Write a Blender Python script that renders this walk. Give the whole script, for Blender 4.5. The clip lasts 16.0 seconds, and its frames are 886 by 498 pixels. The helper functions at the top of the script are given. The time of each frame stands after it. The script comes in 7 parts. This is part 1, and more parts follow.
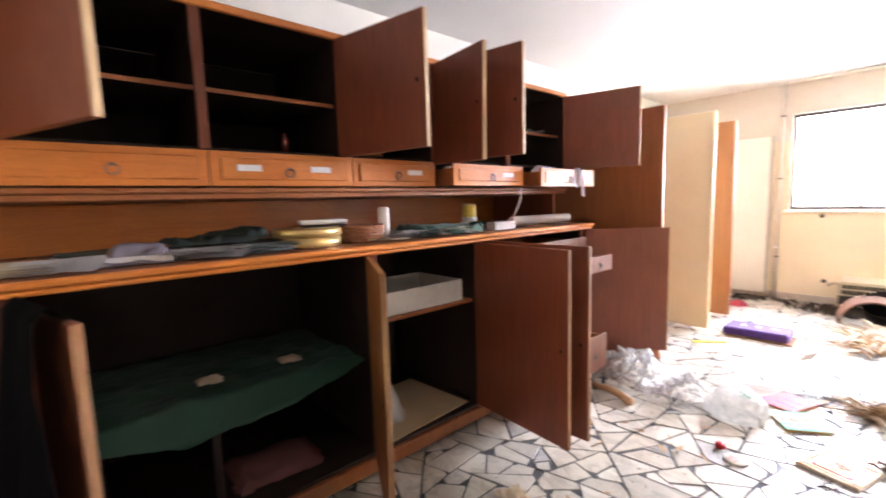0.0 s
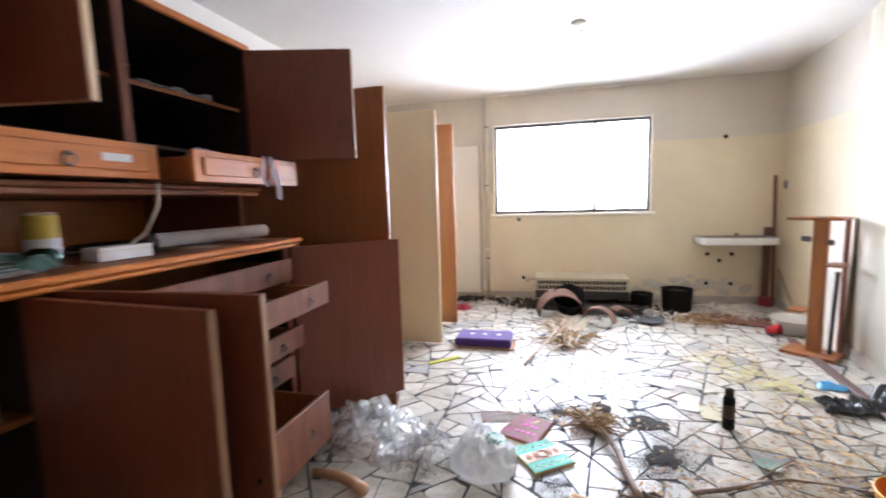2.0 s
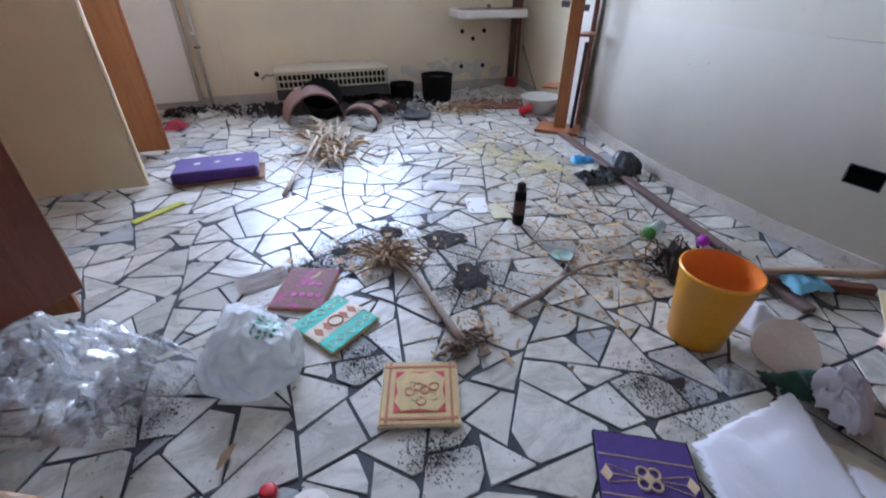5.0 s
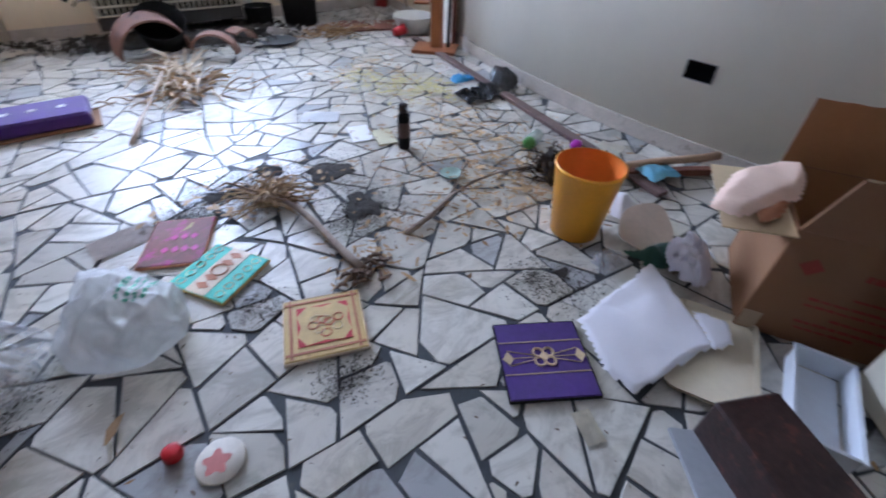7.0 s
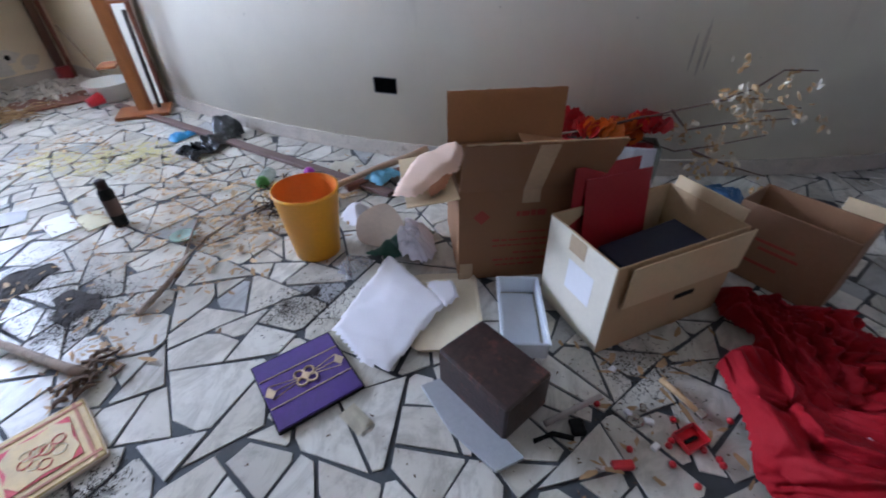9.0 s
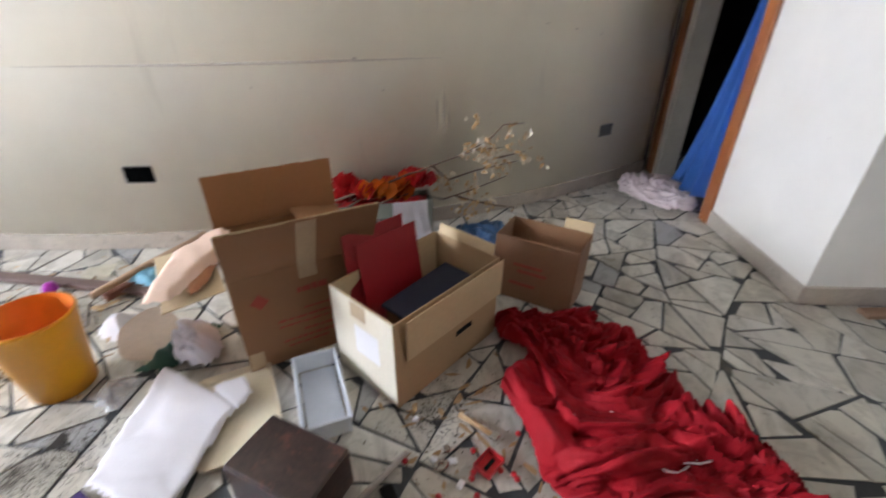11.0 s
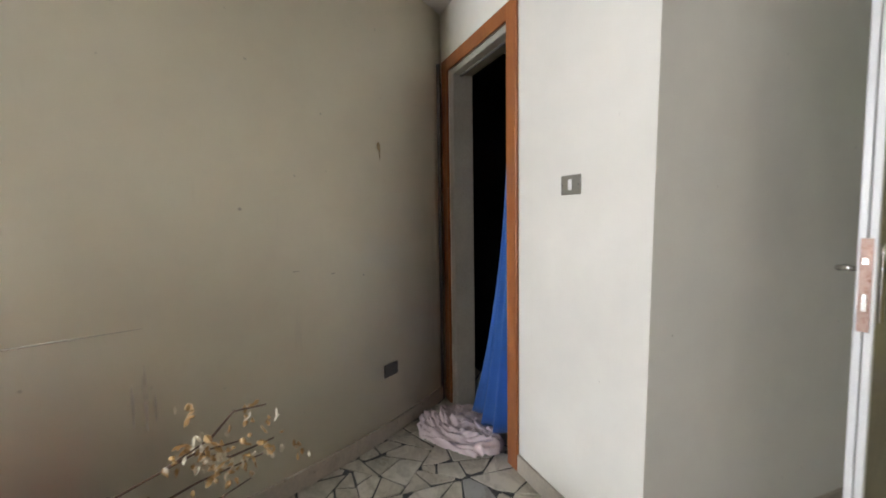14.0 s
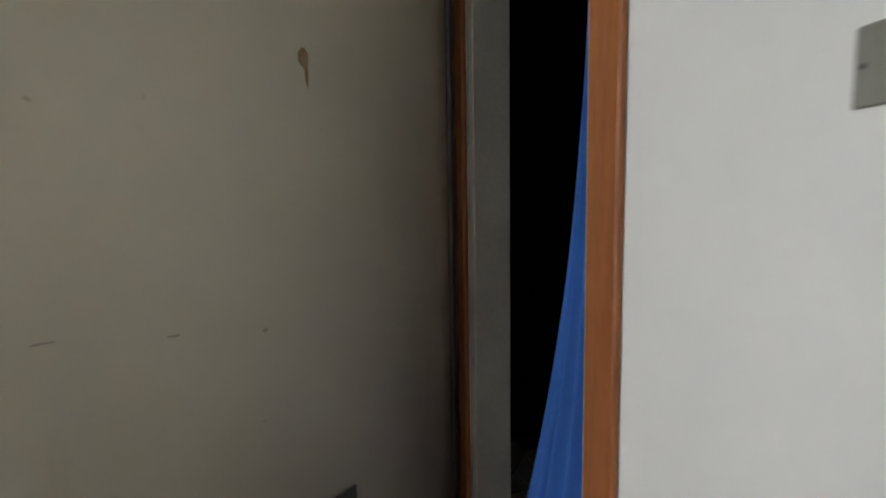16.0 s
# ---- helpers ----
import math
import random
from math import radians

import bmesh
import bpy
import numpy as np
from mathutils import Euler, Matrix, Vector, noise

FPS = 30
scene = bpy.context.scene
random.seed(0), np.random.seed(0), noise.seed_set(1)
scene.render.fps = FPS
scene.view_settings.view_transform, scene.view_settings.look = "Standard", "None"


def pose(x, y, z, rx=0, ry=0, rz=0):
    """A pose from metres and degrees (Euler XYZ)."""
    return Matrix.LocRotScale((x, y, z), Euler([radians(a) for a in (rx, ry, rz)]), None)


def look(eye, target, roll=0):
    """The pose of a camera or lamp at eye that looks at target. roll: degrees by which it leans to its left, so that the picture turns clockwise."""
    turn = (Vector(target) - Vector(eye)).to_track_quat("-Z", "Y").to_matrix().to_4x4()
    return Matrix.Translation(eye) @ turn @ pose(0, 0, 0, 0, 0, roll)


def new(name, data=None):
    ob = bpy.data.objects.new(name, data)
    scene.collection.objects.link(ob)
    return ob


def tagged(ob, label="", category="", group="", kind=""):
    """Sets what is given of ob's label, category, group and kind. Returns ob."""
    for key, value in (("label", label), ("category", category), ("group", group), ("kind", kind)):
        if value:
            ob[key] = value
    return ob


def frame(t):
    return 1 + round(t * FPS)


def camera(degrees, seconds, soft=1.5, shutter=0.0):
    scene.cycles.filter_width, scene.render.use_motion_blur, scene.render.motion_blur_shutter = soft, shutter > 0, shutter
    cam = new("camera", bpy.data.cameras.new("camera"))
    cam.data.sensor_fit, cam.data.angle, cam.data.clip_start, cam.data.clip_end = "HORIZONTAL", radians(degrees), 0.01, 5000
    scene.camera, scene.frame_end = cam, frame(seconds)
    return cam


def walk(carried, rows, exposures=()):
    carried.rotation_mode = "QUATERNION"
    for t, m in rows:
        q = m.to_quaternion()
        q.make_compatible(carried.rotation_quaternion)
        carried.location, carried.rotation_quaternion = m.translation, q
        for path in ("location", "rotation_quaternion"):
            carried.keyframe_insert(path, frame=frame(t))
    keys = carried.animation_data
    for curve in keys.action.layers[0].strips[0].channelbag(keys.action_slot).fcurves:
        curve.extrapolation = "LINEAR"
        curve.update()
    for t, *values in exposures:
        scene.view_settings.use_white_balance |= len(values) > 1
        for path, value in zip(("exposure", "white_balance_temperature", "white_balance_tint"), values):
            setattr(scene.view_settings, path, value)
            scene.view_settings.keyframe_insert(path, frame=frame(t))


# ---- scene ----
cam = camera(91.7, 16.0, soft=1.8, shutter=0.5)

PATH = [
    (0, (0.31, 0.184, 1.255), (-1.176, 1.504, 1.038), -1.7),
    (0.5, (0.221, 0.345, 1.243), (-1.018, 1.896, 0.999), -2.0),
    (1, (0.134, 0.609, 1.234), (-0.954, 2.273, 1.022), -2.1),
    (1.5, (0.07, 0.839, 1.239), (-0.829, 2.614, 1.024), -1.0),
    (2, (-0.023, 1.097, 1.24), (-0.527, 3.02, 1.016), -1.7),
    (2.5, (-0.051, 1.316, 1.213), (-0.337, 3.277, 0.944), -1.5),
    (3, (-0.034, 1.531, 1.201), (-0.237, 3.481, 0.805), -1.4),
    (3.5, (-0.036, 1.659, 1.18), (-0.05, 3.586, 0.641), -1.7),
    (4, (-0.081, 1.819, 1.148), (0.257, 3.655, 0.431), -1.6),
    (4.5, (-0.095, 1.881, 1.101), (0.357, 3.605, 0.192), -1.2),
    (4.7, (-0.086, 1.883, 1.078), (0.403, 3.551, 0.09), -0.6),
    (6.8, (-0.073, 1.864, 0.989), (0.697, 3.184, -0.303), 1.7),
    (7, (-0.057, 1.854, 0.988), (0.807, 3.11, -0.307), 1.9),
    (7.5, (-0.006, 1.795, 0.992), (1.06, 2.927, -0.266), 2.1),
    (8, (0.021, 1.714, 1.02), (1.288, 2.689, -0.182), 2.3),
    (8.2, (0.032, 1.672, 1.018), (1.335, 2.605, -0.178), 1.0),
    (10.3, (0.104, 1.5, 1.034), (1.703, 1.856, -0.113), -0.3),
    (10.5, (0.105, 1.47, 1.042), (1.727, 1.784, -0.086), -0.9),
    (11, (0.136, 1.399, 1.07), (1.87, 1.455, 0.076), 0.0),
    (11.5, (0.164, 1.37, 1.106), (1.97, 1.14, 0.278), 0.9),
    (12, (0.195, 1.384, 1.156), (2.026, 0.853, 0.552), 1.7),
    (12.5, (0.219, 1.388, 1.203), (2.046, 0.681, 0.803), 1.1),
    (13, (0.274, 1.354, 1.213), (2.092, 0.562, 0.955), -0.3),
    (13.5, (0.423, 1.185, 1.219), (2.267, 0.428, 1.057), -0.2),
    (14, (0.634, 1.029, 1.214), (2.49, 0.302, 1.057), -0.9),
    (14.5, (0.911, 0.903, 1.227), (2.734, 0.098, 1.055), -1.9),
    (15, (1.19, 0.707, 1.199), (3.056, 0.033, 0.947), -3.1),
    (15.5, (1.456, 0.527, 1.219), (3.379, 0.045, 0.952), -0.8),
    (16, (1.716, 0.469, 1.2), (3.639, -0.048, 1.011), -1.0),
]
walk(cam, [(t, look(eye, target, roll)) for t, eye, target, roll in PATH],
     exposures=[(0, 1.2, 7000, 31), (1, 0.92, 6700, 27), (2, 0.18, 6400, 25), (2.6, -0.2, 6100, 25), (3.5, -0.55, 5800, 24), (4.7, -0.55, 5400, 25), (8.2, -0.4, 5400, 25), (10.4, 0.2, 6100, 22),
                (11.2, 0.5, 6700, 22), (12.2, 0.7, 7200, 23), (13, 0.62, 7400, 21), (13.8, 0.28, 7200, 19), (14.6, -0.06, 7000, 17), (15.3, -0.26, 6800, 16), (16, -0.4, 6800, 16)])

# ---- world and light ----
world = bpy.data.worlds.new("world")
scene.world = world
world.use_nodes = True
wn = world.node_tree
sky = wn.nodes.new("ShaderNodeTexSky")
sky.sky_type, sky.sun_disc = "NISHITA", False
sky.sun_elevation, sky.sun_rotation = radians(50), radians(200)
wn.links.new(sky.outputs[0], wn.nodes["Background"].inputs[0])
wn.nodes["Background"].inputs[1].default_value = 0.1


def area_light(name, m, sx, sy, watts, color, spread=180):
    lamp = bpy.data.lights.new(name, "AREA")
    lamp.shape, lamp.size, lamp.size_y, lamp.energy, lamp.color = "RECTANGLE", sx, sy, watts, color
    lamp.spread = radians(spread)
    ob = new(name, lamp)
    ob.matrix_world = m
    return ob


# daylight that enters by the window, and a fill lamp added unseen behind
area_light("window_daylight", look((0.145, 6.66, 1.60), (0.145, 0, 0.9)), 1.74, 1.02, 150, (0.74, 0.87, 1.0), 136)
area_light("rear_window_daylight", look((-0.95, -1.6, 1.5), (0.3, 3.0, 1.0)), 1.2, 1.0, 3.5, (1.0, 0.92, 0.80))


# ---- materials ----
def nodes_of(name):
    m = bpy.data.materials.new(name)
    m.use_nodes = True
    return m, m.node_tree, m.node_tree.nodes["Principled BSDF"]


def mixer(tree, fac, a, b, mode="MIX"):
    n = tree.nodes.new("ShaderNodeMix")
    n.data_type, n.blend_type = "RGBA", mode
    for socket, v in ((n.inputs[0], fac), (n.inputs[6], a), (n.inputs[7], b)):
        if isinstance(v, bpy.types.NodeSocket):
            tree.links.new(v, socket)
        elif isinstance(v, (tuple, list)):
            socket.default_value = (*v, 1) if len(v) == 3 else v
        else:
            socket.default_value = v
    return n.outputs[2]


def noise_of(tree, scale, detail=4, rough=0.55, stretch=(1, 1, 1), distort=0.0):
    co = tree.nodes.new("ShaderNodeTexCoord")
    mp = tree.nodes.new("ShaderNodeMapping")
    mp.inputs["Scale"].default_value = stretch
    tree.links.new(co.outputs["Object"], mp.inputs[0])
    n = tree.nodes.new("ShaderNodeTexNoise")
    n.inputs["Scale"].default_value, n.inputs["Detail"].default_value = scale, detail
    n.inputs["Roughness"].default_value, n.inputs["Distortion"].default_value = rough, distort
    tree.links.new(mp.outputs[0], n.inputs["Vector"])
    return n.outputs["Fac"]


def ramp(tree, fac, lo, hi, a=(0, 0, 0), b=(1, 1, 1)):
    r = tree.nodes.new("ShaderNodeValToRGB")
    r.color_ramp.elements[0].position, r.color_ramp.elements[1].position = lo, hi
    r.color_ramp.elements[0].color, r.color_ramp.elements[1].color = (*a, 1), (*b, 1)
    tree.links.new(fac, r.inputs[0])
    return r.outputs[0]


def bump_of(tree, bsdf, height, strength, distance=0.004):
    b = tree.nodes.new("ShaderNodeBump")
    b.inputs["Strength"].default_value, b.inputs["Distance"].default_value = strength, distance
    tree.links.new(height, b.inputs["Height"])
    tree.links.new(b.outputs[0], bsdf.inputs["Normal"])


def shade(c, k):
    return tuple(min(1.0, v * k) for v in c)


def mat(name, col, rough=0.6, metal=0.0, var=0.16, scale=5.0, fine=70.0, bump=0.15, stain=None, amount=0.6, rand=0.0, stretch=(1, 1, 1), sheen=0.0):
    """A plain surface with cloudy tone, fine grain, and where given, blotches of a second colour."""
    m, t, p = nodes_of(name)
    big, small = noise_of(t, scale, 5, 0.6, stretch), noise_of(t, fine, 3, 0.6, stretch)
    c = ramp(t, big, 0.25, 0.75, shade(col, 1 - var), shade(col, 1 + var))
    c = mixer(t, 0.35, c, ramp(t, small, 0.3, 0.7, shade(col, 1 - var), shade(col, 1 + var)))
    if stain:
        c = mixer(t, ramp(t, noise_of(t, scale * 1.7, 8, 0.7), amount, amount + 0.16), c, stain)
    if rand:
        info = t.nodes.new("ShaderNodeObjectInfo")
        c = mixer(t, 1.0, c, ramp(t, info.outputs["Random"], 0, 1, (1 - rand,) * 3, (1, 1, 1)), "MULTIPLY")
    t.links.new(c, p.inputs["Base Color"])
    p.inputs["Metallic"].default_value = metal
    t.links.new(ramp(t, big, 0.2, 0.8, (rough * 0.85,) * 3, (min(1, rough * 1.2),) * 3), p.inputs["Roughness"])
    if sheen:
        p.inputs["Sheen Weight"].default_value = sheen
    bump_of(t, p, small, bump)
    return m


def wood(name, dark, light, stretch=(9, 9, 0.7), rough=0.4, bump=0.1, scale=5.0, worn=None):
    m, t, p = nodes_of(name)
    grain, fibre = noise_of(t, scale, 6, 0.65, stretch, 0.8), noise_of(t, scale * 9, 3, 0.6, stretch)
    c = ramp(t, grain, 0.3, 0.72, dark, light)
    c = mixer(t, 0.3, c, ramp(t, fibre, 0.35, 0.65, shade(dark, 0.8), light))
    if worn:
        c = mixer(t, ramp(t, noise_of(t, 7, 8, 0.7), 0.62, 0.72), c, worn)
    t.links.new(c, p.inputs["Base Color"])
    t.links.new(ramp(t, noise_of(t, 3, 4), 0.3, 0.7, (rough * 0.8,) * 3, (rough * 1.3,) * 3), p.inputs["Roughness"])
    bump_of(t, p, fibre, bump, 0.002)
    return m


def height_mask(t, z, soft=0.01):
    geo = t.nodes.new("ShaderNodeNewGeometry")
    sep = t.nodes.new("ShaderNodeSeparateXYZ")
    t.links.new(geo.outputs["Position"], sep.inputs[0])
    mr = t.nodes.new("ShaderNodeMapRange")
    mr.inputs[1].default_value, mr.inputs[2].default_value = z - soft, z + soft
    t.links.new(sep.outputs["Z"], mr.inputs[0])
    return mr.outputs[0], sep


def plaster(name, low, high, line, rough=0.55, grime=(0.30, 0.25, 0.18), amount=0.63, from_y=None):
    """Wall paint with a second tone above a painted line, streaks and smudges; from_y: where the lower tone begins."""
    m, t, p = nodes_of(name)
    mask, sep = height_mask(t, line, 0.006)
    if from_y is not None:
        along, most = t.nodes.new("ShaderNodeMapRange"), t.nodes.new("ShaderNodeMath")
        along.inputs[1].default_value, along.inputs[2].default_value = from_y + 0.25, from_y - 0.25
        most.operation = "MAXIMUM"
        t.links.new(sep.outputs["Y"], along.inputs[0])
        t.links.new(mask, most.inputs[0])
        t.links.new(along.outputs[0], most.inputs[1])
        mask = most.outputs[0]
    cloud = noise_of(t, 1.6, 6, 0.6)
    a = ramp(t, cloud, 0.3, 0.7, shade(low, 0.93), shade(low, 1.05))
    b = ramp(t, cloud, 0.3, 0.7, shade(high, 0.93), shade(high, 1.04))
    c = mixer(t, mask, a, b)
    streak = ramp(t, noise_of(t, 2.2, 7, 0.65, (3, 3, 0.35)), amount, amount + 0.2)
    half = t.nodes.new("ShaderNodeMath")
    half.operation = "MULTIPLY"
    half.inputs[1].default_value = 0.3
    t.links.new(streak, half.inputs[0])
    c = mixer(t, half.outputs[0], c, grime)
    speck = ramp(t, noise_of(t, 26, 2, 0.5), 0.76, 0.8)
    half2 = t.nodes.new("ShaderNodeMath")
    half2.operation = "MULTIPLY"
    half2.inputs[1].default_value = 0.35
    t.links.new(speck, half2.inputs[0])
    c = mixer(t, half2.outputs[0], c, shade(grime, 0.7))
    t.links.new(c, p.inputs["Base Color"])
    p.inputs["Roughness"].default_value = rough
    bump_of(t, p, noise_of(t, 120, 3), 0.12, 0.002)
    return m


def marble(name, per_island=False):
    m, t, p = nodes_of(name)
    if per_island:
        geo = t.nodes.new("ShaderNodeNewGeometry")
        rnd = geo.outputs["Random Per Island"]
    else:
        info = t.nodes.new("ShaderNodeObjectInfo")
        rnd = info.outputs["Random"]
    base = t.nodes.new("ShaderNodeValToRGB")
    r = base.color_ramp
    r.interpolation = "CONSTANT"
    r.elements[0].position, r.elements[0].color = 0.0, (0.60, 0.56, 0.47, 1)
    r.elements[1].position, r.elements[1].color = 0.30, (0.68, 0.65, 0.57, 1)
    for pos, col in ((0.55, (0.51, 0.48, 0.41, 1)), (0.72, (0.60, 0.56, 0.48, 1)), (0.94, (0.40, 0.40, 0.39, 1))):
        e = r.elements.new(pos)
        e.color = col
    t.links.new(rnd, base.inputs[0])
    vein = ramp(t, noise_of(t, 5, 8, 0.7, (1, 1.6, 1), 1.4), 0.46, 0.6, (1, 1, 1), (0.66, 0.65, 0.63))
    c = mixer(t, 0.85, base.outputs[0], vein, "MULTIPLY")
    dirt = ramp(t, noise_of(t, 2.1, 9, 0.72), 0.52, 0.74)
    half = t.nodes.new("ShaderNodeMath")
    half.operation = "MULTIPLY"
    half.inputs[1].default_value = 0.65
    t.links.new(dirt, half.inputs[0])
    c = mixer(t, half.outputs[0], c, (0.30, 0.25, 0.17))
    spots = ramp(t, noise_of(t, 17, 6, 0.7), 0.64, 0.70)
    c = mixer(t, spots, c, (0.20, 0.16, 0.11))
    t.links.new(c, p.inputs["Base Color"])
    t.links.new(ramp(t, noise_of(t, 4, 7, 0.7), 0.35, 0.75, (0.25,) * 3, (0.54,) * 3), p.inputs["Roughness"])
    bump_of(t, p, noise_of(t, 30, 4), 0.05, 0.002)
    return m


def film(name, tint, alpha, rough=0.12):
    """Thin plastic: partly clear, shiny and crumpled."""
    m, t, p = nodes_of(name)
    p.inputs["Base Color"].default_value = (*tint, 1)
    p.inputs["Roughness"].default_value = rough
    t.links.new(ramp(t, noise_of(t, 9, 5), 0.3, 0.75, (alpha * 0.6,) * 3, (min(1, alpha * 1.5),) * 3), p.inputs["Alpha"])
    p.inputs["Coat Weight"].default_value = 0.6
    bump_of(t, p, noise_of(t, 22, 5, 0.65, distort=1.0), 0.6, 0.01)
    return m


def clear_film(name, low=0.20, high=0.74, rough=0.12):
    """Clear wrapping film: mostly see-through, with glints and a little haze along its creases."""
    m, t, p = nodes_of(name)
    out = next(n for n in t.nodes if n.type == "OUTPUT_MATERIAL")
    clear, shine, haze = t.nodes.new("ShaderNodeBsdfTransparent"), t.nodes.new("ShaderNodeBsdfGlossy"), t.nodes.new("ShaderNodeMixShader")
    shine.inputs["Roughness"].default_value = rough
    p.inputs["Base Color"].default_value, p.inputs["Roughness"].default_value = (0.88, 0.91, 0.94, 1), 0.3
    haze.inputs[0].default_value = 0.5
    mix = t.nodes.new("ShaderNodeMixShader")
    t.links.new(ramp(t, noise_of(t, 13, 6, 0.65, distort=1.2), 0.35, 0.68, (low,) * 3, (high,) * 3), mix.inputs[0])
    t.links.new(shine.outputs[0], haze.inputs[1])
    t.links.new(p.outputs[0], haze.inputs[2])
    t.links.new(clear.outputs[0], mix.inputs[1])
    t.links.new(haze.outputs[0], mix.inputs[2])
    t.links.new(mix.outputs[0], out.inputs[0])
    bump_of(t, p, noise_of(t, 24, 5, 0.65, distort=1.0), 0.6, 0.01)
    return m


def lets_light_through(m, share, tint):
    """Thin sheet that also passes light on to its far side."""
    t = m.node_tree
    p = t.nodes["Principled BSDF"]
    out = next(n for n in t.nodes if n.type == "OUTPUT_MATERIAL")
    tr, mix = t.nodes.new("ShaderNodeBsdfTranslucent"), t.nodes.new("ShaderNodeMixShader")
    tr.inputs[0].default_value = (*tint, 1)
    mix.inputs[0].default_value = share
    t.links.new(p.outputs[0], mix.inputs[1])
    t.links.new(tr.outputs[0], mix.inputs[2])
    t.links.new(mix.outputs[0], out.inputs[0])
    return m


def glow(name, col, strength):
    m = bpy.data.materials.new(name)
    m.use_nodes = True
    t = m.node_tree
    t.nodes.clear()
    e, o = t.nodes.new("ShaderNodeEmission"), t.nodes.new("ShaderNodeOutputMaterial")
    e.inputs[0].default_value, e.inputs[1].default_value = (*col, 1), strength
    t.links.new(e.outputs[0], o.inputs[0])
    return m


def glass(name, rough=0.02, tint=(0.95, 1, 0.97)):
    m, t, p = nodes_of(name)
    p.inputs["Base Color"].default_value = (*tint, 1)
    p.inputs["Transmission Weight"].default_value, p.inputs["Roughness"].default_value = 1.0, rough
    p.inputs["IOR"].default_value = 1.45
    return m


M_TILE, M_TILE_REST = marble("marble_piece"), marble("marble_piece_joined", True)
M_GROUT = mat("dark_cement_joint", (0.05, 0.055, 0.058), 0.75, var=0.3, scale=4, stain=(0.16, 0.13, 0.09), amount=0.6)
M_WALL_N = plaster("window_wall_paint", (0.72, 0.61, 0.42), (0.64, 0.57, 0.47), 1.83)
M_WALL_E = plaster("curved_wall_paint", (0.84, 0.79, 0.66), (0.83, 0.77, 0.62), 0.845, amount=0.62, from_y=1.6)
M_WALL_P = plaster("pillar_paint", (0.86, 0.83, 0.75), (0.86, 0.83, 0.75), 5.0, amount=0.72)
M_WALL_Y = plaster("passage_yellow_paint", (0.42, 0.33, 0.09), (0.42, 0.33, 0.09), 5.0)
M_CEIL = mat("ceiling_paint", (0.80, 0.77, 0.72), 0.85, var=0.05, scale=1.5, stain=(0.55, 0.48, 0.40), amount=0.68)
M_SKIRT = mat("stone_skirting", (0.47, 0.41, 0.34), 0.45, var=0.25, scale=8, stain=(0.15, 0.12, 0.09), amount=0.6)
M_MAHOG = wood("mahogany_veneer", (0.140, 0.033, 0.014), (0.240, 0.061, 0.026), rough=0.38)
# near-black for cabinet insides: shade of the recesses is put into the wood
M_MAHOG_D = wood("dark_brown_and_inside_shade", (0.016, 0.008, 0.006), (0.034, 0.015, 0.010), rough=0.6)
M_ORANGE = wood("varnished_orange_wood", (0.50, 0.135, 0.019), (0.67, 0.215, 0.038), (9, 0.7, 9), rough=0.35)
M_ORANGE_V = wood("varnished_orange_board", (0.26, 0.085, 0.021), (0.41, 0.155, 0.042), (9, 9, 0.7), rough=0.4)
M_BROWN_V = wood("brown_veneer", (0.24, 0.070, 0.019), (0.38, 0.125, 0.036), rough=0.42)
M_EDGE = wood("raw_wood_edge", (0.42, 0.24, 0.10), (0.62, 0.42, 0.22), rough=0.6)
M_EDGE_D = wood("worn_brown_edge", (0.20, 0.085, 0.032), (0.36, 0.18, 0.08), rough=0.55)
M_DRAWER = wood("reddish_drawer_front", (0.085, 0.024, 0.012), (0.26, 0.085, 0.036), (7, 7, 0.5), rough=0.4, scale=2.2)
M_CREAM = mat("cream_laminate", (0.74, 0.60, 0.37), 0.5, var=0.07, scale=2, stain=(0.60, 0.42, 0.25), amount=0.7)
M_WHITEP = mat("white_painted_panel", (0.78, 0.74, 0.64), 0.5, var=0.05, scale=2)
M_METAL_D = mat("dark_window_metal", (0.16, 0.15, 0.15), 0.45, 0.6, var=0.2)
M_CHROME = mat("worn_chrome", (0.62, 0.60, 0.56), 0.25, 1.0, var=0.2)
M_LOCK = mat("rusty_lock_plate", (0.33, 0.22, 0.18), 0.5, 0.7, var=0.3, scale=40, stain=(0.20, 0.09, 0.05), amount=0.5)
# black of burnt and black things, also painted in where no light reaches
M_BLACK = mat("black_soot_and_shade", (0.018, 0.017, 0.016), 0.7, var=0.4)
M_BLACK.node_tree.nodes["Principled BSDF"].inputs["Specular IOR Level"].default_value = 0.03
M_PLUG = mat("grey_socket_plastic", (0.13, 0.125, 0.115), 0.5)
M_DOOR = mat("grey_green_door_paint", (0.40, 0.37, 0.28), 0.22, var=0.14, scale=3, stain=(0.26, 0.17, 0.10), amount=0.66)
M_DOOR_EDGE = mat("white_door_edge", (0.82, 0.82, 0.80), 0.4, var=0.05)
M_GLASS = glass("ribbed_door_glass", 0.07, (0.55, 0.6, 0.5))
M_PANE = glass("window_glass", 0.0)
M_MULLION = mat("dark_painted_window_bar", (0.05, 0.048, 0.045), 0.5, var=0.15)
M_SKYGLOW = glow("white_sky", (0.82, 0.92, 1.0), 8.0)
M_CARD = mat("brown_cardboard", (0.255, 0.125, 0.055), 0.8, var=0.1, scale=3, stretch=(1, 1, 6), stain=(0.28, 0.15, 0.07), amount=0.66)
M_CARD_L = mat("light_cardboard", (0.58, 0.43, 0.25), 0.8, var=0.1, scale=4)
M_RED_PRINT = mat("red_printing_ink", (0.33, 0.05, 0.03), 0.75)
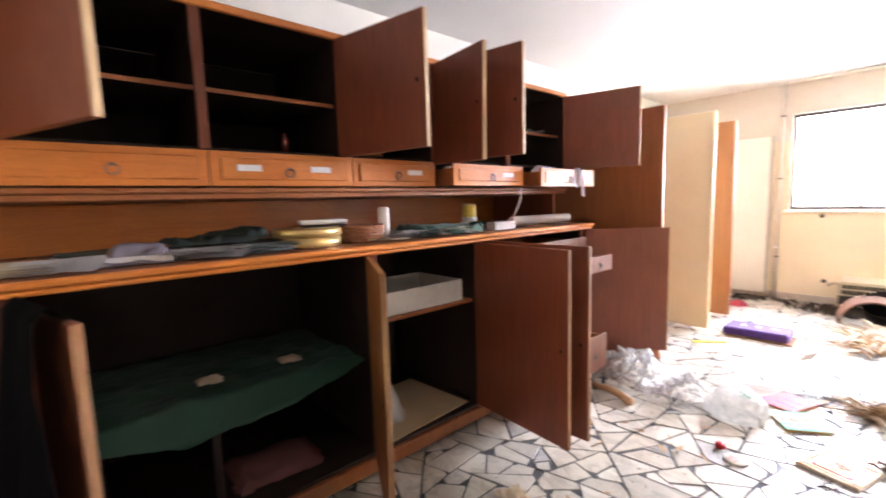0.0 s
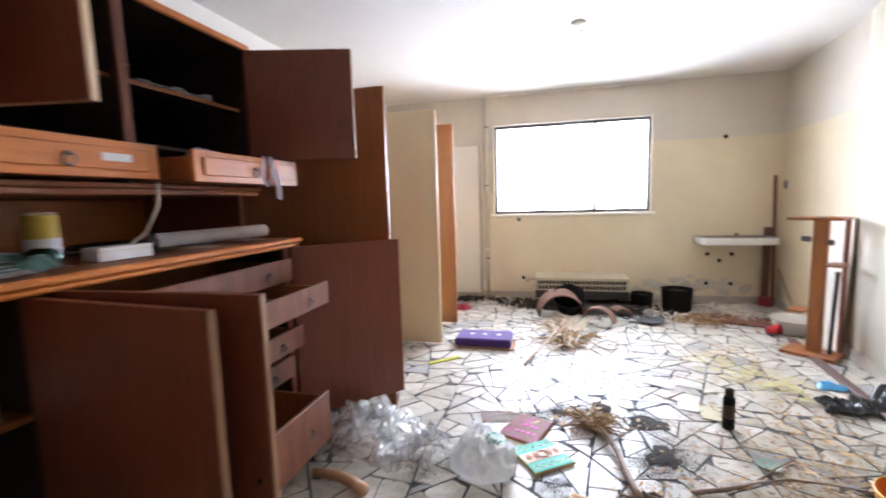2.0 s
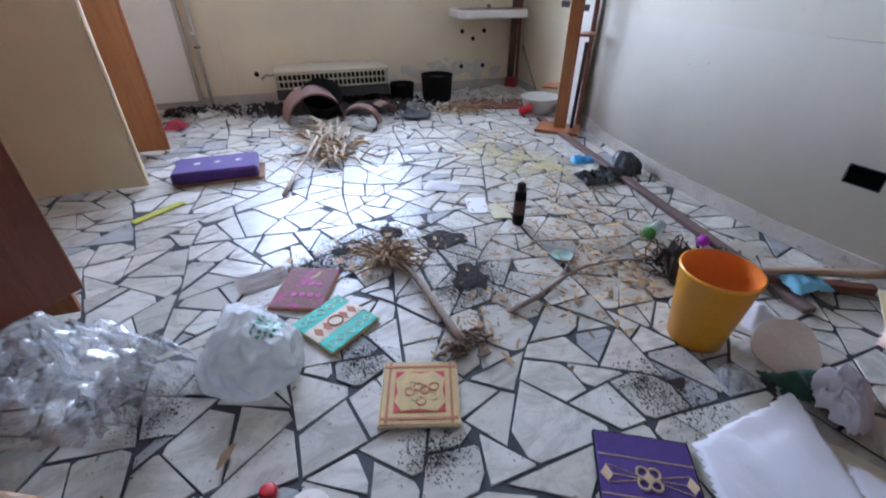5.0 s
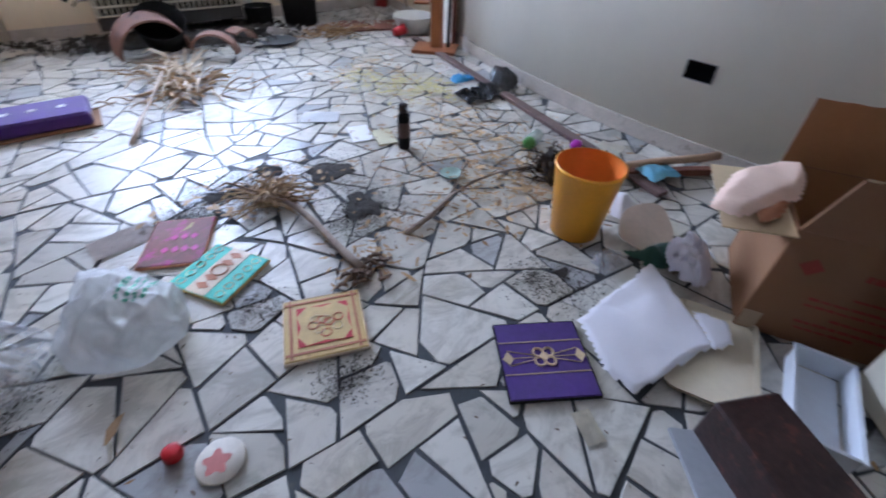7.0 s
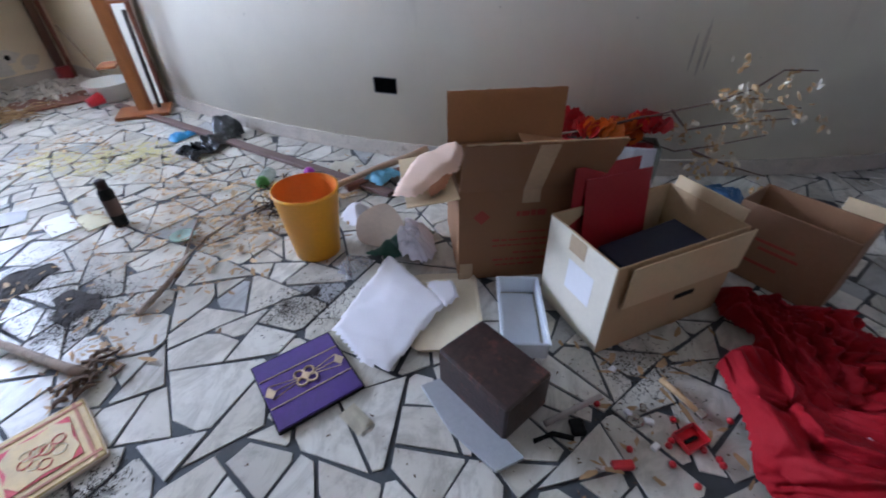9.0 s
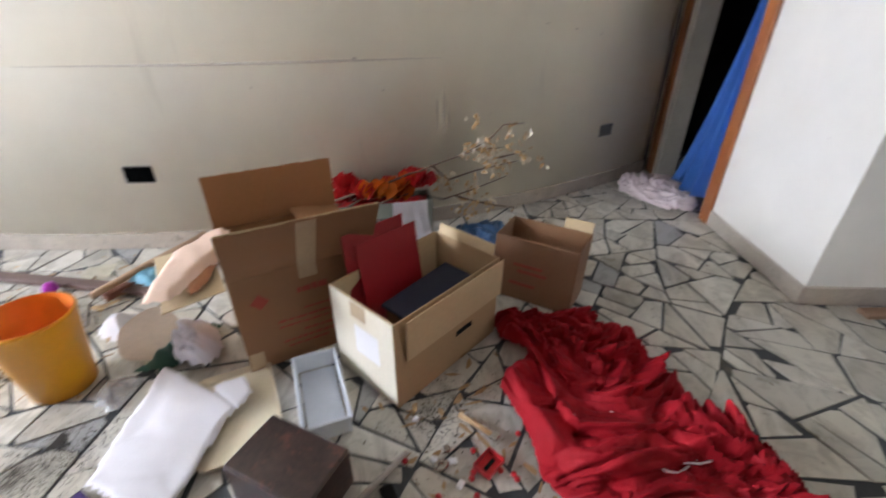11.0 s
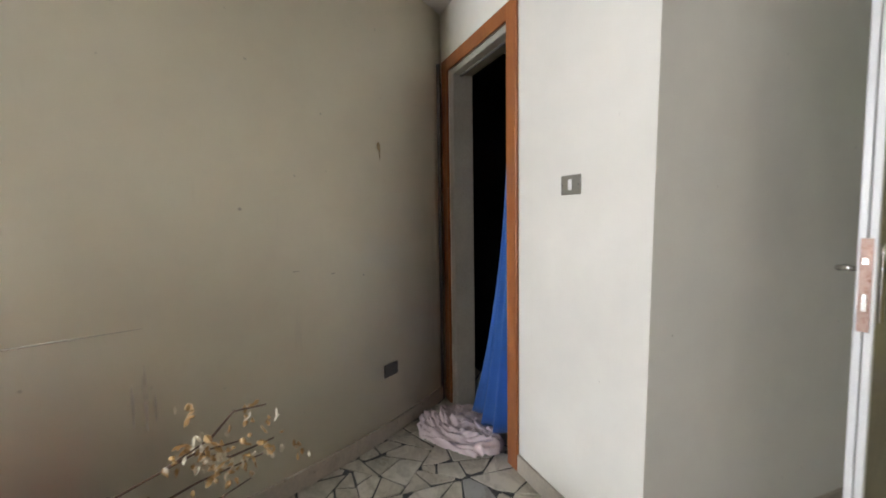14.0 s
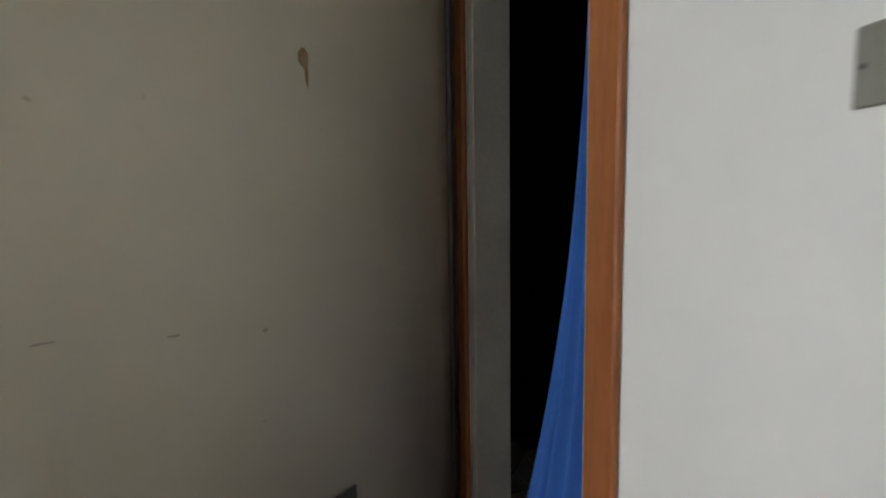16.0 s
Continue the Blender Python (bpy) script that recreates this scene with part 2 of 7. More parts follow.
M_WHITE = mat("white_paper", (0.82, 0.81, 0.80), 0.7, var=0.05)
M_RED = mat("red_satin_cloth", (0.31, 0.003, 0.009), 0.72, var=0.14, scale=7, fine=34, bump=0.85)
M_RED.node_tree.nodes["Principled BSDF"].inputs["Specular IOR Level"].default_value = 0.25
M_WCLOTH = mat("white_linen", (0.80, 0.78, 0.80), 0.85, var=0.05, fine=200, bump=0.25, sheen=0.2)
M_PINKC = mat("soiled_pink_white_cloth", (0.74, 0.62, 0.62), 0.85, var=0.1, stain=(0.45, 0.28, 0.26), amount=0.62)
M_BLUE = mat("blue_curtain_cloth", (0.045, 0.20, 0.62), 0.6, var=0.12, scale=4, fine=150, sheen=0.3)
M_GREEN = mat("dark_green_cloth", (0.022, 0.085, 0.055), 0.8, var=0.25, sheen=0.2)
M_YELLOW = mat("yellow_plastic_outside", (0.80, 0.35, 0.012), 0.35, var=0.1, stain=(0.5, 0.22, 0.03), amount=0.66)
M_PURPLE = mat("purple_velvet", (0.062, 0.022, 0.165), 0.8, var=0.3, scale=9, sheen=0.15)
M_GOLD = mat("gold_thread", (0.56, 0.41, 0.25), 0.5, 0.2, var=0.2)

# ---- building helpers ----
def part(name, bm, material, parent=None, label="", smooth=False):
    me = bpy.data.meshes.new(name)
    bm.normal_update()
    bm.to_mesh(me)
    bm.free()
    me.materials.append(material)
    if smooth:
        me.shade_smooth()
    ob = new(name, me)
    if parent:
        ob.parent = parent
    return tagged(ob, label)


def thing(name, m, label, category, group=""):
    ob = new(name)
    ob.empty_display_size = 0.1
    ob.matrix_world = m
    return tagged(ob, label, category, group)


def structure(name, bm, material, label="", smooth=False):
    return tagged(part(name, bm, material, None, label, smooth), kind="structure")


def add_box(bm, x0, x1, y0, y1, z0, z1, b=0.0, m=None):
    k = Matrix.Translation(((x0 + x1) / 2, (y0 + y1) / 2, (z0 + z1) / 2)) @ Matrix.Diagonal((x1 - x0, y1 - y0, z1 - z0, 1))
    made = bmesh.ops.create_cube(bm, size=1.0, matrix=(m @ k) if m else k)["verts"]
    if b:
        edges = list({e for v in made for e in v.link_edges})
        bmesh.ops.bevel(bm, geom=edges, offset=b, segments=1, affect="EDGES")
    return bm


def box(x0, x1, y0, y1, z0, z1, b=0.002, m=None):
    return add_box(bmesh.new(), x0, x1, y0, y1, z0, z1, b, m)


def boxes(rows, b=0.002):
    bm = bmesh.new()
    for r in rows:
        add_box(bm, *r, b)
    return bm


def lathe(profile, n=40, m=None, wobble=0.0, capped=True):
    """A turned shape: rows of radius and height, joined round the z axis."""
    bm = bmesh.new()
    rings = []
    for r, z in profile:
        ring = []
        for i in range(n):
            a = 2 * math.pi * i / n
            k = 1 + wobble * noise.noise((3 * math.cos(a), 3 * math.sin(a), z * 9))
            ring.append(bm.verts.new((r * k * math.cos(a), r * k * math.sin(a), z)))
        rings.append(ring)
    for a, b in zip(rings, rings[1:]):
        for i in range(n):
            bm.faces.new((a[i], a[(i + 1) % n], b[(i + 1) % n], b[i]))
    if profile[0][0] > 1e-4 and capped != "none":
        bm.faces.new(rings[0][::-1])
    if profile[-1][0] > 1e-4 and capped:
        bm.faces.new(rings[-1])
    bmesh.ops.remove_doubles(bm, verts=bm.verts, dist=1e-5)
    if m:
        bm.transform(m)
    return bm


def add_tube(bm, points, radii, n=7):
    pts = [Vector(p) for p in points]
    if not isinstance(radii, (list, tuple)):
        radii = [radii] * len(pts)
    rings = []
    for i, p in enumerate(pts):
        way = (pts[min(i + 1, len(pts) - 1)] - pts[max(i - 1, 0)]).normalized()
        side = way.orthogonal().normalized()
        up = way.cross(side)
        rings.append([bm.verts.new(p + radii[i] * (math.cos(2 * math.pi * k / n) * side + math.sin(2 * math.pi * k / n) * up)) for k in range(n)])
    for a, b in zip(rings, rings[1:]):
        off = min(range(n), key=lambda o: (a[0].co - b[o].co).length)
        for k in range(n):
            bm.faces.new((a[k], a[(k + 1) % n], b[(k + 1 + off) % n], b[(k + off) % n]))
    bm.faces.new(rings[0][::-1])
    bm.faces.new(rings[-1])
    return bm


def tube(points, radii, n=8):
    return add_tube(bmesh.new(), points, radii, n)


def prism(outline, z0, z1, b=0.0):
    bm = bmesh.new()
    f = bm.faces.new([bm.verts.new((x, y, z0)) for x, y in outline])
    up = bmesh.ops.extrude_face_region(bm, geom=[f])["geom"]
    bmesh.ops.translate(bm, vec=(0, 0, z1 - z0), verts=[v for v in up if isinstance(v, bmesh.types.BMVert)])
    bmesh.ops.recalc_face_normals(bm, faces=bm.faces)
    if b:
        bmesh.ops.bevel(bm, geom=bm.edges[:], offset=b, segments=1, affect="EDGES")
    return bm


# ---- large structure ----
ROOM_H, NORTH, WEST, SOUTH = 2.47, 6.44, -2.12, -1.5
CX, CY, RAD = 7.266, 3.51, 5.33


def curve_x(y):
    """The bulging wall's face at y."""
    return CX - math.sqrt(RAD * RAD - (y - CY) ** 2)


bend_y = 4.93
EAST = [(curve_x(y), y) for y in np.linspace(0.0, bend_y, 56)]
EAST_END = [(curve_x(bend_y), bend_y), (2.165, 5.2), (2.20, 5.5), (2.30, NORTH)]


def strip_wall(path, z0, z1, thick):
    """A wall that follows path, its face to the left of the way walked."""
    bm = bmesh.new()
    pts = [Vector((x, y, 0)) for x, y in path]
    rows = []
    for i, p in enumerate(pts):
        way = (pts[min(i + 1, len(pts) - 1)] - pts[max(i - 1, 0)]).normalized()
        out = Vector((way.y, -way.x, 0)) * thick
        rows.append([bm.verts.new(q + Vector((0, 0, z))) for q, z in ((p, z0), (p, z1), (p + out, z1), (p + out, z0))])
    for a, b in zip(rows, rows[1:]):
        for k in range(4):
            bm.faces.new((a[k], b[k], b[(k + 1) % 4], a[(k + 1) % 4]))
    bm.faces.new(rows[0])
    bm.faces.new(rows[-1][::-1])
    bmesh.ops.recalc_face_normals(bm, faces=bm.faces)
    return bm


WX0, WX1, WZ0, WZ1 = -0.745, 1.03, 1.05, 2.115
structure("wall_north", boxes([
    (WEST - 0.3, WX0, NORTH, NORTH + 0.3, 0, ROOM_H), (WX1, 2.8, NORTH, NORTH + 0.3, 0, ROOM_H),
    (WX0, WX1, NORTH, NORTH + 0.3, 0, WZ0), (WX0, WX1, NORTH, NORTH + 0.3, WZ1, ROOM_H)], 0), M_WALL_N, "cream painted window wall with peeling damp patches")
structure("wall_east", strip_wall(EAST, 0, ROOM_H, 0.2), M_WALL_E, "off-white plastered wall bulging into the room", True)
structure("wall_corner", strip_wall(EAST_END, 0, ROOM_H, 0.2), M_WALL_N, "cream painted wall beside the window corner")
structure("wall_west", box(WEST - 0.3, WEST, SOUTH, NORTH, 0, ROOM_H, 0), M_WALL_P, "cream plastered wall behind the cabinets")
structure("wall_south", boxes([(WEST - 0.3, -1.6, SOUTH - 0.15, SOUTH, 0, ROOM_H), (-0.3, 0.66, SOUTH - 0.15, SOUTH, 0, ROOM_H), (-1.6, -0.3, SOUTH - 0.15, SOUTH, 0, 0.95), (-1.6, -0.3, SOUTH - 0.15, SOUTH, 2.05, ROOM_H), (0.66, 1.6, SOUTH - 0.15, SOUTH, 2.12, ROOM_H)], 0), M_WALL_P, "pale plastered wall with the way out")
OX0, OX1, OZ = 2.40, 3.12, 2.10
structure("wall_pillar", boxes([(1.6, OX0, -0.12, 0, 0, ROOM_H), (1.6, 1.72, SOUTH - 0.15, -0.12, 0, ROOM_H),
                                (OX1, 3.7, -0.12, 0, 0, ROOM_H), (OX0, OX1, -0.12, 0, OZ, ROOM_H)], 0), M_WALL_P, "white plastered wall beside the curtained doorway")
for v in bpy.data.objects["wall_pillar"].data.vertices:
    if abs(v.co.x - 1.6) < 1e-4 and v.co.y > -0.2:
        v.co.x -= 0.020 * v.co.z
# darkness of the unlit room is put into the colour of its walls
structure("wall_store", boxes([(1.72, 3.8, -1.65, -1.5, 0, ROOM_H), (3.7, 3.85, -1.5, 0.2, 0, ROOM_H)], 0), M_BLACK, "store room wall, its lack of light painted in as black")
structure("wall_passage", boxes([(-0.8, -0.6, -3.28, -1.65, 0, 2.6), (-0.6, 1.25, -3.28, -3.1, 0, 2.6), (1.62, 3.4, -3.28, -3.1, 0, 2.6), (1.25, 1.62, -3.28, -3.1, 0, 1.62), (1.25, 1.62, -3.28, -3.1, 2.4, 2.6),
                                 (3.2, 3.4, -3.1, -1.65, 0, 2.6)], 0), M_WALL_Y, "yellow painted wall of the passage")
structure("ceiling", boxes([(WEST - 0.3, 3.9, SOUTH - 0.15, NORTH + 0.3, ROOM_H, ROOM_H + 0.15), (-0.8, 3.9, -3.3, SOUTH - 0.15, 2.6, 2.75)], 0), M_CEIL, "off-white ceiling stained towards the window")


def skirting(name, path, h=0.085, t=0.013):
    structure(name, strip_wall([(x, y) for x, y in path], 0.004, h, -t), M_SKIRT, "low stone skirting along the wall")


skirting("baseboard_east", EAST)
skirting("baseboard_corner", EAST_END)
structure("baseboard_pillar", boxes([(1.587, 2.315, 0.0, 0.014, 0.004, 0.088), (1.586, 1.6, SOUTH, 0.0, 0.004, 0.088)], 0.002), M_SKIRT, "stone skirting round the pillar")
structure("baseboard_north", box(WEST, 2.27, NORTH - 0.013, NORTH, 0.004, 0.09), M_SKIRT, "stone skirting under the window")
structure("baseboard_passage", box(-0.6, 3.2, -3.1, -3.085, 0.004, 0.09), M_SKIRT, "stone skirting in the passage")

# window: metal frame with three lights, marble sill, white backdrop outside
window = tagged(new("window_1"), "wide three-light window in a dark metal frame", "window", kind="structure")
fy0, fy1 = NORTH + 0.06, NORTH + 0.11
part("window_frame", boxes([(WX0, WX1, fy0, fy1, WZ1 - 0.035, WZ1), (WX0, WX1, fy0, fy1, WZ0, WZ0 + 0.035), (WX0, WX0 + 0.035, fy0, fy1, WZ0 + 0.035, WZ1 - 0.035),
                            (WX1 - 0.035, WX1, fy0, fy1, WZ0 + 0.035, WZ1 - 0.035)], 0.004), M_METAL_D, window)
for x in (-0.152, 0.434):
    part("mullion", box(x - 0.017, x + 0.017, fy0 + 0.005, fy1 - 0.005, WZ0 + 0.036, WZ1 - 0.036), M_MULLION, window)
for a, b in ((WX0 + 0.036, -0.166), (-0.138, 0.42), (0.448, WX1 - 0.036)):
    pane = part("pane", box(a, b, fy0 + 0.02, fy0 + 0.025, WZ0 + 0.036, WZ1 - 0.036, 0), M_PANE, window)
    pane.visible_shadow = False
for x in (-0.22, 0.36, 0.75):
    part("catch", box(x, x + 0.05, fy0 - 0.012, fy0, WZ0 + 0.02, WZ0 + 0.045, 0.003), M_METAL_D, window)
part("window_sill", box(WX0 - 0.045, WX1 + 0.05, NORTH - 0.03, NORTH + 0.12, WZ0 - 0.035, WZ0 - 0.004, 0.004), M_WHITEP, window, "chipped white marble sill")
backdrop = structure("backdrop", box(-5.5, 6, 8.6, 8.65, -1.5, 5, 0), M_SKYGLOW, "blank white daylight outside the window")


def foliage_glow():
    m = bpy.data.materials.new("sunlit_foliage_far")
    m.use_nodes = True
    t = m.node_tree
    t.nodes.clear()
    e, o = t.nodes.new("ShaderNodeEmission"), t.nodes.new("ShaderNodeOutputMaterial")
    e.inputs[1].default_value = 3.0
    t.links.new(ramp(t, noise_of(t, 5, 4), 0.3, 0.7, (0.10, 0.20, 0.01), (0.75, 0.85, 0.10)), e.inputs[0])
    t.links.new(e.outputs[0], o.inputs[0])
    return m


structure("backdrop_foliage", box(-1.2, 4.2, -4.4, -4.35, 0.6, 3.6, 0), foliage_glow(), "bright green leaves outside the passage window")
win2 = tagged(new("window_2"), "small passage window full of green leaves", "window", kind="structure")
part("window_frame", boxes([(1.25, 1.62, -3.2, -3.16, 1.62, 1.66), (1.25, 1.62, -3.2, -3.16, 2.36, 2.4), (1.25, 1.62, -3.2, -3.16, 1.96, 2.0)], 0.003), M_METAL_D, win2)

# frame and opening added in the unseen rear wall round the fill lamp
win3 = tagged(new("window_3"), "unseen window frame added round the rear fill light", "window", kind="structure")
part("window_frame", boxes([(-1.6, -0.3, -1.58, -1.54, 0.95, 0.99), (-1.6, -0.3, -1.58, -1.54, 2.01, 2.05), (-1.6, -1.56, -1.58, -1.54, 0.99, 2.01), (-0.34, -0.3, -1.58, -1.54, 0.99, 2.01)], 0.003), M_METAL_D, win3)

# doorway with a varnished architrave and grey lining
d2 = tagged(new("door_2"), "doorway with a varnished wooden architrave", "doorway", kind="structure")
part("architrave", boxes([(2.315, 2.40, 0.001, 0.018, 0.004, 2.16), (3.12, 3.20, 0.001, 0.018, 0.004, 2.16), (2.40, 3.12, 0.001, 0.018, 2.085, 2.16)], 0.004), M_BROWN_V, d2, "orange-brown varnished architrave")
part("lining", boxes([(2.40, 2.43, -0.13, -0.001, 0.004, 2.085), (3.06, 3.12, -0.13, -0.001, 0.004, 2.085), (2.43, 3.06, -0.13, -0.001, 2.05, 2.085)], 0.003),
     mat("grey_lining_paint", (0.40, 0.37, 0.31), 0.5), d2, "grey painted door lining")
part("pole", tube([(3.217, 0.034, 0.01), (3.214, 0.034, 2.15)], 0.012), M_METAL_D, d2, "dark pole beside the architrave")

# door leaf that stands open, with a ribbed glass light
leaf = thing("open_door", pose(1.555, -1.455, 0, 0, 0, 104), "grey-green door standing open with chrome handles and a ribbed glass light", "door")
W, T = 0.945, 0.022
part("leaf_panel", boxes([(0.0, W - 0.02, -T, T, 0.012, 1.45), (0.0, W - 0.02, -T, T, 1.98, 2.09), (0.0, 0.12, -T, T, 1.452, 1.978), (W - 0.16, W - 0.02, -T, T, 1.452, 1.978)], 0.002), M_DOOR, leaf)
part("edge_strip", boxes([(W - 0.018, W, -T, -0.002, 0.012, 2.09), (W - 0.018, W + 0.004, 0.002, T, 0.012, 2.09)], 0.002), M_DOOR_EDGE, leaf, "white painted closing edge")
part("glass_pane", box(0.121, W - 0.161, -0.004, 0.004, 1.453, 1.977, 0), M_GLASS, leaf, "ribbed translucent glass pane")
part("lock_plate", boxes([(W + 0.0045, W + 0.0075, -0.014, 0.014, 0.86, 1.13)], 0.0), M_LOCK, leaf, "rusty mortise lock plate")
part("lock_bolt", boxes([(W + 0.008, W + 0.020, -0.007, 0.007, 1.055, 1.075), (W + 0.008, W + 0.013, -0.006, 0.006, 0.92, 0.97)], 0.001), M_CHROME, leaf)
for s in (-1, 1):
    part("backplate", box(W - 0.075, W - 0.045, min(s * T, s * (T + 0.006)), max(s * T, s * (T + 0.006)), 0.88, 1.11, 0.002), M_CHROME, leaf)
    part("lever_handle", add_tube(tube([(W - 0.06, s * (T + 0.006), 1.035), (W - 0.06, s * (T + 0.05), 1.035)], 0.008), [(W - 0.055, s * (T + 0.05), 1.035), (W - 0.17, s * (T + 0.052), 1.032)], [0.009, 0.006]), M_CHROME, leaf, "chrome lever handle", True)
part("hinge", boxes([(-0.008, 0.008, -0.03, -0.022, z, z + 0.09) for z in (0.25, 1.0, 1.75)], 0.002), M_METAL_D, leaf)
d1 = tagged(new("door_1"), "grey door frame of the way out", "door frame", kind="structure")
part("jamb", boxes([(1.565, 1.6, SOUTH - 0.15, SOUTH + 0.02, 0.005, 2.12), (0.66, 0.70, SOUTH - 0.15, SOUTH + 0.02, 0.005, 2.12), (0.70, 1.565, SOUTH - 0.15, SOUTH + 0.02, 2.085, 2.119)], 0.003), mat("grey_frame_paint", (0.34, 0.32, 0.27), 0.45), d1)


# ---- cabinets along the west wall ----
def door_leaf(parent, hinge, edge, z0, z1, name="door", handle=True, tilt=0.0, label="", face=None, rim=None):
    """A flat door from its hinge to its free edge, seen from above, with a raw free edge and a ring pull."""
    a, b = Vector((*hinge, 0)), Vector((*edge, 0))
    w = (b - a).length
    m = Matrix.Translation((*hinge, 0)) @ Matrix.Rotation(math.atan2(b.y - a.y, b.x - a.x), 4, "Z") @ Matrix.Rotation(radians(tilt), 4, "Y")
    d = part(name, box(0.004, w - 0.004, -0.010, 0.010, z0, z1, 0.0015, m), face or M_MAHOG, parent, label)
    part("edge_band", box(w - 0.0035, w, -0.0102, 0.0102, z0, z1, 0.001, m), rim or M_EDGE, d, "raw wooden edge")
    if handle:
        part("lock", boxes([(w - 0.045, w - 0.033, -0.013, -0.0105, (z0 + z1) / 2 - 0.008, (z0 + z1) / 2 + 0.008)], 0.001), M_BLACK, d).data.transform(m)
    return d


LX, UX, BX = -1.30, -1.42, -2.10
low = thing("sideboard_cabinet", pose(0, 0, 0), "long mahogany base cabinet with open doors and drawers", "cabinet")
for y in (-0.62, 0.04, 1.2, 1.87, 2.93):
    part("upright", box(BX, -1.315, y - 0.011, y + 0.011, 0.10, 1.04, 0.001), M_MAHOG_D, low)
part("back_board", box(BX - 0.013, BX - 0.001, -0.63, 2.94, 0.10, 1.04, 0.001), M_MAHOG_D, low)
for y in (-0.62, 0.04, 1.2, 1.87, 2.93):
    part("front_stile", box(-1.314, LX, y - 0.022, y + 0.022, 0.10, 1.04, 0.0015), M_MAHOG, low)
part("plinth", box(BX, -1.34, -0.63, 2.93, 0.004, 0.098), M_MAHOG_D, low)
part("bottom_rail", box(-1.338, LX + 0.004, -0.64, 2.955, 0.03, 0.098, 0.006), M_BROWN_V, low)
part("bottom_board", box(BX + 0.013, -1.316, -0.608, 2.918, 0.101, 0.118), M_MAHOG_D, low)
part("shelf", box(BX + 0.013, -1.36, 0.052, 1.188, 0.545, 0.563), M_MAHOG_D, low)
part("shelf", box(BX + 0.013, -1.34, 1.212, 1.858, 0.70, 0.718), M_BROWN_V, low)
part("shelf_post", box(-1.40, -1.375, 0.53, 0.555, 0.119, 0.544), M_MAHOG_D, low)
door_leaf(low, (-1.296, 1.17), (-0.82, 0.93), 0.125, 1.035, rim=M_EDGE_D, label="open door with an orange inside face", face=M_ORANGE_V)
door_leaf(low, (-1.296, 0.06), (-0.80, 0.19), 0.125, 1.035, rim=M_EDGE_D)
door_leaf(low, (-1.296, 1.842), (-0.690, 1.795), 0.13, 1.035, rim=M_EDGE_D)
door_leaf(low, (-1.296, 1.90), (-0.668, 1.925), 0.13, 1.04, rim=M_EDGE_D)
door_leaf(low, (-1.296, 2.955), (-0.882, 3.375), 0.145, 1.033, handle=False)


def drawer(parent, y0, y1, z0, z1, out, front, deep=0.45, knob=True, base=LX, tags=(), name="drawer", panel=False):
    x = base + out
    d = part(name, box(x - 0.018, x, y0, y1, z0, z1, 0.002), front, parent)
    for nm, q in zip(("side_board", "side_board", "rear_board", "bottom_board"), [(x - deep, x - 0.0185, y0 + 0.012, y0 + 0.024, z0 + 0.012, z1 - 0.02), (x - deep, x - 0.0185, y1 - 0.024, y1 - 0.012, z0 + 0.012, z1 - 0.02),
                              (x - deep, x - deep + 0.012, y0 + 0.025, y1 - 0.025, z0 + 0.012, z1 - 0.02), (x - deep, x - 0.0185, y0 + 0.012, y1 - 0.012, z0 + 0.004, z0 + 0.0115)]):
        part(nm, box(*q, 0.001), M_BROWN_V, d)
    if panel:
        part("raised_panel", box(x + 0.0005, x + 0.006, y0 + 0.035, y1 - 0.035, z0 + 0.022, z1 - 0.022, 0.004), front, d)
    if knob:
        yk, zk = (y0 + y1) / 2 if knob is True else knob, (z0 + z1) / 2
        ring = [(x + 0.014 + 0.004 * math.cos(a), yk + 0.016 * math.sin(a), zk - 0.012 + 0.016 * math.cos(a)) for a in np.linspace(0, 2 * math.pi, 15)]
        part("ring_pull", add_tube(tube([(x + 0.006, yk, zk + 0.004), (x + 0.018, yk, zk + 0.004)], 0.006), ring, 0.0028, 6), M_METAL_D, d, "dark metal ring pull", True)
    for yt in tags:
        part("paper_label", box(x + 0.0062, x + 0.0072, yt - 0.045, yt + 0.045, zk_of(z0, z1) - 0.012, zk_of(z0, z1) + 0.012, 0), M_WHITE, d, "small white paper label")
    return d


def zk_of(z0, z1):
    return (z0 + z1) / 2 + 0.004


drawer(low, 1.925, 2.87, 0.886, 0.990, 0.07, M_DRAWER, knob=2.69)
drawer(low, 1.955, 2.87, 0.784, 0.884, 0.255, M_DRAWER, knob=2.70)
drawer(low, 1.925, 2.87, 0.677, 0.782, 0.004, M_DRAWER, knob=False)
drawer(low, 1.955, 2.87, 0.571, 0.673, 0.11, M_DRAWER, knob=2.69)
drawer(low, 1.925, 2.87, 0.419, 0.520, 0.057, M_DRAWER, knob=2.69)
drawer(low, 1.955, 2.87, 0.115, 0.351, 0.225, M_DRAWER, deep=0.6, knob=2.70)

top = thing("worktop", pose(0, 0, 1.042), "worn wooden worktop with a moulded orange edge", "worktop")
part("board", box(BX, -1.25, -0.66, 2.955, 0.0, 0.038, 0.002), M_BROWN_V, top)
part("moulded_edge", boxes([(-1.249, -1.222, -0.665, 2.962, 0.018, 0.040), (-1.249, -1.236, -0.665, 2.962, -0.002, 0.0175)], 0.006), M_ORANGE, top, "rounded orange varnished moulding")

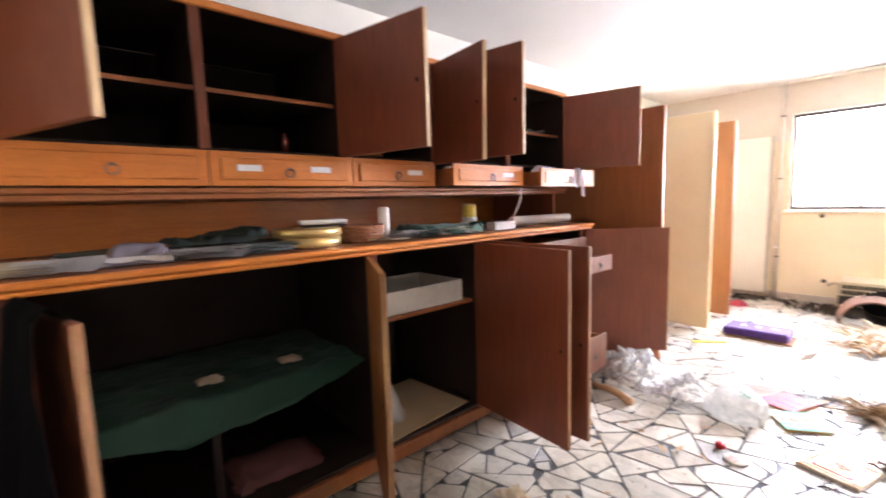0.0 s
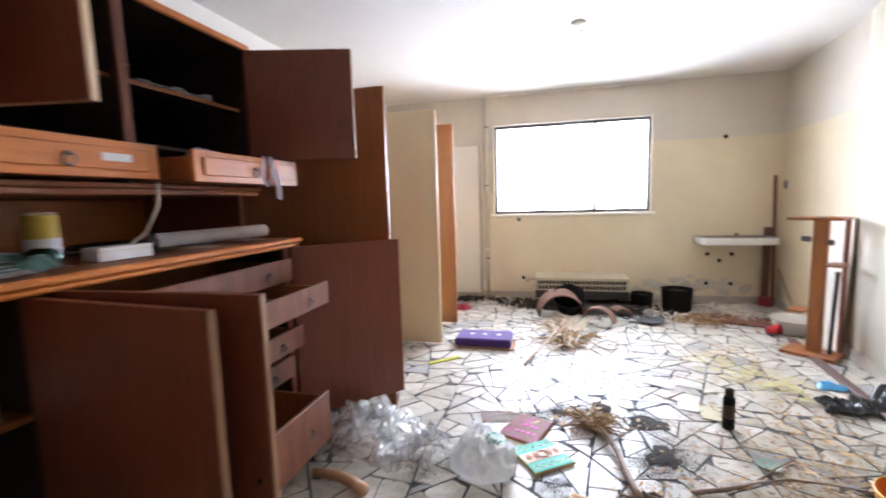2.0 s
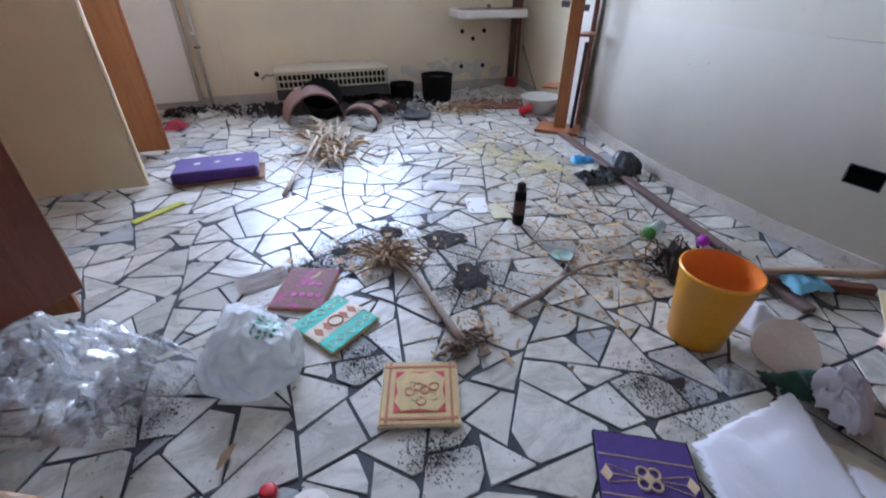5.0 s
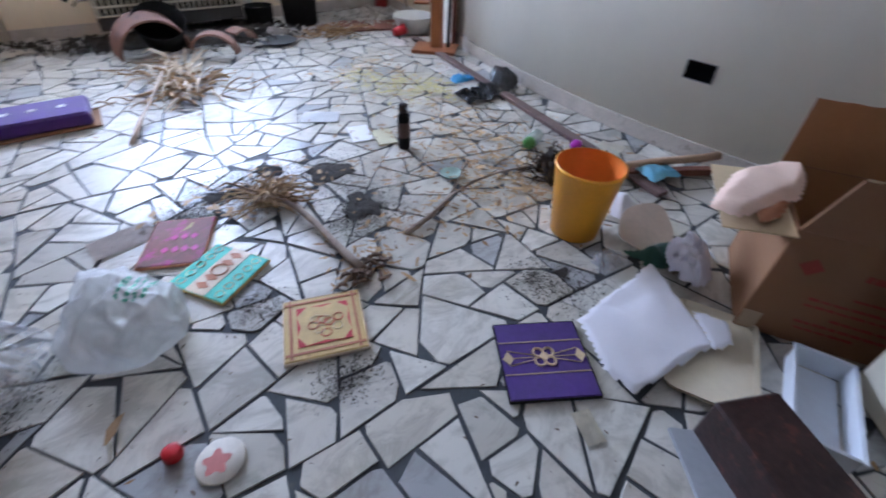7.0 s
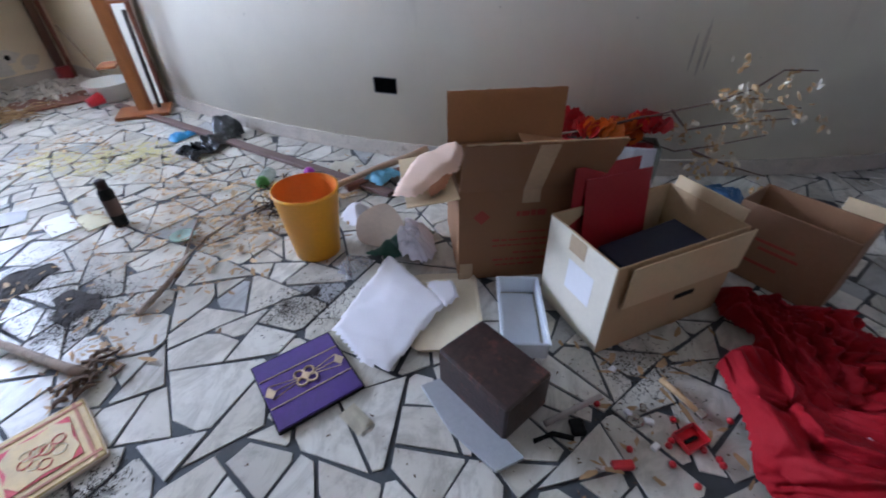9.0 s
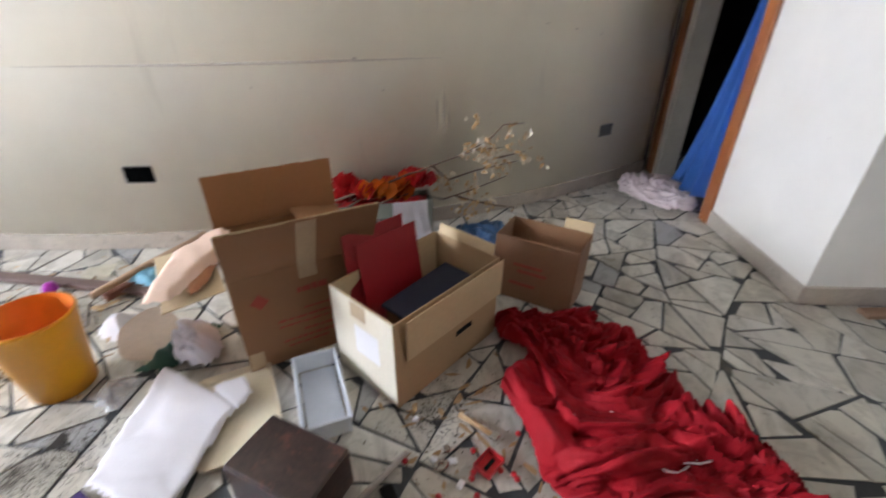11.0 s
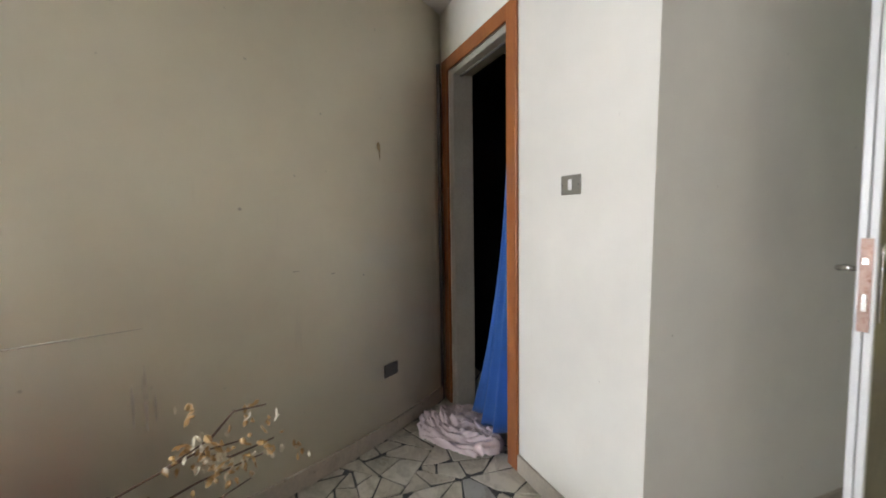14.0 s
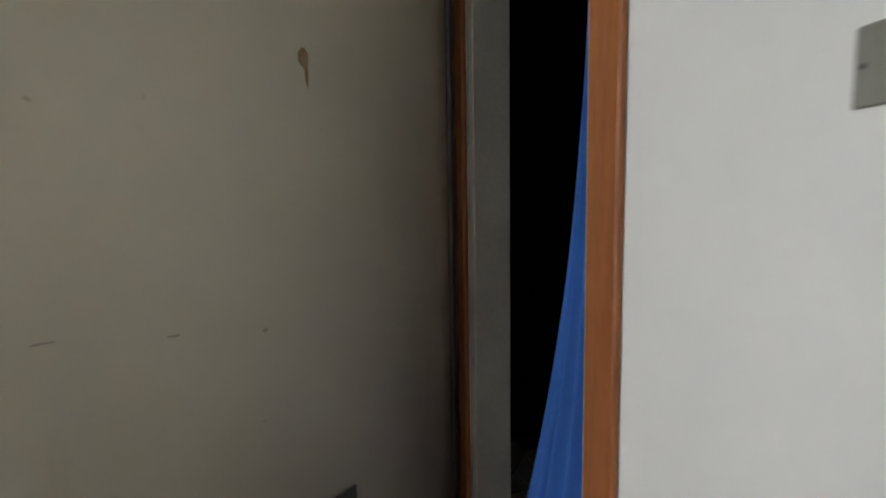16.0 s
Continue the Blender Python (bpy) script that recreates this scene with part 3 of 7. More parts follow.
up = thing("wall_hutch", pose(0, 0, 0), "mahogany upper cabinet with open doors and a row of drawers", "cabinet")
BAYS = [-0.52, 0.05, 0.60, 1.15, 1.68, 2.28, 2.90]
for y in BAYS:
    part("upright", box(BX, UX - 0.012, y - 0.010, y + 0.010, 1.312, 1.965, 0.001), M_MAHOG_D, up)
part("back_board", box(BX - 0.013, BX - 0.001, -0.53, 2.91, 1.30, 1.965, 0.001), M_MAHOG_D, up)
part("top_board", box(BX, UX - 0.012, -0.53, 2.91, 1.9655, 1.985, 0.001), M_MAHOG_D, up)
for y in BAYS:
    part("front_stile", box(UX - 0.0115, UX, y - 0.018, y + 0.018, 1.470, 1.955, 0.0015), M_MAHOG, up)
part("cornice", box(UX - 0.0115, UX + 0.008, -0.53, 2.92, 1.9555, 1.985, 0.004), M_ORANGE, up)
part("bottom_rail", boxes([(UX - 0.03, UX + 0.016, -0.53, 2.915, 1.312, 1.330), (BX, UX + 0.004, -0.53, 2.91, 1.290, 1.3115)], 0.004), M_BROWN_V, up)
part("back_panel", box(BX, BX + 0.02, -0.6, 2.93, 1.083, 1.289), M_ORANGE, up)
part("end_support", boxes([(BX + 0.021, -1.50, 2.875, 2.90, 1.083, 1.289)], 0.002), M_MAHOG, up)
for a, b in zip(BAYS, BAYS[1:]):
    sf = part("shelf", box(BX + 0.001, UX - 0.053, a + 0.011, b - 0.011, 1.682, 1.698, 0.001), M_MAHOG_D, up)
    part("edge_band", box(UX - 0.0525, UX - 0.05, a + 0.011, b - 0.011, 1.682, 1.698, 0), M_BROWN_V, sf)
drawer(up, -0.50, 0.045, 1.337, 1.464, 0.004, M_ORANGE, base=UX, panel=True)
drawer(up, 0.05, 0.60, 1.337, 1.464, 0.012, M_ORANGE, base=UX, panel=True)
drawer(up, 0.605, 1.185, 1.337, 1.464, 0.012, M_ORANGE, base=UX, panel=True, tags=(0.74, 1.03))
drawer(up, 1.19, 1.68, 1.337, 1.464, 0.004, M_ORANGE, base=UX, panel=True, tags=(1.54,))
drawer(up, 1.70, 2.265, 1.337, 1.448, 0.125, M_ORANGE, base=UX, panel=True, tags=(2.12,))
drawer(up, 2.33, 2.935, 1.330, 1.440, 0.205, M_ORANGE, base=UX, panel=True)
door_leaf(up, (UX, 0.07), (-0.905, 0.27), 1.462, 1.955, handle=False)
door_leaf(up, (UX, 1.135), (-0.935, 1.237), 1.462, 1.955)
door_leaf(up, (UX, 1.655), (-1.01, 1.587), 1.445, 1.935, tilt=1.5)
door_leaf(up, (UX, 1.705), (-0.925, 1.795), 1.462, 1.955)
door_leaf(up, (UX, 2.885), (-0.946, 3.029), 1.455, 1.955, handle=False)

# tall wardrobe carcass ends and open doors further along
ward = thing("wardrobe", pose(0, 0, 0), "tall brown wardrobe with a bare veneered end panel", "wardrobe")
part("end_panel", box(BX, -0.948, 3.412, 3.432, 0.02, 1.885, 0.002), M_BROWN_V, ward)
part("back_board", box(BX, BX + 0.01, 3.433, 4.45, 0.02, 1.885), M_MAHOG_D, ward)
ward2 = thing("cream_wardrobe", pose(0, 0, 0), "cream wardrobe with its tall doors swung open", "wardrobe")
part("body", boxes([(BX, -1.56, 4.50, 4.52, 0.02, 1.97), (BX, -1.56, 5.24, 5.26, 0.02, 1.97), (BX, BX + 0.012, 4.521, 5.239, 0.02, 1.97), (BX, -1.56, 4.521, 5.239, 1.95, 1.97), (BX, -1.56, 4.521, 5.239, 0.02, 0.05)], 0.002), M_CREAM, ward2)
d = part("door", box(-1.555, -0.99, 4.585, 4.607, 0.012, 1.985, 0.004), M_CREAM, ward2, "cream laminated door leaf")
part("edge_band", box(-0.989, -0.972, 4.58, 4.612, 0.012, 1.985, 0.008), M_CREAM, d)
d = part("door", box(-1.555, -0.992, 5.20, 5.222, 0.02, 1.965, 0.003), M_ORANGE_V, ward2, "orange-brown veneered door leaf")
part("edge_band", box(-0.991, -0.972, 5.198, 5.224, 0.02, 1.965, 0.004), M_BROWN_V, d)
cup = thing("white_wall_cupboard", pose(-1.5, NORTH, 0), "shallow white cupboard panel against the window wall", "cupboard")
part("panel", box(-0.55, 0.57, -0.06, -0.003, 0.07, 1.885, 0.004), M_WHITEP, cup)
part("side_strip", box(0.572, 0.60, -0.07, -0.003, 0.05, 1.90, 0.003), mat("grey_strip", (0.45, 0.40, 0.32), 0.6), cup)


# ---- shapes for loose things ----
def inside(poly, x, y):
    """Signed distance to an outline, positive inside."""
    hit, best = False, 1e9
    for (ax, ay), (bx, by) in zip(poly, poly[1:] + poly[:1]):
        if (ay > y) != (by > y) and x < ax + (y - ay) * (bx - ax) / (by - ay):
            hit = not hit
        dx, dy = bx - ax, by - ay
        k = max(0.0, min(1.0, ((x - ax) * dx + (y - ay) * dy) / (dx * dx + dy * dy + 1e-12)))
        best = min(best, math.hypot(x - ax - k * dx, y - ay - k * dy))
    return best if hit else -best


def heap(poly, height, fold=11.0, seed=1.0, step=0.012, edge=0.07, sharp=2.0, ragged=0.02, base=0.003, flat=0.25, way=(1.0, 1.0), soft=True, dome=False, fine=0.22):
    """Crumpled cloth or plastic lying within an outline: ridged folds that run out thin at the rim."""
    bm = bmesh.new()
    xs, ys = [p[0] for p in poly], [p[1] for p in poly]
    nx, ny = int((max(xs) - min(xs)) / step) + 3, int((max(ys) - min(ys)) / step) + 3
    grid = {}
    for i in range(nx):
        for j in range(ny):
            x, y = min(xs) + (i - 1) * step, min(ys) + (j - 1) * step
            d = inside(poly, x, y) + ragged * noise.noise((x * 9, y * 9, seed * 3.1))
            if d < -step * 0.4:
                continue
            wx, wy = x * way[0] + 0.05 * noise.noise((x * 6, y * 6, seed)), y * way[1] + 0.05 * noise.noise((x * 6, y * 6, seed + 9))
            n1, n2 = noise.noise((wx * fold, wy * fold, seed)) * 1.7, noise.noise((wx * fold * 2.3, wy * fold * 2.3, seed + 4)) * 1.7
            r1 = max(0.0, 1 - (n1 * n1 * 2.2 if soft else abs(n1))) ** sharp
            r2 = max(0.0, 1 - (n2 * n2 * 2.2 if soft else abs(n2))) ** sharp
            lift = min(1.0, max(0.0, d) / edge)
            lift = math.sqrt(1 - (1 - lift) ** 2) if dome else lift * lift * (3 - 2 * lift)
            big = 0.5 + 0.5 * noise.noise((x * 3.2, y * 3.2, seed + 7))
            z = base + height * (lift * (flat + (1 - flat) * big) * (0.35 + 0.5 * max(r1, 0) + fine * max(r2, 0)) + 0.05 * max(r2, 0))
            jx, jy = 0.012 * noise.noise((x * 20, y * 20, seed + 2)) * lift, 0.012 * noise.noise((x * 20, y * 20, seed + 5)) * lift
            grid[i, j] = bm.verts.new((x + jx, y + jy, z))
    for i, j in list(grid):
        q = [(i, j), (i + 1, j), (i + 1, j + 1), (i, j + 1)]
        if all(k in grid for k in q):
            bm.faces.new([grid[k] for k in q])
    bmesh.ops.delete(bm, geom=[v for v in bm.verts if not v.link_faces], context="VERTS")
    return bm


def drape(poly, height, seed=1.0, step=0.008, edge=0.035, along=4.0, across=15.0, ridge=0.03, base=0.003, turn=1.0, aim=0.0):
    """Soft cloth let fall in a puddle: low mounds with long creases that change their way."""
    bm = bmesh.new()
    xs, ys = [p[0] for p in poly], [p[1] for p in poly]
    nx, ny = int((max(xs) - min(xs)) / step) + 3, int((max(ys) - min(ys)) / step) + 3
    grid = {}
    for i in range(nx):
        for j in range(ny):
            x, y = min(xs) + (i - 1) * step, min(ys) + (j - 1) * step
            d = inside(poly, x, y) + 0.02 * noise.noise((x * 8, y * 8, seed))
            if d < -step * 0.5:
                continue
            lift = min(1.0, max(0.0, d) / edge)
            lift = lift * lift * (3 - 2 * lift)
            mound = 0.5 + 0.6 * noise.noise((x * 4.5, y * 4.5, seed + 7))
            a = aim + turn * 1.8 * noise.noise((x * 2.4, y * 2.4, seed + 3))
            wx, wy = x + 0.04 * noise.noise((x * 9, y * 9, seed + 1)), y + 0.04 * noise.noise((x * 9, y * 9, seed + 2))
            crease = 0.0
            for k, (f, g) in enumerate(((1.0, 1.0), (1.7, 0.55), (3.0, 0.28))):
                b = a + k * 0.7
                u, v = wx * math.cos(b) + wy * math.sin(b), wy * math.cos(b) - wx * math.sin(b)
                n1 = noise.noise((u * along * f, v * across * f, seed + 11 * k))
                crease += g * (1 - min(1.0, abs(n1) * 3.2)) ** 1.5
            z = base + lift * (height * max(0.15, mound) + ridge * crease * (0.5 + 0.5 * mound)) + 0.004 * crease
            grid[i, j] = bm.verts.new((x + 0.5 * ridge * noise.noise((x * 14, y * 14, seed + 5)) * lift, y + 0.5 * ridge * noise.noise((x * 14, y * 14, seed + 6)) * lift, z))
    for i, j in list(grid):
        q = [(i, j), (i + 1, j), (i + 1, j + 1), (i, j + 1)]
        if all(k in grid for k in q):
            bm.faces.new([grid[k] for k in q])
    bmesh.ops.delete(bm, geom=[v for v in bm.verts if not v.link_faces], context="VERTS")
    for _ in range(2):
        bmesh.ops.smooth_vert(bm, verts=bm.verts, factor=0.5, use_axis_x=True, use_axis_y=True, use_axis_z=True)
    return bm


def crumpled(poly, height, seed=1.0, step=0.0065, edge=0.05, along=3.4, across=10.5, ridge=0.06, aim=0.0, turn=1.0, base=0.003):
    """Thin cloth thrown down: rounded folds with sharp valleys between them, leaning over to one side."""
    bm = bmesh.new()
    xs, ys = [p[0] for p in poly], [p[1] for p in poly]
    nx, ny = int((max(xs) - min(xs)) / step) + 3, int((max(ys) - min(ys)) / step) + 3
    grid = {}
    for i in range(nx):
        for j in range(ny):
            x, y = min(xs) + (i - 1) * step, min(ys) + (j - 1) * step
            d = inside(poly, x, y) + 0.022 * noise.noise((x * 9, y * 9, seed))
            if d < -step * 0.5:
                continue
            lift = math.sqrt(min(1.0, max(0.0, d) / edge))
            mound = 0.55 + 0.75 * noise.noise((x * 4.2, y * 4.2, seed + 7))
            a = aim + turn * 1.6 * noise.noise((x * 2.1, y * 2.1, seed + 3))
            wx, wy = x + 0.05 * noise.noise((x * 7, y * 7, seed + 1)), y + 0.05 * noise.noise((x * 7, y * 7, seed + 2))
            folds, push = 0.0, Vector((0, 0, 0))
            for k, (f, g) in enumerate(((1.0, 1.0), (1.8, 0.65), (3.4, 0.26))):
                b = a + k * 0.9
                u, v = wx * math.cos(b) + wy * math.sin(b), wy * math.cos(b) - wx * math.sin(b)
                n1 = noise.noise((u * along * f, v * across * f, seed + 11 * k))
                h = (abs(n1) * 1.7) ** 0.8
                folds += g * h
                push += Vector((-math.sin(b), math.cos(b), 0)) * g * h
            z = base + lift * (height * max(0.1, mound) + ridge * folds * (0.45 + 0.55 * max(0.0, mound))) + 0.003 * folds
            grid[i, j] = bm.verts.new(Vector((x, y, z)) + push * ridge * 0.55 * lift)
    for i, j in list(grid):
        q = [(i, j), (i + 1, j), (i + 1, j + 1), (i, j + 1)]
        if all(k in grid for k in q):
            bm.faces.new([grid[k] for k in q])
    bmesh.ops.delete(bm, geom=[v for v in bm.verts if not v.link_faces], context="VERTS")
    rim = [v for v in bm.verts if v.is_boundary]
    for _ in range(5):
        bmesh.ops.smooth_vert(bm, verts=rim, factor=0.5, use_axis_x=True, use_axis_y=True, use_axis_z=True)
    return bm


def bulge(poly, height, seed=1.0, rings=26, around=90, full=3.0, crumple=0.03, freq=9.0, base=0.003, sharp=1.0):
    """A filled or crumpled plastic shape over an outline: full in the middle, creased all over."""
    cx, cy = sum(p[0] for p in poly) / len(poly), sum(p[1] for p in poly) / len(poly)
    n = len(poly)
    rim = []
    for i in range(around):
        s = i / around * n
        k, f = int(s) % n, s - int(s)
        p0, p1, p2, p3 = (poly[(k + o - 1) % n] for o in range(4))
        rim.append([0.5 * (2 * p1[c] + (p2[c] - p0[c]) * f + (2 * p0[c] - 5 * p1[c] + 4 * p2[c] - p3[c]) * f * f + (3 * p1[c] - p0[c] - 3 * p2[c] + p3[c]) * f ** 3) for c in (0, 1)])
    bm = bmesh.new()
    rows = []
    for r in range(rings):
        u = math.sin(math.pi / 2 * (1 - r / rings))
        row = []
        for x0, y0 in rim:
            x, y = cx + (x0 - cx) * u, cy + (y0 - cy) * u
            up = (1 - u ** full) ** 0.5
            big = 0.75 + 0.5 * noise.noise((x * 6, y * 6, seed))
            z = height * up * big
            c = 0.0
            for k, g in ((1, 1.0), (2.2, 0.5), (4.5, 0.22)):
                w = noise.noise((x * freq * k + seed, y * freq * k, z * freq * k))
                c += g * ((1 - min(1, abs(w) * 2.4)) ** sharp - 0.4)
            away = Vector(((x - cx) * u, (y - cy) * u, 0.12 * up))
            away.normalize()
            p = Vector((x, y, base + z)) + away * crumple * c * min(1.0, 0.25 + 2 * up)
            p.z = max(base, p.z)
            row.append(bm.verts.new(p))
        rows.append(row)
    top = bm.verts.new((cx, cy, base + height * (0.75 + 0.5 * noise.noise((cx * 6, cy * 6, seed)))))
    for a, b in zip(rows, rows[1:]):
        for i in range(around):
            bm.faces.new((a[i], a[(i + 1) % around], b[(i + 1) % around], b[i]))
    for i in range(around):
        bm.faces.new((rows[-1][i], rows[-1][(i + 1) % around], top))
    return bm


def local(poly):
    cx, cy = sum(p[0] for p in poly) / len(poly), sum(p[1] for p in poly) / len(poly)
    return (cx, cy), [(x - cx, y - cy) for x, y in poly]


def cloth(name, poly, height, material, label, category, z=0.0, part_name="fabric", smooth=True, shape=heap, **kw):
    c, q = local(poly)
    t = thing(name, pose(c[0], c[1], z), label, category)
    part(part_name, shape(q, height, **kw), material, t, smooth=smooth)
    return t


def thin_sheet(w, h, bend=0.004, seed=0.0, n=8):
    bm = bmesh.new()
    g = [[bm.verts.new((w * (i / n - 0.5), h * (j / n - 0.5), 0.002 + bend * (1 + noise.noise((i * 0.45, j * 0.45, seed))))) for j in range(n + 1)] for i in range(n + 1)]
    for i in range(n):
        for j in range(n):
            bm.faces.new((g[i][j], g[i + 1][j], g[i + 1][j + 1], g[i][j + 1]))
    bmesh.ops.solidify(bm, geom=bm.faces[:], thickness=0.001)
    return bm


def paper(name, x, y, w, h, rz, material, label, bend=0.005, z=0.0, category="paper"):
    t = thing(name, pose(x, y, z, 0, 0, rz), label, category)
    part("sheet", thin_sheet(w, h, bend, x * 7 + y), material, t)
    return t


def quad_pose(a, b, d, z=0.0):
    """A pose with its corner at a, x towards b; returns it and both sides' lengths."""
    ax = math.atan2(b[1] - a[1], b[0] - a[0])
    return pose(a[0], a[1], z, 0, 0, math.degrees(ax)), math.dist(a, b), math.dist(a, d)


# ---- brocade-covered square boards on the floor ----
M_TEAL = mat("teal_brocade", (0.05, 0.50, 0.38), 0.6, var=0.15, scale=12)
M_BEIGE = mat("beige_brocade", (0.70, 0.58, 0.42), 0.65, var=0.12, scale=14)
M_TERRA = mat("rust_embroidery", (0.42, 0.16, 0.07), 0.7, var=0.2)
M_GOLDCL = mat("gold_brocade", (0.56, 0.38, 0.13), 0.55, var=0.2, scale=16, stain=(0.40, 0.25, 0.09), amount=0.6)
M_ROSE = mat("faded_red_brocade", (0.20, 0.065, 0.060), 0.7, var=0.35, scale=10, stain=(0.46, 0.03, 0.20), amount=0.52)
M_PALEGOLD = mat("pale_gold_stitching", (0.74, 0.62, 0.36), 0.5, 0.1, var=0.2)
M_REDTHREAD = mat("red_embroidery", (0.52, 0.05, 0.045), 0.7)


def board(a, b, d, cover, trim, label, thick=0.016):
    m, w, h = quad_pose(a, b, d)
    t = thing("brocade_board", m, label, "altar board", "brocade boards on the floor")
    part("cover", box(0, w, 0, h, 0.002, thick, 0.003), cover, t)
    part("edging", boxes([(-0.002, w + 0.002, -0.003, 0.0, 0.003, thick - 0.002), (-0.002, w + 0.002, h, h + 0.003, 0.003, thick - 0.002),
                          (-0.003, -0.0002, 0, h, 0.003, thick - 0.002), (w + 0.0002, w + 0.003, 0, h, 0.003, thick - 0.002)], 0.001), trim, t, "corded edging")
    return t, w, h, thick


def diamond(cx, cy, rx, ry, z0, z1):
    return prism([(cx - rx, cy), (cx, cy - ry), (cx + rx, cy), (cx, cy + ry)], z0, z1)


def ringlet(cx, cy, r, z, th=0.003, n=18):
    return tube([(cx + r * math.cos(a), cy + r * math.sin(a), z) for a in np.linspace(0, 2 * math.pi, n)], th, 5)


t, w, h, k = board((-0.203, 3.129), (-0.03, 3.256), (-0.108, 2.934), M_TEAL, M_GOLDCL, "teal brocade board with a beige embroidered band")
t.matrix_world = pose(-0.108, 2.934, 0, 0, 0, 35.5)
part("band", box(0, w, h * 0.33, h * 0.67, k + 0.0005, k + 0.002, 0), M_BEIGE, t, "beige embroidered band")
for f in (0.16, 0.34, 0.68, 0.86):
    part("motif", diamond(w * f, h * 0.5, 0.016, 0.026, k + 0.0022, k + 0.0034), M_TERRA, t)
part("medallion", ringlet(w * 0.51, h * 0.5, 0.026, k + 0.003), M_TERRA, t, "ring-shaped woven medallion")
for f in (0.12, 0.3, 0.5, 0.7, 0.88):
    for g in (0.15, 0.85):
        part("scroll", ringlet(w * f, h * g, 0.014, k + 0.0012, 0.0014, 10), M_PALEGOLD, t)

t, w, h, k = board((-0.02, 2.625), (0.194, 2.561), (0.056, 2.837), M_GOLDCL, M_BEIGE, "worn gold brocade board with red embroidery")
part("centre_panel", box(w * 0.17, w * 0.83, h * 0.18, h * 0.82, k + 0.0005, k + 0.002, 0), M_REDTHREAD, t, "red embroidered centre")
part("lace_panel", prism([(w * x, h * y) for x, y in ((0.17, 0.34), (0.27, 0.19), (0.5, 0.22), (0.72, 0.18), (0.83, 0.32), (0.8, 0.5), (0.83, 0.7), (0.68, 0.82), (0.5, 0.78), (0.3, 0.82), (0.17, 0.68), (0.21, 0.48))], k + 0.0022, k + 0.0034), M_GOLDCL, t)
for i in range(9):
    a = i * 2.4
    part("scroll", ringlet(w * (0.5 + 0.2 * math.cos(a) * (i % 3 + 1) / 3), h * (0.5 + 0.17 * math.sin(a) * (i % 3 + 1) / 3), 0.014, k + 0.004, 0.0016, 10), M_PALEGOLD if i % 2 else M_REDTHREAD, t)
for y in (0.09, 0.91):
    part("stripe", box(0.004, w - 0.004, h * y - 0.004, h * y + 0.004, k + 0.0005, k + 0.0018, 0), M_TERRA, t)
for x in (0.09, 0.91):
    part("stripe", box(w * x - 0.004, w * x + 0.004, 0.004, h - 0.004, k + 0.002, k + 0.003, 0), M_TERRA, t)

t, w, h, k = board((0.416, 2.222), (0.623, 2.111), (0.539, 2.43), M_PURPLE, M_BLACK, "purple velvet board with a gold embroidered cross")
for y in (0.3, 0.72):
    part("stripe", box(0.002, w - 0.002, h * y - 0.0013, h * y + 0.0013, k + 0.0005, k + 0.0018, 0), M_GOLD, t)
for s in (-1, 1):
    for c in (-1, 0, 1):
        part("ray", tube([(w * 0.5, h * 0.51, k + 0.001), (w * (0.5 + s * 0.42), h * (0.51 + 0.1 * c), k + 0.001)], 0.0012, 5), M_GOLD, t)
    part("palm_motif", prism([(w * (0.5 + s * x), h * y) for x, y in ((0.36, 0.5), (0.42, 0.42), (0.49, 0.5), (0.42, 0.6))][::s], k + 0.0015, k + 0.003), M_GOLD, t)
for a in range(4):
    part("cross_arm", ringlet(w * 0.5 + 0.02 * math.cos(a * math.pi / 2 + 0.78), h * 0.51 + 0.02 * math.sin(a * math.pi / 2 + 0.78), 0.014, k + 0.002, 0.0035, 12), M_GOLD, t)
part("cross_heart", lathe([(0.0, k + 0.001), (0.012, k + 0.001), (0.012, k + 0.005), (0.0, k + 0.006)], 12, Matrix.Translation((w * 0.5, h * 0.51, 0))), M_GOLD, t)

t, w, h, k = board((-0.311, 3.239), (-0.127, 3.165), (-0.214, 3.477), M_ROSE, M_TERRA, "faded dirty red brocade board with magenta patches")
for i in range(7):
    part("flower_patch", diamond(w * (0.35 + 0.08 * i), h * (0.3 + 0.09 * ((i * 3) % 6)), 0.013, 0.017, k + 0.0005, k + 0.0018), mat("magenta_silk", (0.50, 0.03, 0.20), 0.6) if i == 0 else bpy.data.materials["magenta_silk"], t)
paper("stained_card", -0.335, 3.44, 0.20, 0.12, 15, mat("stained_pale_card", (0.50, 0.42, 0.36), 0.7, var=0.2, stain=(0.3, 0.22, 0.16)), "stained pale card lying on the marble", 0.003)

# ---- purple case, strip, bags ----
t = thing("purple_case", pose(-0.845, 4.535, 0, 0, 0, 1), "flat purple velvet kneeling cushion with white star motifs", "cushion")
part("cushion_body", box(0, 0.47, 0, 0.27, 0.012, 0.08, 0.012), M_PURPLE, t)
part("underside", box(0.02, 0.50, -0.02, 0.25, 0.003, 0.0115, 0.002), M_CARD, t)
for x in (0.13, 0.24, 0.36):
    for a in range(3):
        part("star_ray", box(-0.022, 0.022, -0.003, 0.003, 0.081, 0.083, 0, Matrix.Translation((x, 0.14, 0)) @ Matrix.Rotation(a * math.pi / 3, 4, "Z")), M_WHITE, t)
t = thing("yellow_strip", pose(-0.855, 4.215, 0, 0, 0, 42), "narrow yellow-green plastic strip on the floor", "strip")
part("strip", box(-0.135, 0.135, -0.022, 0.022, 0.003, 0.012, 0.003), mat("yellow_green_plastic", (0.52, 0.50, 0.06), 0.4), t)
M_FILM = clear_film("clear_plastic_film")
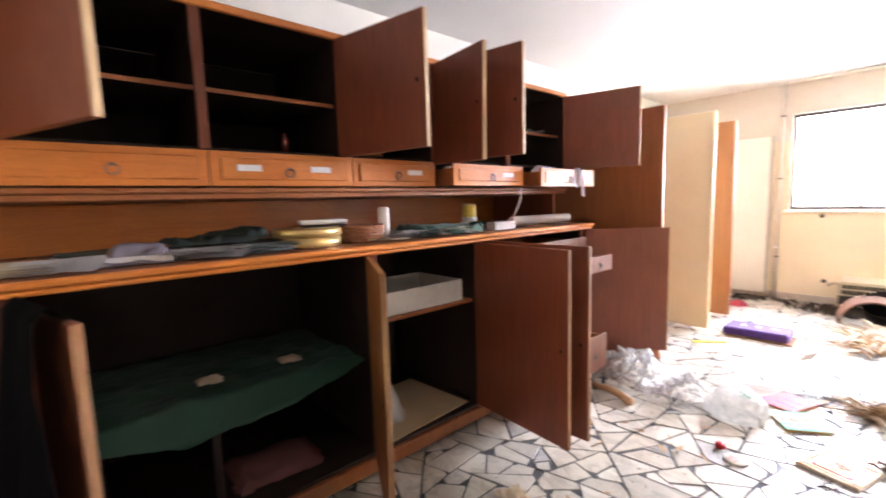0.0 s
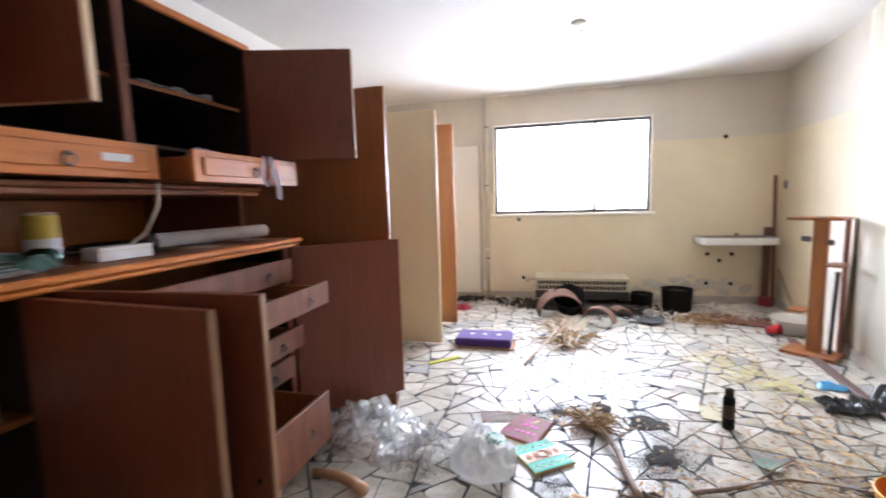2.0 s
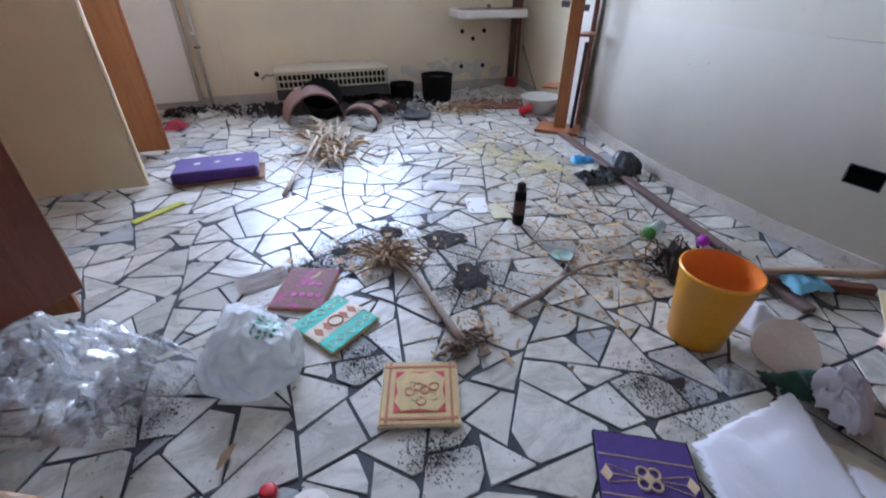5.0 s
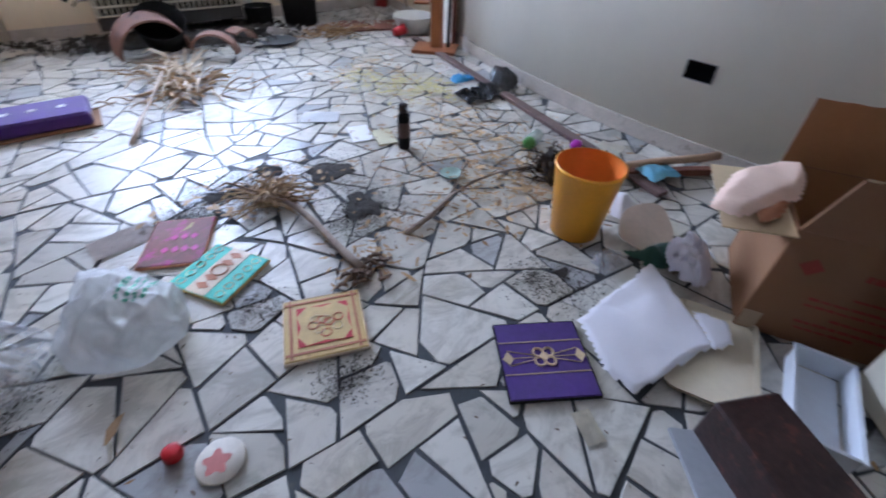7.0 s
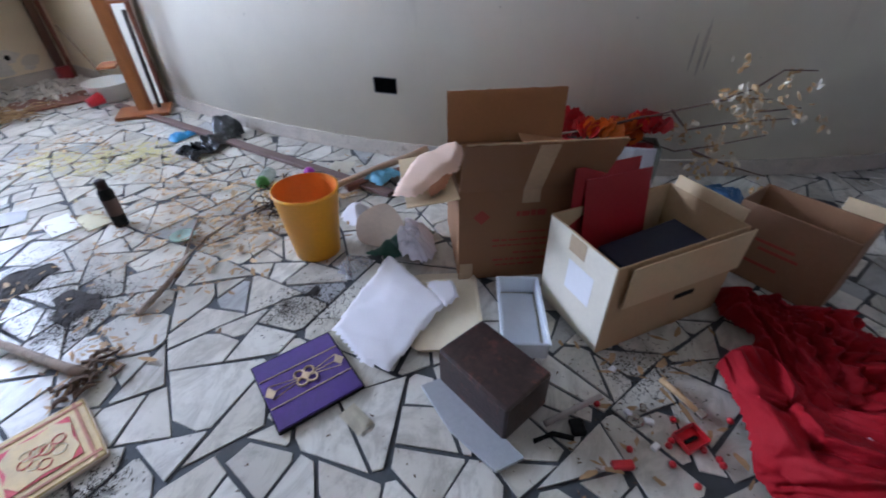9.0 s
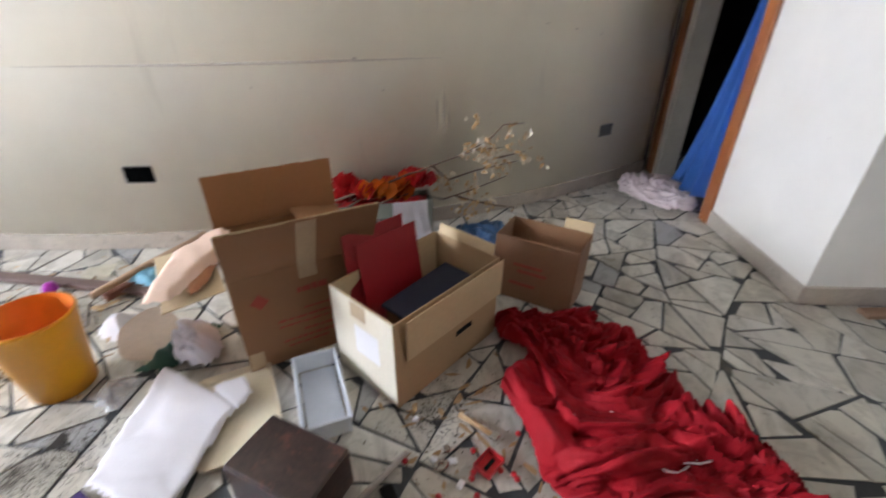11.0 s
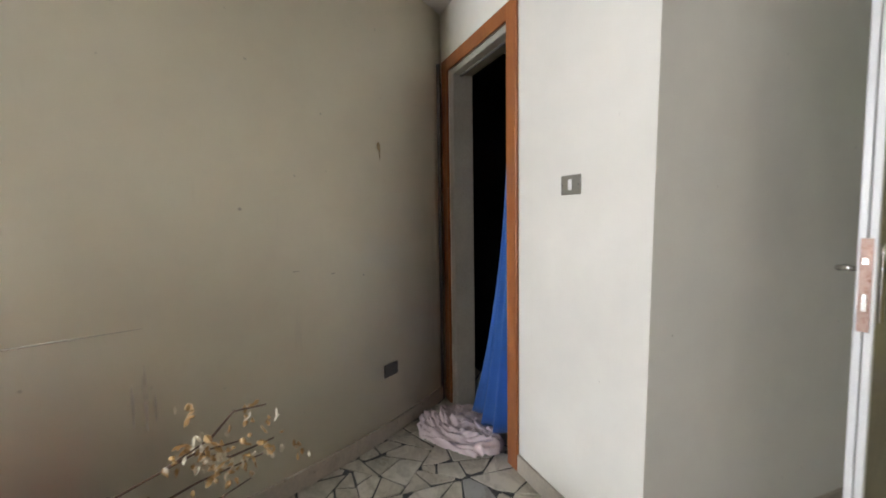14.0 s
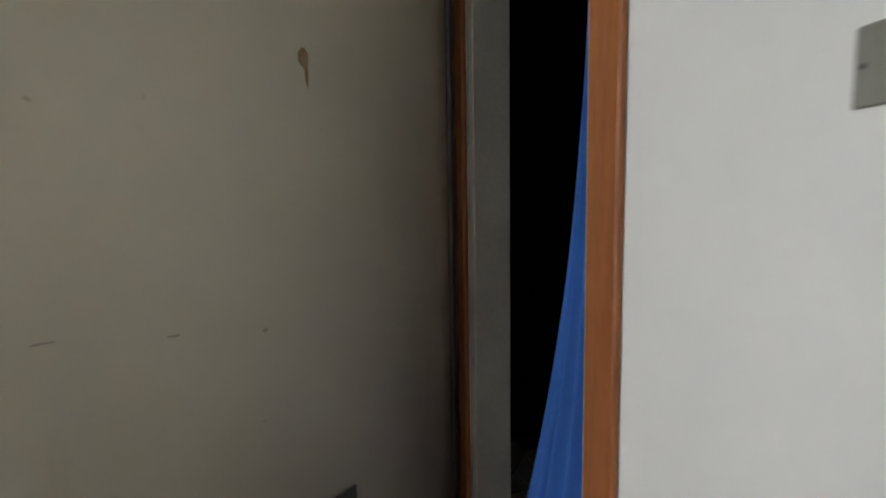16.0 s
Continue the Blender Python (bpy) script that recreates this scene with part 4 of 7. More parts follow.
M_BAG = lets_light_through(film("white_bag_film", (0.92, 0.93, 0.92), 0.95, 0.22), 0.35, (0.92, 0.94, 0.93))
cloth("plastic_wrapping", [(-1.22, 3.02), (-1.13, 3.25), (-0.90, 3.24), (-0.78, 3.28), (-0.62, 3.14), (-0.50, 3.02), (-0.52, 2.86), (-0.72, 2.80), (-0.95, 2.80), (-1.12, 2.83)], 0.10, M_FILM,
      "crumpled sheet of clear plastic wrapping on the floor", "plastic wrap", part_name="film", shape=crumpled, seed=2.0, step=0.007, edge=0.05, ridge=0.095, along=8.0, across=12.0, turn=2.8)
cloth("carrier_bag", [(-0.50, 2.93), (-0.47, 3.17), (-0.38, 3.24), (-0.27, 3.16), (-0.20, 3.02), (-0.22, 2.88), (-0.36, 2.83)], 0.17, M_BAG,
      "crumpled white carrier bag with green printing", "plastic bag", part_name="film", shape=bulge, seed=5.0, rings=40, around=130, full=1.8, crumple=0.030, freq=5.5, sharp=1.6)
bag = bpy.data.objects["carrier_bag"]
M_INK = mat("green_ink", (0.10, 0.45, 0.30), 0.5)
film_mesh = bag.children[0].data
film_mesh.materials.append(M_INK)
for face in film_mesh.polygons:
    c = face.center
    u, v = 0.5 * c.x + 0.87 * c.y, 0.87 * c.x - 0.5 * c.y
    if 0.02 < v < 0.115 and abs(u) < 0.05 and (v * 42) % 1.0 < 0.5 and (u * 55 + int(v * 42) * 0.37) % 1.0 < 0.72:
        face.material_index = 1

# ---- bin, bottle, boxes ----
t = thing("waste_bin", pose(1.085, 2.648, 0), "yellow plastic waste bin with an orange inside", "bin")
part("shell", lathe([(0.082, 0.003), (0.086, 0.004), (0.117, 0.268), (0.121, 0.272), (0.121, 0.280), (0.116, 0.282)], 44, capped=False), M_YELLOW, t, smooth=True)
part("lining", lathe([(0.115, 0.2815), (0.112, 0.270), (0.082, 0.012), (0.0, 0.010)], 44, capped="none"), mat("orange_plastic_inside", (0.74, 0.19, 0.015), 0.4, var=0.1), t, "orange inside", True)
t = thing("spray_bottle", pose(0.862, 3.55, 0), "dark slim bottle standing upright", "bottle")
part("bottle_body", lathe([(0.026, 0.003), (0.028, 0.01), (0.028, 0.165), (0.022, 0.178)], 24), M_BLACK, t, smooth=True)
part("cap", lathe([(0.020, 0.1785), (0.021, 0.215), (0.010, 0.222)], 24), M_MAHOG_D, t, smooth=True)
part("label_band", lathe([(0.0284, 0.06), (0.0286, 0.065), (0.0286, 0.13), (0.0284, 0.135)], 24), mat("faded_dark_label", (0.09, 0.045, 0.03), 0.6), t, "faded label")


def carton(name, m, w, d, h, label, wall=0.005, lean=0.0, outside=None, inner=None):
    """An open box with its corner at the origin of m, x along w, y along d."""
    t = thing(name, m, label, "cardboard box", "cardboard boxes")
    s = Matrix.Identity(4)
    s[1][2] = lean
    outside, inner = outside or M_CARD, inner or M_CARD_L
    for nm, r in (("front_wall", (0, w, 0, wall, 0.004, h)), ("rear_wall", (0, w, d - wall, d, 0.004, h)), ("side_wall", (0, wall, wall, d - wall, 0.004, h)), ("side_wall", (w - wall, w, wall, d - wall, 0.004, h)), ("bottom", (wall, w - wall, wall, d - wall, 0.004, 0.009))):
        part(nm, box(*r, 0.0015, s), outside, t)
    for y in (wall, d - wall - 0.0008):
        part("inner_lining", box(wall, w - wall, y, y + 0.0008, 0.01, h - 0.004, 0), inner, t).data.transform(s)
    return t


W, D, H = 0.45, 0.39, 0.362
# inner faces browner than the pale side flap: their shade is in this colour
M_CARD_IN = mat("shaded_carton_inside", (0.36, 0.17, 0.065), 0.8, var=0.1)
big = carton("large_carton", pose(1.15, 2.065, 0, 0, 0, -58.6), W, D, H, "tall brown carton with red printing and open flaps", inner=M_CARD_IN)
lean = Matrix.Translation((0, 0, H)) @ Matrix.Rotation(radians(30), 4, "X")


def flap(name, x0, x1, length, m, material=None, label="", torn=0.004):
    """A cardboard flap, hinged along x, with an uneven free edge."""
    n = 26
    rng = random.Random(int(length * 1000) + n)
    bm = bmesh.new()
    rows = []
    for i in range(n + 1):
        x = x0 + (x1 - x0) * i / n
        z = length + rng.uniform(-torn, torn * 0.5)
        rows.append([bm.verts.new(m @ Vector((x, y, zz))) for y, zz in ((-0.0025, 0.001), (0.0025, 0.001), (0.0025, z), (-0.0025, z))])
    for a, b in zip(rows, rows[1:]):
        for k in range(4):
            bm.faces.new((a[k], a[(k + 1) % 4], b[(k + 1) % 4], b[k]))
    bm.faces.new(rows[0][::-1])
    bm.faces.new(rows[-1])
    bmesh.ops.recalc_face_normals(bm, faces=bm.faces)
    return part(name, bm, material or M_CARD, big, label)


flap("front_flap", 0.002, W - 0.002, 0.232, lean)
part("torn_edge", box(0.004, W - 0.004, 0.0005, 0.003, 0.219, 0.236, 0.001, lean), M_CARD_L, big, "pale torn cardboard edge")
flap("rear_flap", 0.002, W - 0.002, 0.196, Matrix.Translation((0, D - 0.003, H)) @ Matrix.Rotation(radians(-1), 4, "X"), M_CARD_IN, "raised rear flap", 0.002)
part("side_flap", box(-0.165, 0.0, 0.0, 0.35, -0.0025, 0.0025, 0.001, Matrix.Translation((-0.001, -0.035, H - 0.004)) @ Matrix.Rotation(radians(-5), 4, "Y") @ Matrix.Rotation(radians(4), 4, "Z")), M_CARD_L, big, "light inner side of an open flap")
part("inner_flap", box(-0.18, 0.0, 0.01, D - 0.012, -0.002, 0.002, 0.001, Matrix.Translation((W, 0.0, H + 0.003)) @ Matrix.Rotation(radians(9), 4, "Y")), M_CARD_IN, big, "side flap folded inwards")
part("packing_tape", box(0.205, 0.262, -0.0036, -0.0027, 0.0, 0.226, 0, lean), mat("tan_tape", (0.46, 0.33, 0.20), 0.3), big, "strip of tan packing tape")
part("packing_tape", box(0.205, 0.262, -0.0012, -0.0003, H - 0.05, H - 0.001, 0), bpy.data.materials["tan_tape"], big)
part("packing_tape", box(0.004, 0.05, -0.0012, -0.0003, 0.01, 0.075, 0), bpy.data.materials["tan_tape"], big)
rng = random.Random(31)
for z, a, b, hh in ((0.262, 0.19, 0.29, 0.024), (0.196, 0.20, 0.32, 0.008), (0.165, 0.115, 0.37, 0.009), (0.143, 0.115, 0.36, 0.008), (0.110, 0.19, 0.345, 0.009), (0.082, 0.12, 0.37, 0.010), (0.060, 0.13, 0.27, 0.008)):
    x = a
    while x < b:
        step = rng.uniform(0.012, 0.034)
        part("print_bar", box(x, min(b, x + step), -0.0011, -0.0003, z, z + hh * rng.uniform(0.75, 1.0), 0), M_RED_PRINT, big)
        x += step + rng.uniform(0.003, 0.007)
part("print_mark", lathe([(0.014, 0.0), (0.028, 0.0), (0.028, 0.0008), (0.014, 0.0008)], 4, Matrix.Translation((0.075, -0.0012, 0.265)) @ Matrix.Rotation(radians(90), 4, "X")), M_RED_PRINT, big)

ob = carton("open_carton", pose(1.02, 1.560, 0, 0, 0, -40.5), 0.48, 0.295, 0.325, "open carton with a red and a navy folder inside", outside=mat("tan_cardboard", (0.45, 0.30, 0.16), 0.8, var=0.1))
part("paper_end", box(-0.0018, -0.0004, 0.004, 0.291, 0.008, 0.322, 0), mat("cream_paper_end", (0.72, 0.66, 0.52), 0.7, var=0.08), ob, "cream papered end")
part("address_label", box(-0.0028, -0.002, 0.07, 0.18, 0.13, 0.235, 0), M_WHITE, ob, "white paper label")
part("tape_patch", box(-0.0028, -0.002, 0.12, 0.19, 0.262, 0.318, 0), bpy.data.materials["tan_tape"], ob)
part("rear_flap", box(0, 0.006, 0.0, 0.25, 0, 0.04, 0.001, Matrix.Translation((0.472, 0.025, 0.325)) @ Matrix.Rotation(radians(14), 4, "Y")), M_CARD_L, ob)
part("front_flap", box(0.03, 0.478, -0.012, -0.0085, 0.185, 0.327, 0.001, Matrix.Rotation(radians(1.5), 4, "X")), M_CARD_L, ob, "flap folded down outside")
part("print_bar", box(0.26, 0.34, -0.0012, -0.0003, 0.12, 0.14, 0), M_BLACK, ob)
t = thing("red_folder", pose(1.335, 1.565, 0.0, 0, 0, -43), "red cardboard folder standing in the open carton", "folder")
M_REDF = mat("red_card", (0.31, 0.007, 0.012), 0.45, var=0.12)
part("cover", box(-0.17, 0.07, 0.055, 0.058, 0.02, 0.46, 0.001, Matrix.Rotation(radians(-4), 4, "X")), M_REDF, t)
part("cover", box(-0.13, 0.12, 0.015, 0.018, 0.02, 0.42, 0.001, Matrix.Rotation(radians(-9), 4, "X")), M_REDF, t)
t = thing("navy_folder", pose(1.32, 1.478, 0.225, 0, -4, -40.5), "dark navy folder lying in the open carton", "folder")
part("cover", box(-0.16, 0.15, -0.10, 0.07, 0, 0.012, 0.002), mat("navy_card", (0.007, 0.011, 0.032), 0.6), t)
part("papers", box(-0.15, 0.14, -0.09, 0.06, -0.22, -0.001, 0.002), M_CARD, t)
sb = carton("small_carton", pose(1.647, 1.252, 0, 0, 0, -118.6), 0.34, 0.19, 0.262, "small brown carton with torn open top", lean=0.16, outside=mat("dark_brown_cardboard", (0.24, 0.125, 0.065), 0.8, var=0.12), inner=M_CARD)
part("torn_flap", box(0.22, 0.338, 0, 0.003, 0, 0.045, 0.001, Matrix.Translation((0, 0.228, 0.262)) @ Matrix.Rotation(radians(-12), 4, "X")), M_CARD_L, sb)
for z, a, b in ((0.15, 0.09, 0.21), (0.125, 0.11, 0.23), (0.07, 0.08, 0.19)):
    shb = Matrix.Identity(4)
    shb[1][2] = 0.16
    part("print_bar", box(a, b, -0.0012, -0.0003, z, z + 0.010, 0, shb), M_RED_PRINT, sb)

# ---- red cloth, linen, trays, block ----
cloth("red_cloth", [(1.45, 1.24), (1.50, 1.02), (1.53, 0.87), (1.44, 0.86), (1.36, 0.78), (1.23, 0.77), (1.13, 0.68), (1.04, 0.68), (0.96, 0.59), (0.82, 0.55), (0.66, 0.58), (0.60, 0.75), (0.66, 0.98), (0.73, 1.11), (0.82, 1.17), (0.98, 1.20), (1.10, 1.25), (1.18, 1.17), (1.26, 1.15), (1.33, 1.24)],
      0.055, M_RED, "heap of crumpled red satin cloth on the floor", "cloth", shape=crumpled, seed=3.3, step=0.005, ridge=0.075, along=6.0, across=14.0, aim=2.2, turn=2.4)
rc = bpy.data.objects["red_cloth"]
for k in range(2):
    part("seam_braid", tube([(-0.30 + 0.05 * math.sin(i * 0.7 + k) + 0.012 * i, -0.36 + 0.035 * i + 0.12 * k, 0.065 + 0.012 * math.sin(i * 1.3)) for i in range(12)], 0.0035, 6), M_PINKC, rc, "pale braid along a seam", True)
cloth("linen_napkin", [(1.155, 2.362), (0.95, 2.335), (0.745, 2.316), (0.70, 2.20), (0.672, 2.150), (0.688, 2.066), (0.80, 2.062), (1.005, 2.045), (1.075, 2.19)], 0.020, M_WCLOTH, "white linen napkin dropped over the boards", "napkin", fold=3.4, seed=6.1, edge=0.012, sharp=1.0, base=0.020, flat=0.55, step=0.008, ragged=0.006, fine=0.10)
cloth("linen_fold", [(1.00, 2.06), (1.06, 2.16), (1.09, 2.13), (1.115, 2.065), (1.05, 2.015), (0.98, 2.03)], 0.010, M_WCLOTH, "folded corner of a second white napkin", "napkin", fold=4.0, seed=2.4, edge=0.01, sharp=1.0, base=0.026, flat=0.6, step=0.008, ragged=0.004, fine=0.1)
t = thing("cream_board", pose(0.985, 2.035, 0, 0, 0, -62), "cream rounded cardboard tray on the floor", "tray")
M_TRAY = mat("cream_card", (0.74, 0.64, 0.46), 0.55, var=0.08, stain=(0.55, 0.40, 0.25), amount=0.7)
rr = [(x * (0.105 - 0.03) + 0.03 * math.cos(a), y * (0.165 - 0.03) + 0.03 * math.sin(a)) for x, y, a0 in ((1, 1, 0), (-1, 1, 90), (-1, -1, 180), (1, -1, 270)) for a in np.radians((a0, a0 + 30, a0 + 60, a0 + 90))]
part("tray_floor", prism(rr, 0.003, 0.006), M_TRAY, t)
rim_bm = bmesh.new()
lo = [rim_bm.verts.new((x, y, 0.006)) for x, y in rr]
hi = [rim_bm.verts.new((x * 1.09, y * 1.06, 0.024)) for x, y in rr]
for i in range(len(rr)):
    rim_bm.faces.new((lo[i], lo[(i + 1) % len(rr)], hi[(i + 1) % len(rr)], hi[i]))
bmesh.ops.solidify(rim_bm, geom=rim_bm.faces[:], thickness=0.003)
part("rim", rim_bm, M_TRAY, t, smooth=True)
t = thing("plastic_container", pose(1.045, 1.80, 0, 0, 0, 23.5), "white translucent plastic container lying empty", "container")
M_TUB = mat("milky_plastic", (0.74, 0.77, 0.80), 0.3, var=0.06)
part("base", box(-0.135, 0.135, -0.055, 0.055, 0.003, 0.007, 0.001), M_TUB, t)
for nm, r in (("wall", (-0.145, 0.145, -0.065, -0.061, 0.004, 0.07)), ("wall", (-0.145, 0.145, 0.061, 0.065, 0.004, 0.07)), ("end_wall", (-0.145, -0.141, -0.0605, 0.0605, 0.004, 0.07)), ("end_wall", (0.141, 0.145, -0.0605, 0.0605, 0.004, 0.07))):
    part(nm, box(*r, 0.0015), M_TUB, t)
part("rim", boxes([(-0.151, 0.151, -0.071, -0.0655, 0.064, 0.071), (-0.151, 0.151, 0.0655, 0.071, 0.064, 0.071), (-0.151, -0.1455, -0.065, 0.065, 0.064, 0.071), (0.1455, 0.151, -0.065, 0.065, 0.064, 0.071)], 0.002), M_TUB, t)
t = thing("marbled_box", pose(0.64, 1.71, 0, 0, 0, 67), "dark box covered in marbled brown paper", "box")
M_MARB = mat("dark_marbled_paper", (0.036, 0.019, 0.016), 0.33, var=0.75, scale=13, stain=(0.15, 0.05, 0.034), amount=0.55, bump=0.3)
part("box_body", box(0, 0.245, -0.165, 0.0, 0.004, 0.135, 0.006), M_MARB, t)
# a grey piece of the floor, added as a thin slab on top
t = thing("grey_slab", pose(0.655, 1.80, 0, 0, 0, 66), "grey marble floor piece beside the box, added as a raised slab", "stone slab")
part("slab", prism([(-0.15, -0.03), (0.15, -0.035), (0.17, 0.035), (0.02, 0.06), (-0.13, 0.045)], 0.003, 0.014, 0.002), mat("grey_marble", (0.38, 0.39, 0.40), 0.3, var=0.15), t)


# ---- dry plants, soil and litter ----
def vary_each(m, low):
    """Every loose piece of one mesh takes its own tone."""
    t = m.node_tree
    p = t.nodes["Principled BSDF"]
    geo = t.nodes.new("ShaderNodeNewGeometry")
    c = p.inputs["Base Color"].links[0].from_socket
    t.links.new(mixer(t, 1.0, c, ramp(t, geo.outputs["Random Per Island"], 0, 1, low, (1.15, 1.15, 1.15)), "MULTIPLY"), p.inputs["Base Color"])
    return m


M_STRAW = vary_each(mat("dry_straw", (0.44, 0.28, 0.13), 0.75, var=0.3, scale=20), (0.4, 0.34, 0.28))
M_BARK = mat("pale_dry_bark", (0.33, 0.25, 0.19), 0.85, var=0.35, scale=18, stain=(0.14, 0.09, 0.06), amount=0.55, stretch=(1, 3, 1))
M_SOIL = mat("dark_potting_soil", (0.038, 0.029, 0.021), 0.95, var=0.5, scale=20)
M_LEAF = mat("dried_leaf", (0.36, 0.22, 0.10), 0.7, var=0.3, scale=12)
M_LITTER = vary_each(mat("wood_shavings", (0.44, 0.27, 0.12), 0.75, var=0.35, scale=9), (0.35, 0.30, 0.25))
M_HUSK = vary_each(mat("pale_husk", (0.64, 0.46, 0.25), 0.65, var=0.25, scale=5), (0.5, 0.42, 0.34))
M_YLITTER = mat("yellow_shredded_paper", (0.56, 0.50, 0.24), 0.7, var=0.2, scale=6)
M_RUBBLE = mat("plaster_rubble", (0.58, 0.53, 0.45), 0.85, var=0.25, scale=6)
M_TERRACOTTA = mat("terracotta", (0.19, 0.088, 0.056), 0.75, var=0.2, stain=(0.12, 0.07, 0.05), amount=0.5)
M_RUST = mat("rust_brown_board", (0.20, 0.075, 0.045), 0.8, var=0.3)


def scatter(name, spots, count, size, material, label, category, seed, thick=0.15, curl=0.5, stretch=2.0):
    """Loose bits too many to count, strewn round a few spots: small curled flakes."""
    r = random.Random(seed)
    verts, faces = [], []
    for _ in range(count):
        cx, cy, sx, sy = r.choice(spots)
        x, y = r.gauss(cx, sx), r.gauss(cy, sy)
        if x > curve_x(min(max(y, 0.05), 4.9)) - 0.04 and y < 4.9 or x < -1.2 or y > NORTH - 0.05 or x > 2.2:
            continue
        s = r.uniform(*size)
        a = r.uniform(0, 6.28)
        ln, wd, hh = s * r.uniform(1, stretch), s * r.uniform(0.35, 0.9), s * thick
        lift = r.uniform(0.001, 0.004) + (s * 0.2 * r.random() if curl else 0)
        k = len(verts)
        for u in (-1, 0, 1):
            for v in (-1, 1):
                px, py = u * ln / 2 + r.uniform(-0.25, 0.25) * s, (v * r.uniform(0.5, 1.15) if u == 0 else v * r.uniform(0.05, 0.65) + r.uniform(-0.4, 0.4)) * wd / 2
                verts.append((x + px * math.cos(a) - py * math.sin(a), y + px * math.sin(a) + py * math.cos(a), lift + (curl * s * 0.35 if u else 0) + hh * (0 if u else 1)))
        faces += [(k, k + 2, k + 3, k + 1), (k + 2, k + 4, k + 5, k + 3)]
    me = bpy.data.meshes.new(name)
    me.from_pydata(verts, [], faces)
    me.materials.append(material)
    ob = tagged(new(name, me), label, category, kind="stuff")
    return ob


scatter("potting_soil", [(0.02, 3.58, 0.10, 0.08), (0.10, 3.50, 0.09, 0.08), (0.22, 3.62, 0.10, 0.08), (0.45, 3.52, 0.09, 0.10), (0.50, 3.22, 0.09, 0.09), (0.42, 3.12, 0.07, 0.06), (-0.13, 3.46, 0.06, 0.05)], 9500, (0.002, 0.008), M_SOIL,
        "spilt dark potting soil on the marble", "soil", 3, 0.4, 0.15, 1.8)
scatter("soil_patch", [(0.11, 2.51, 0.045, 0.035), (0.86, 2.42, 0.06, 0.07), (0.78, 2.52, 0.05, 0.05), (-0.62, 2.88, 0.05, 0.06), (-0.02, 2.88, 0.04, 0.05), (1.0, 1.42, 0.07, 0.07), (1.32, 2.95, 0.06, 0.05)], 5000, (0.0018, 0.007), M_SOIL,
        "small smears of dark soil on the floor", "soil", 5, 0.5, 0.2, 1.6)
scatter("wood_litter", [(1.15, 3.2, 0.20, 0.20), (1.3, 2.95, 0.16, 0.12), (1.0, 3.05, 0.14, 0.14), (1.3, 3.75, 0.18, 0.2), (0.75, 3.4, 0.2, 0.2), (1.2, 4.6, 0.2, 0.2), (0.6, 2.95, 0.2, 0.1), (1.2, 3.5, 0.2, 0.25)], 900, (0.010, 0.026), M_LITTER,
        "scattered pale wood chips and dry husks", "litter", 7, 0.25, 0.8, 2.2)
scatter("dry_husks", [(1.15, 3.25, 0.2, 0.2), (1.25, 3.6, 0.15, 0.2), (1.2, 3.0, 0.15, 0.1), (1.15, 4.35, 0.2, 0.2), (1.3, 4.75, 0.15, 0.15)], 330, (0.018, 0.038), M_HUSK, "curled pale husks lying over the chips", "litter", 8, 0.3, 0.9, 2.0)
scatter("yellow_litter", [(1.22, 4.25, 0.14, 0.10), (1.38, 4.1, 0.10, 0.09), (1.12, 4.55, 0.08, 0.10)], 230, (0.014, 0.045), M_YLITTER, "torn bits of yellowish paper", "litter", 9, 0.25, 0.8, 2.0)
scatter("plaster_rubble", [(1.65, 6.1, 0.25, 0.12), (1.95, 5.9, 0.15, 0.2), (2.0, 6.2, 0.1, 0.1), (-0.75, 6.2, 0.2, 0.1), (1.3, 5.75, 0.25, 0.1)], 520, (0.012, 0.055), M_RUBBLE, "broken plaster crumbs under the window", "rubble", 11, 0.7, 0.2, 1.5)
scatter("soot_debris", [(0.3, 6.1, 0.32, 0.12), (0.75, 5.85, 0.22, 0.10), (-0.2, 6.1, 0.2, 0.1), (-0.9, 6.25, 0.25, 0.06)], 2400, (0.010, 0.045), M_SOIL, "black soot and burnt debris below the convector", "debris", 13, 0.8, 0.2, 1.8)
scatter("floor_crumbs", [(0.6, 1.9, 0.8, 0.9), (1.6, 0.7, 0.7, 0.5), (0.2, 3.6, 0.7, 1.0), (-0.5, 2.4, 0.3, 0.5), (0.9, 1.5, 0.2, 0.2)], 900, (0.002, 0.009), mat("brown_crumbs", (0.13, 0.085, 0.05), 0.9, var=0.4), "brown crumbs and specks of dirt", "dirt", 15, 0.4, 0.2, 2.0)
scatter("small_debris", [(-0.75, 1.35, 0.12, 0.12), (-0.55, 1.6, 0.12, 0.15), (-0.62, 2.35, 0.15, 0.15)], 60, (0.012, 0.05), M_LITTER, "torn paper and chips beside the cabinet", "litter", 17, 0.2, 0.5, 2.0)


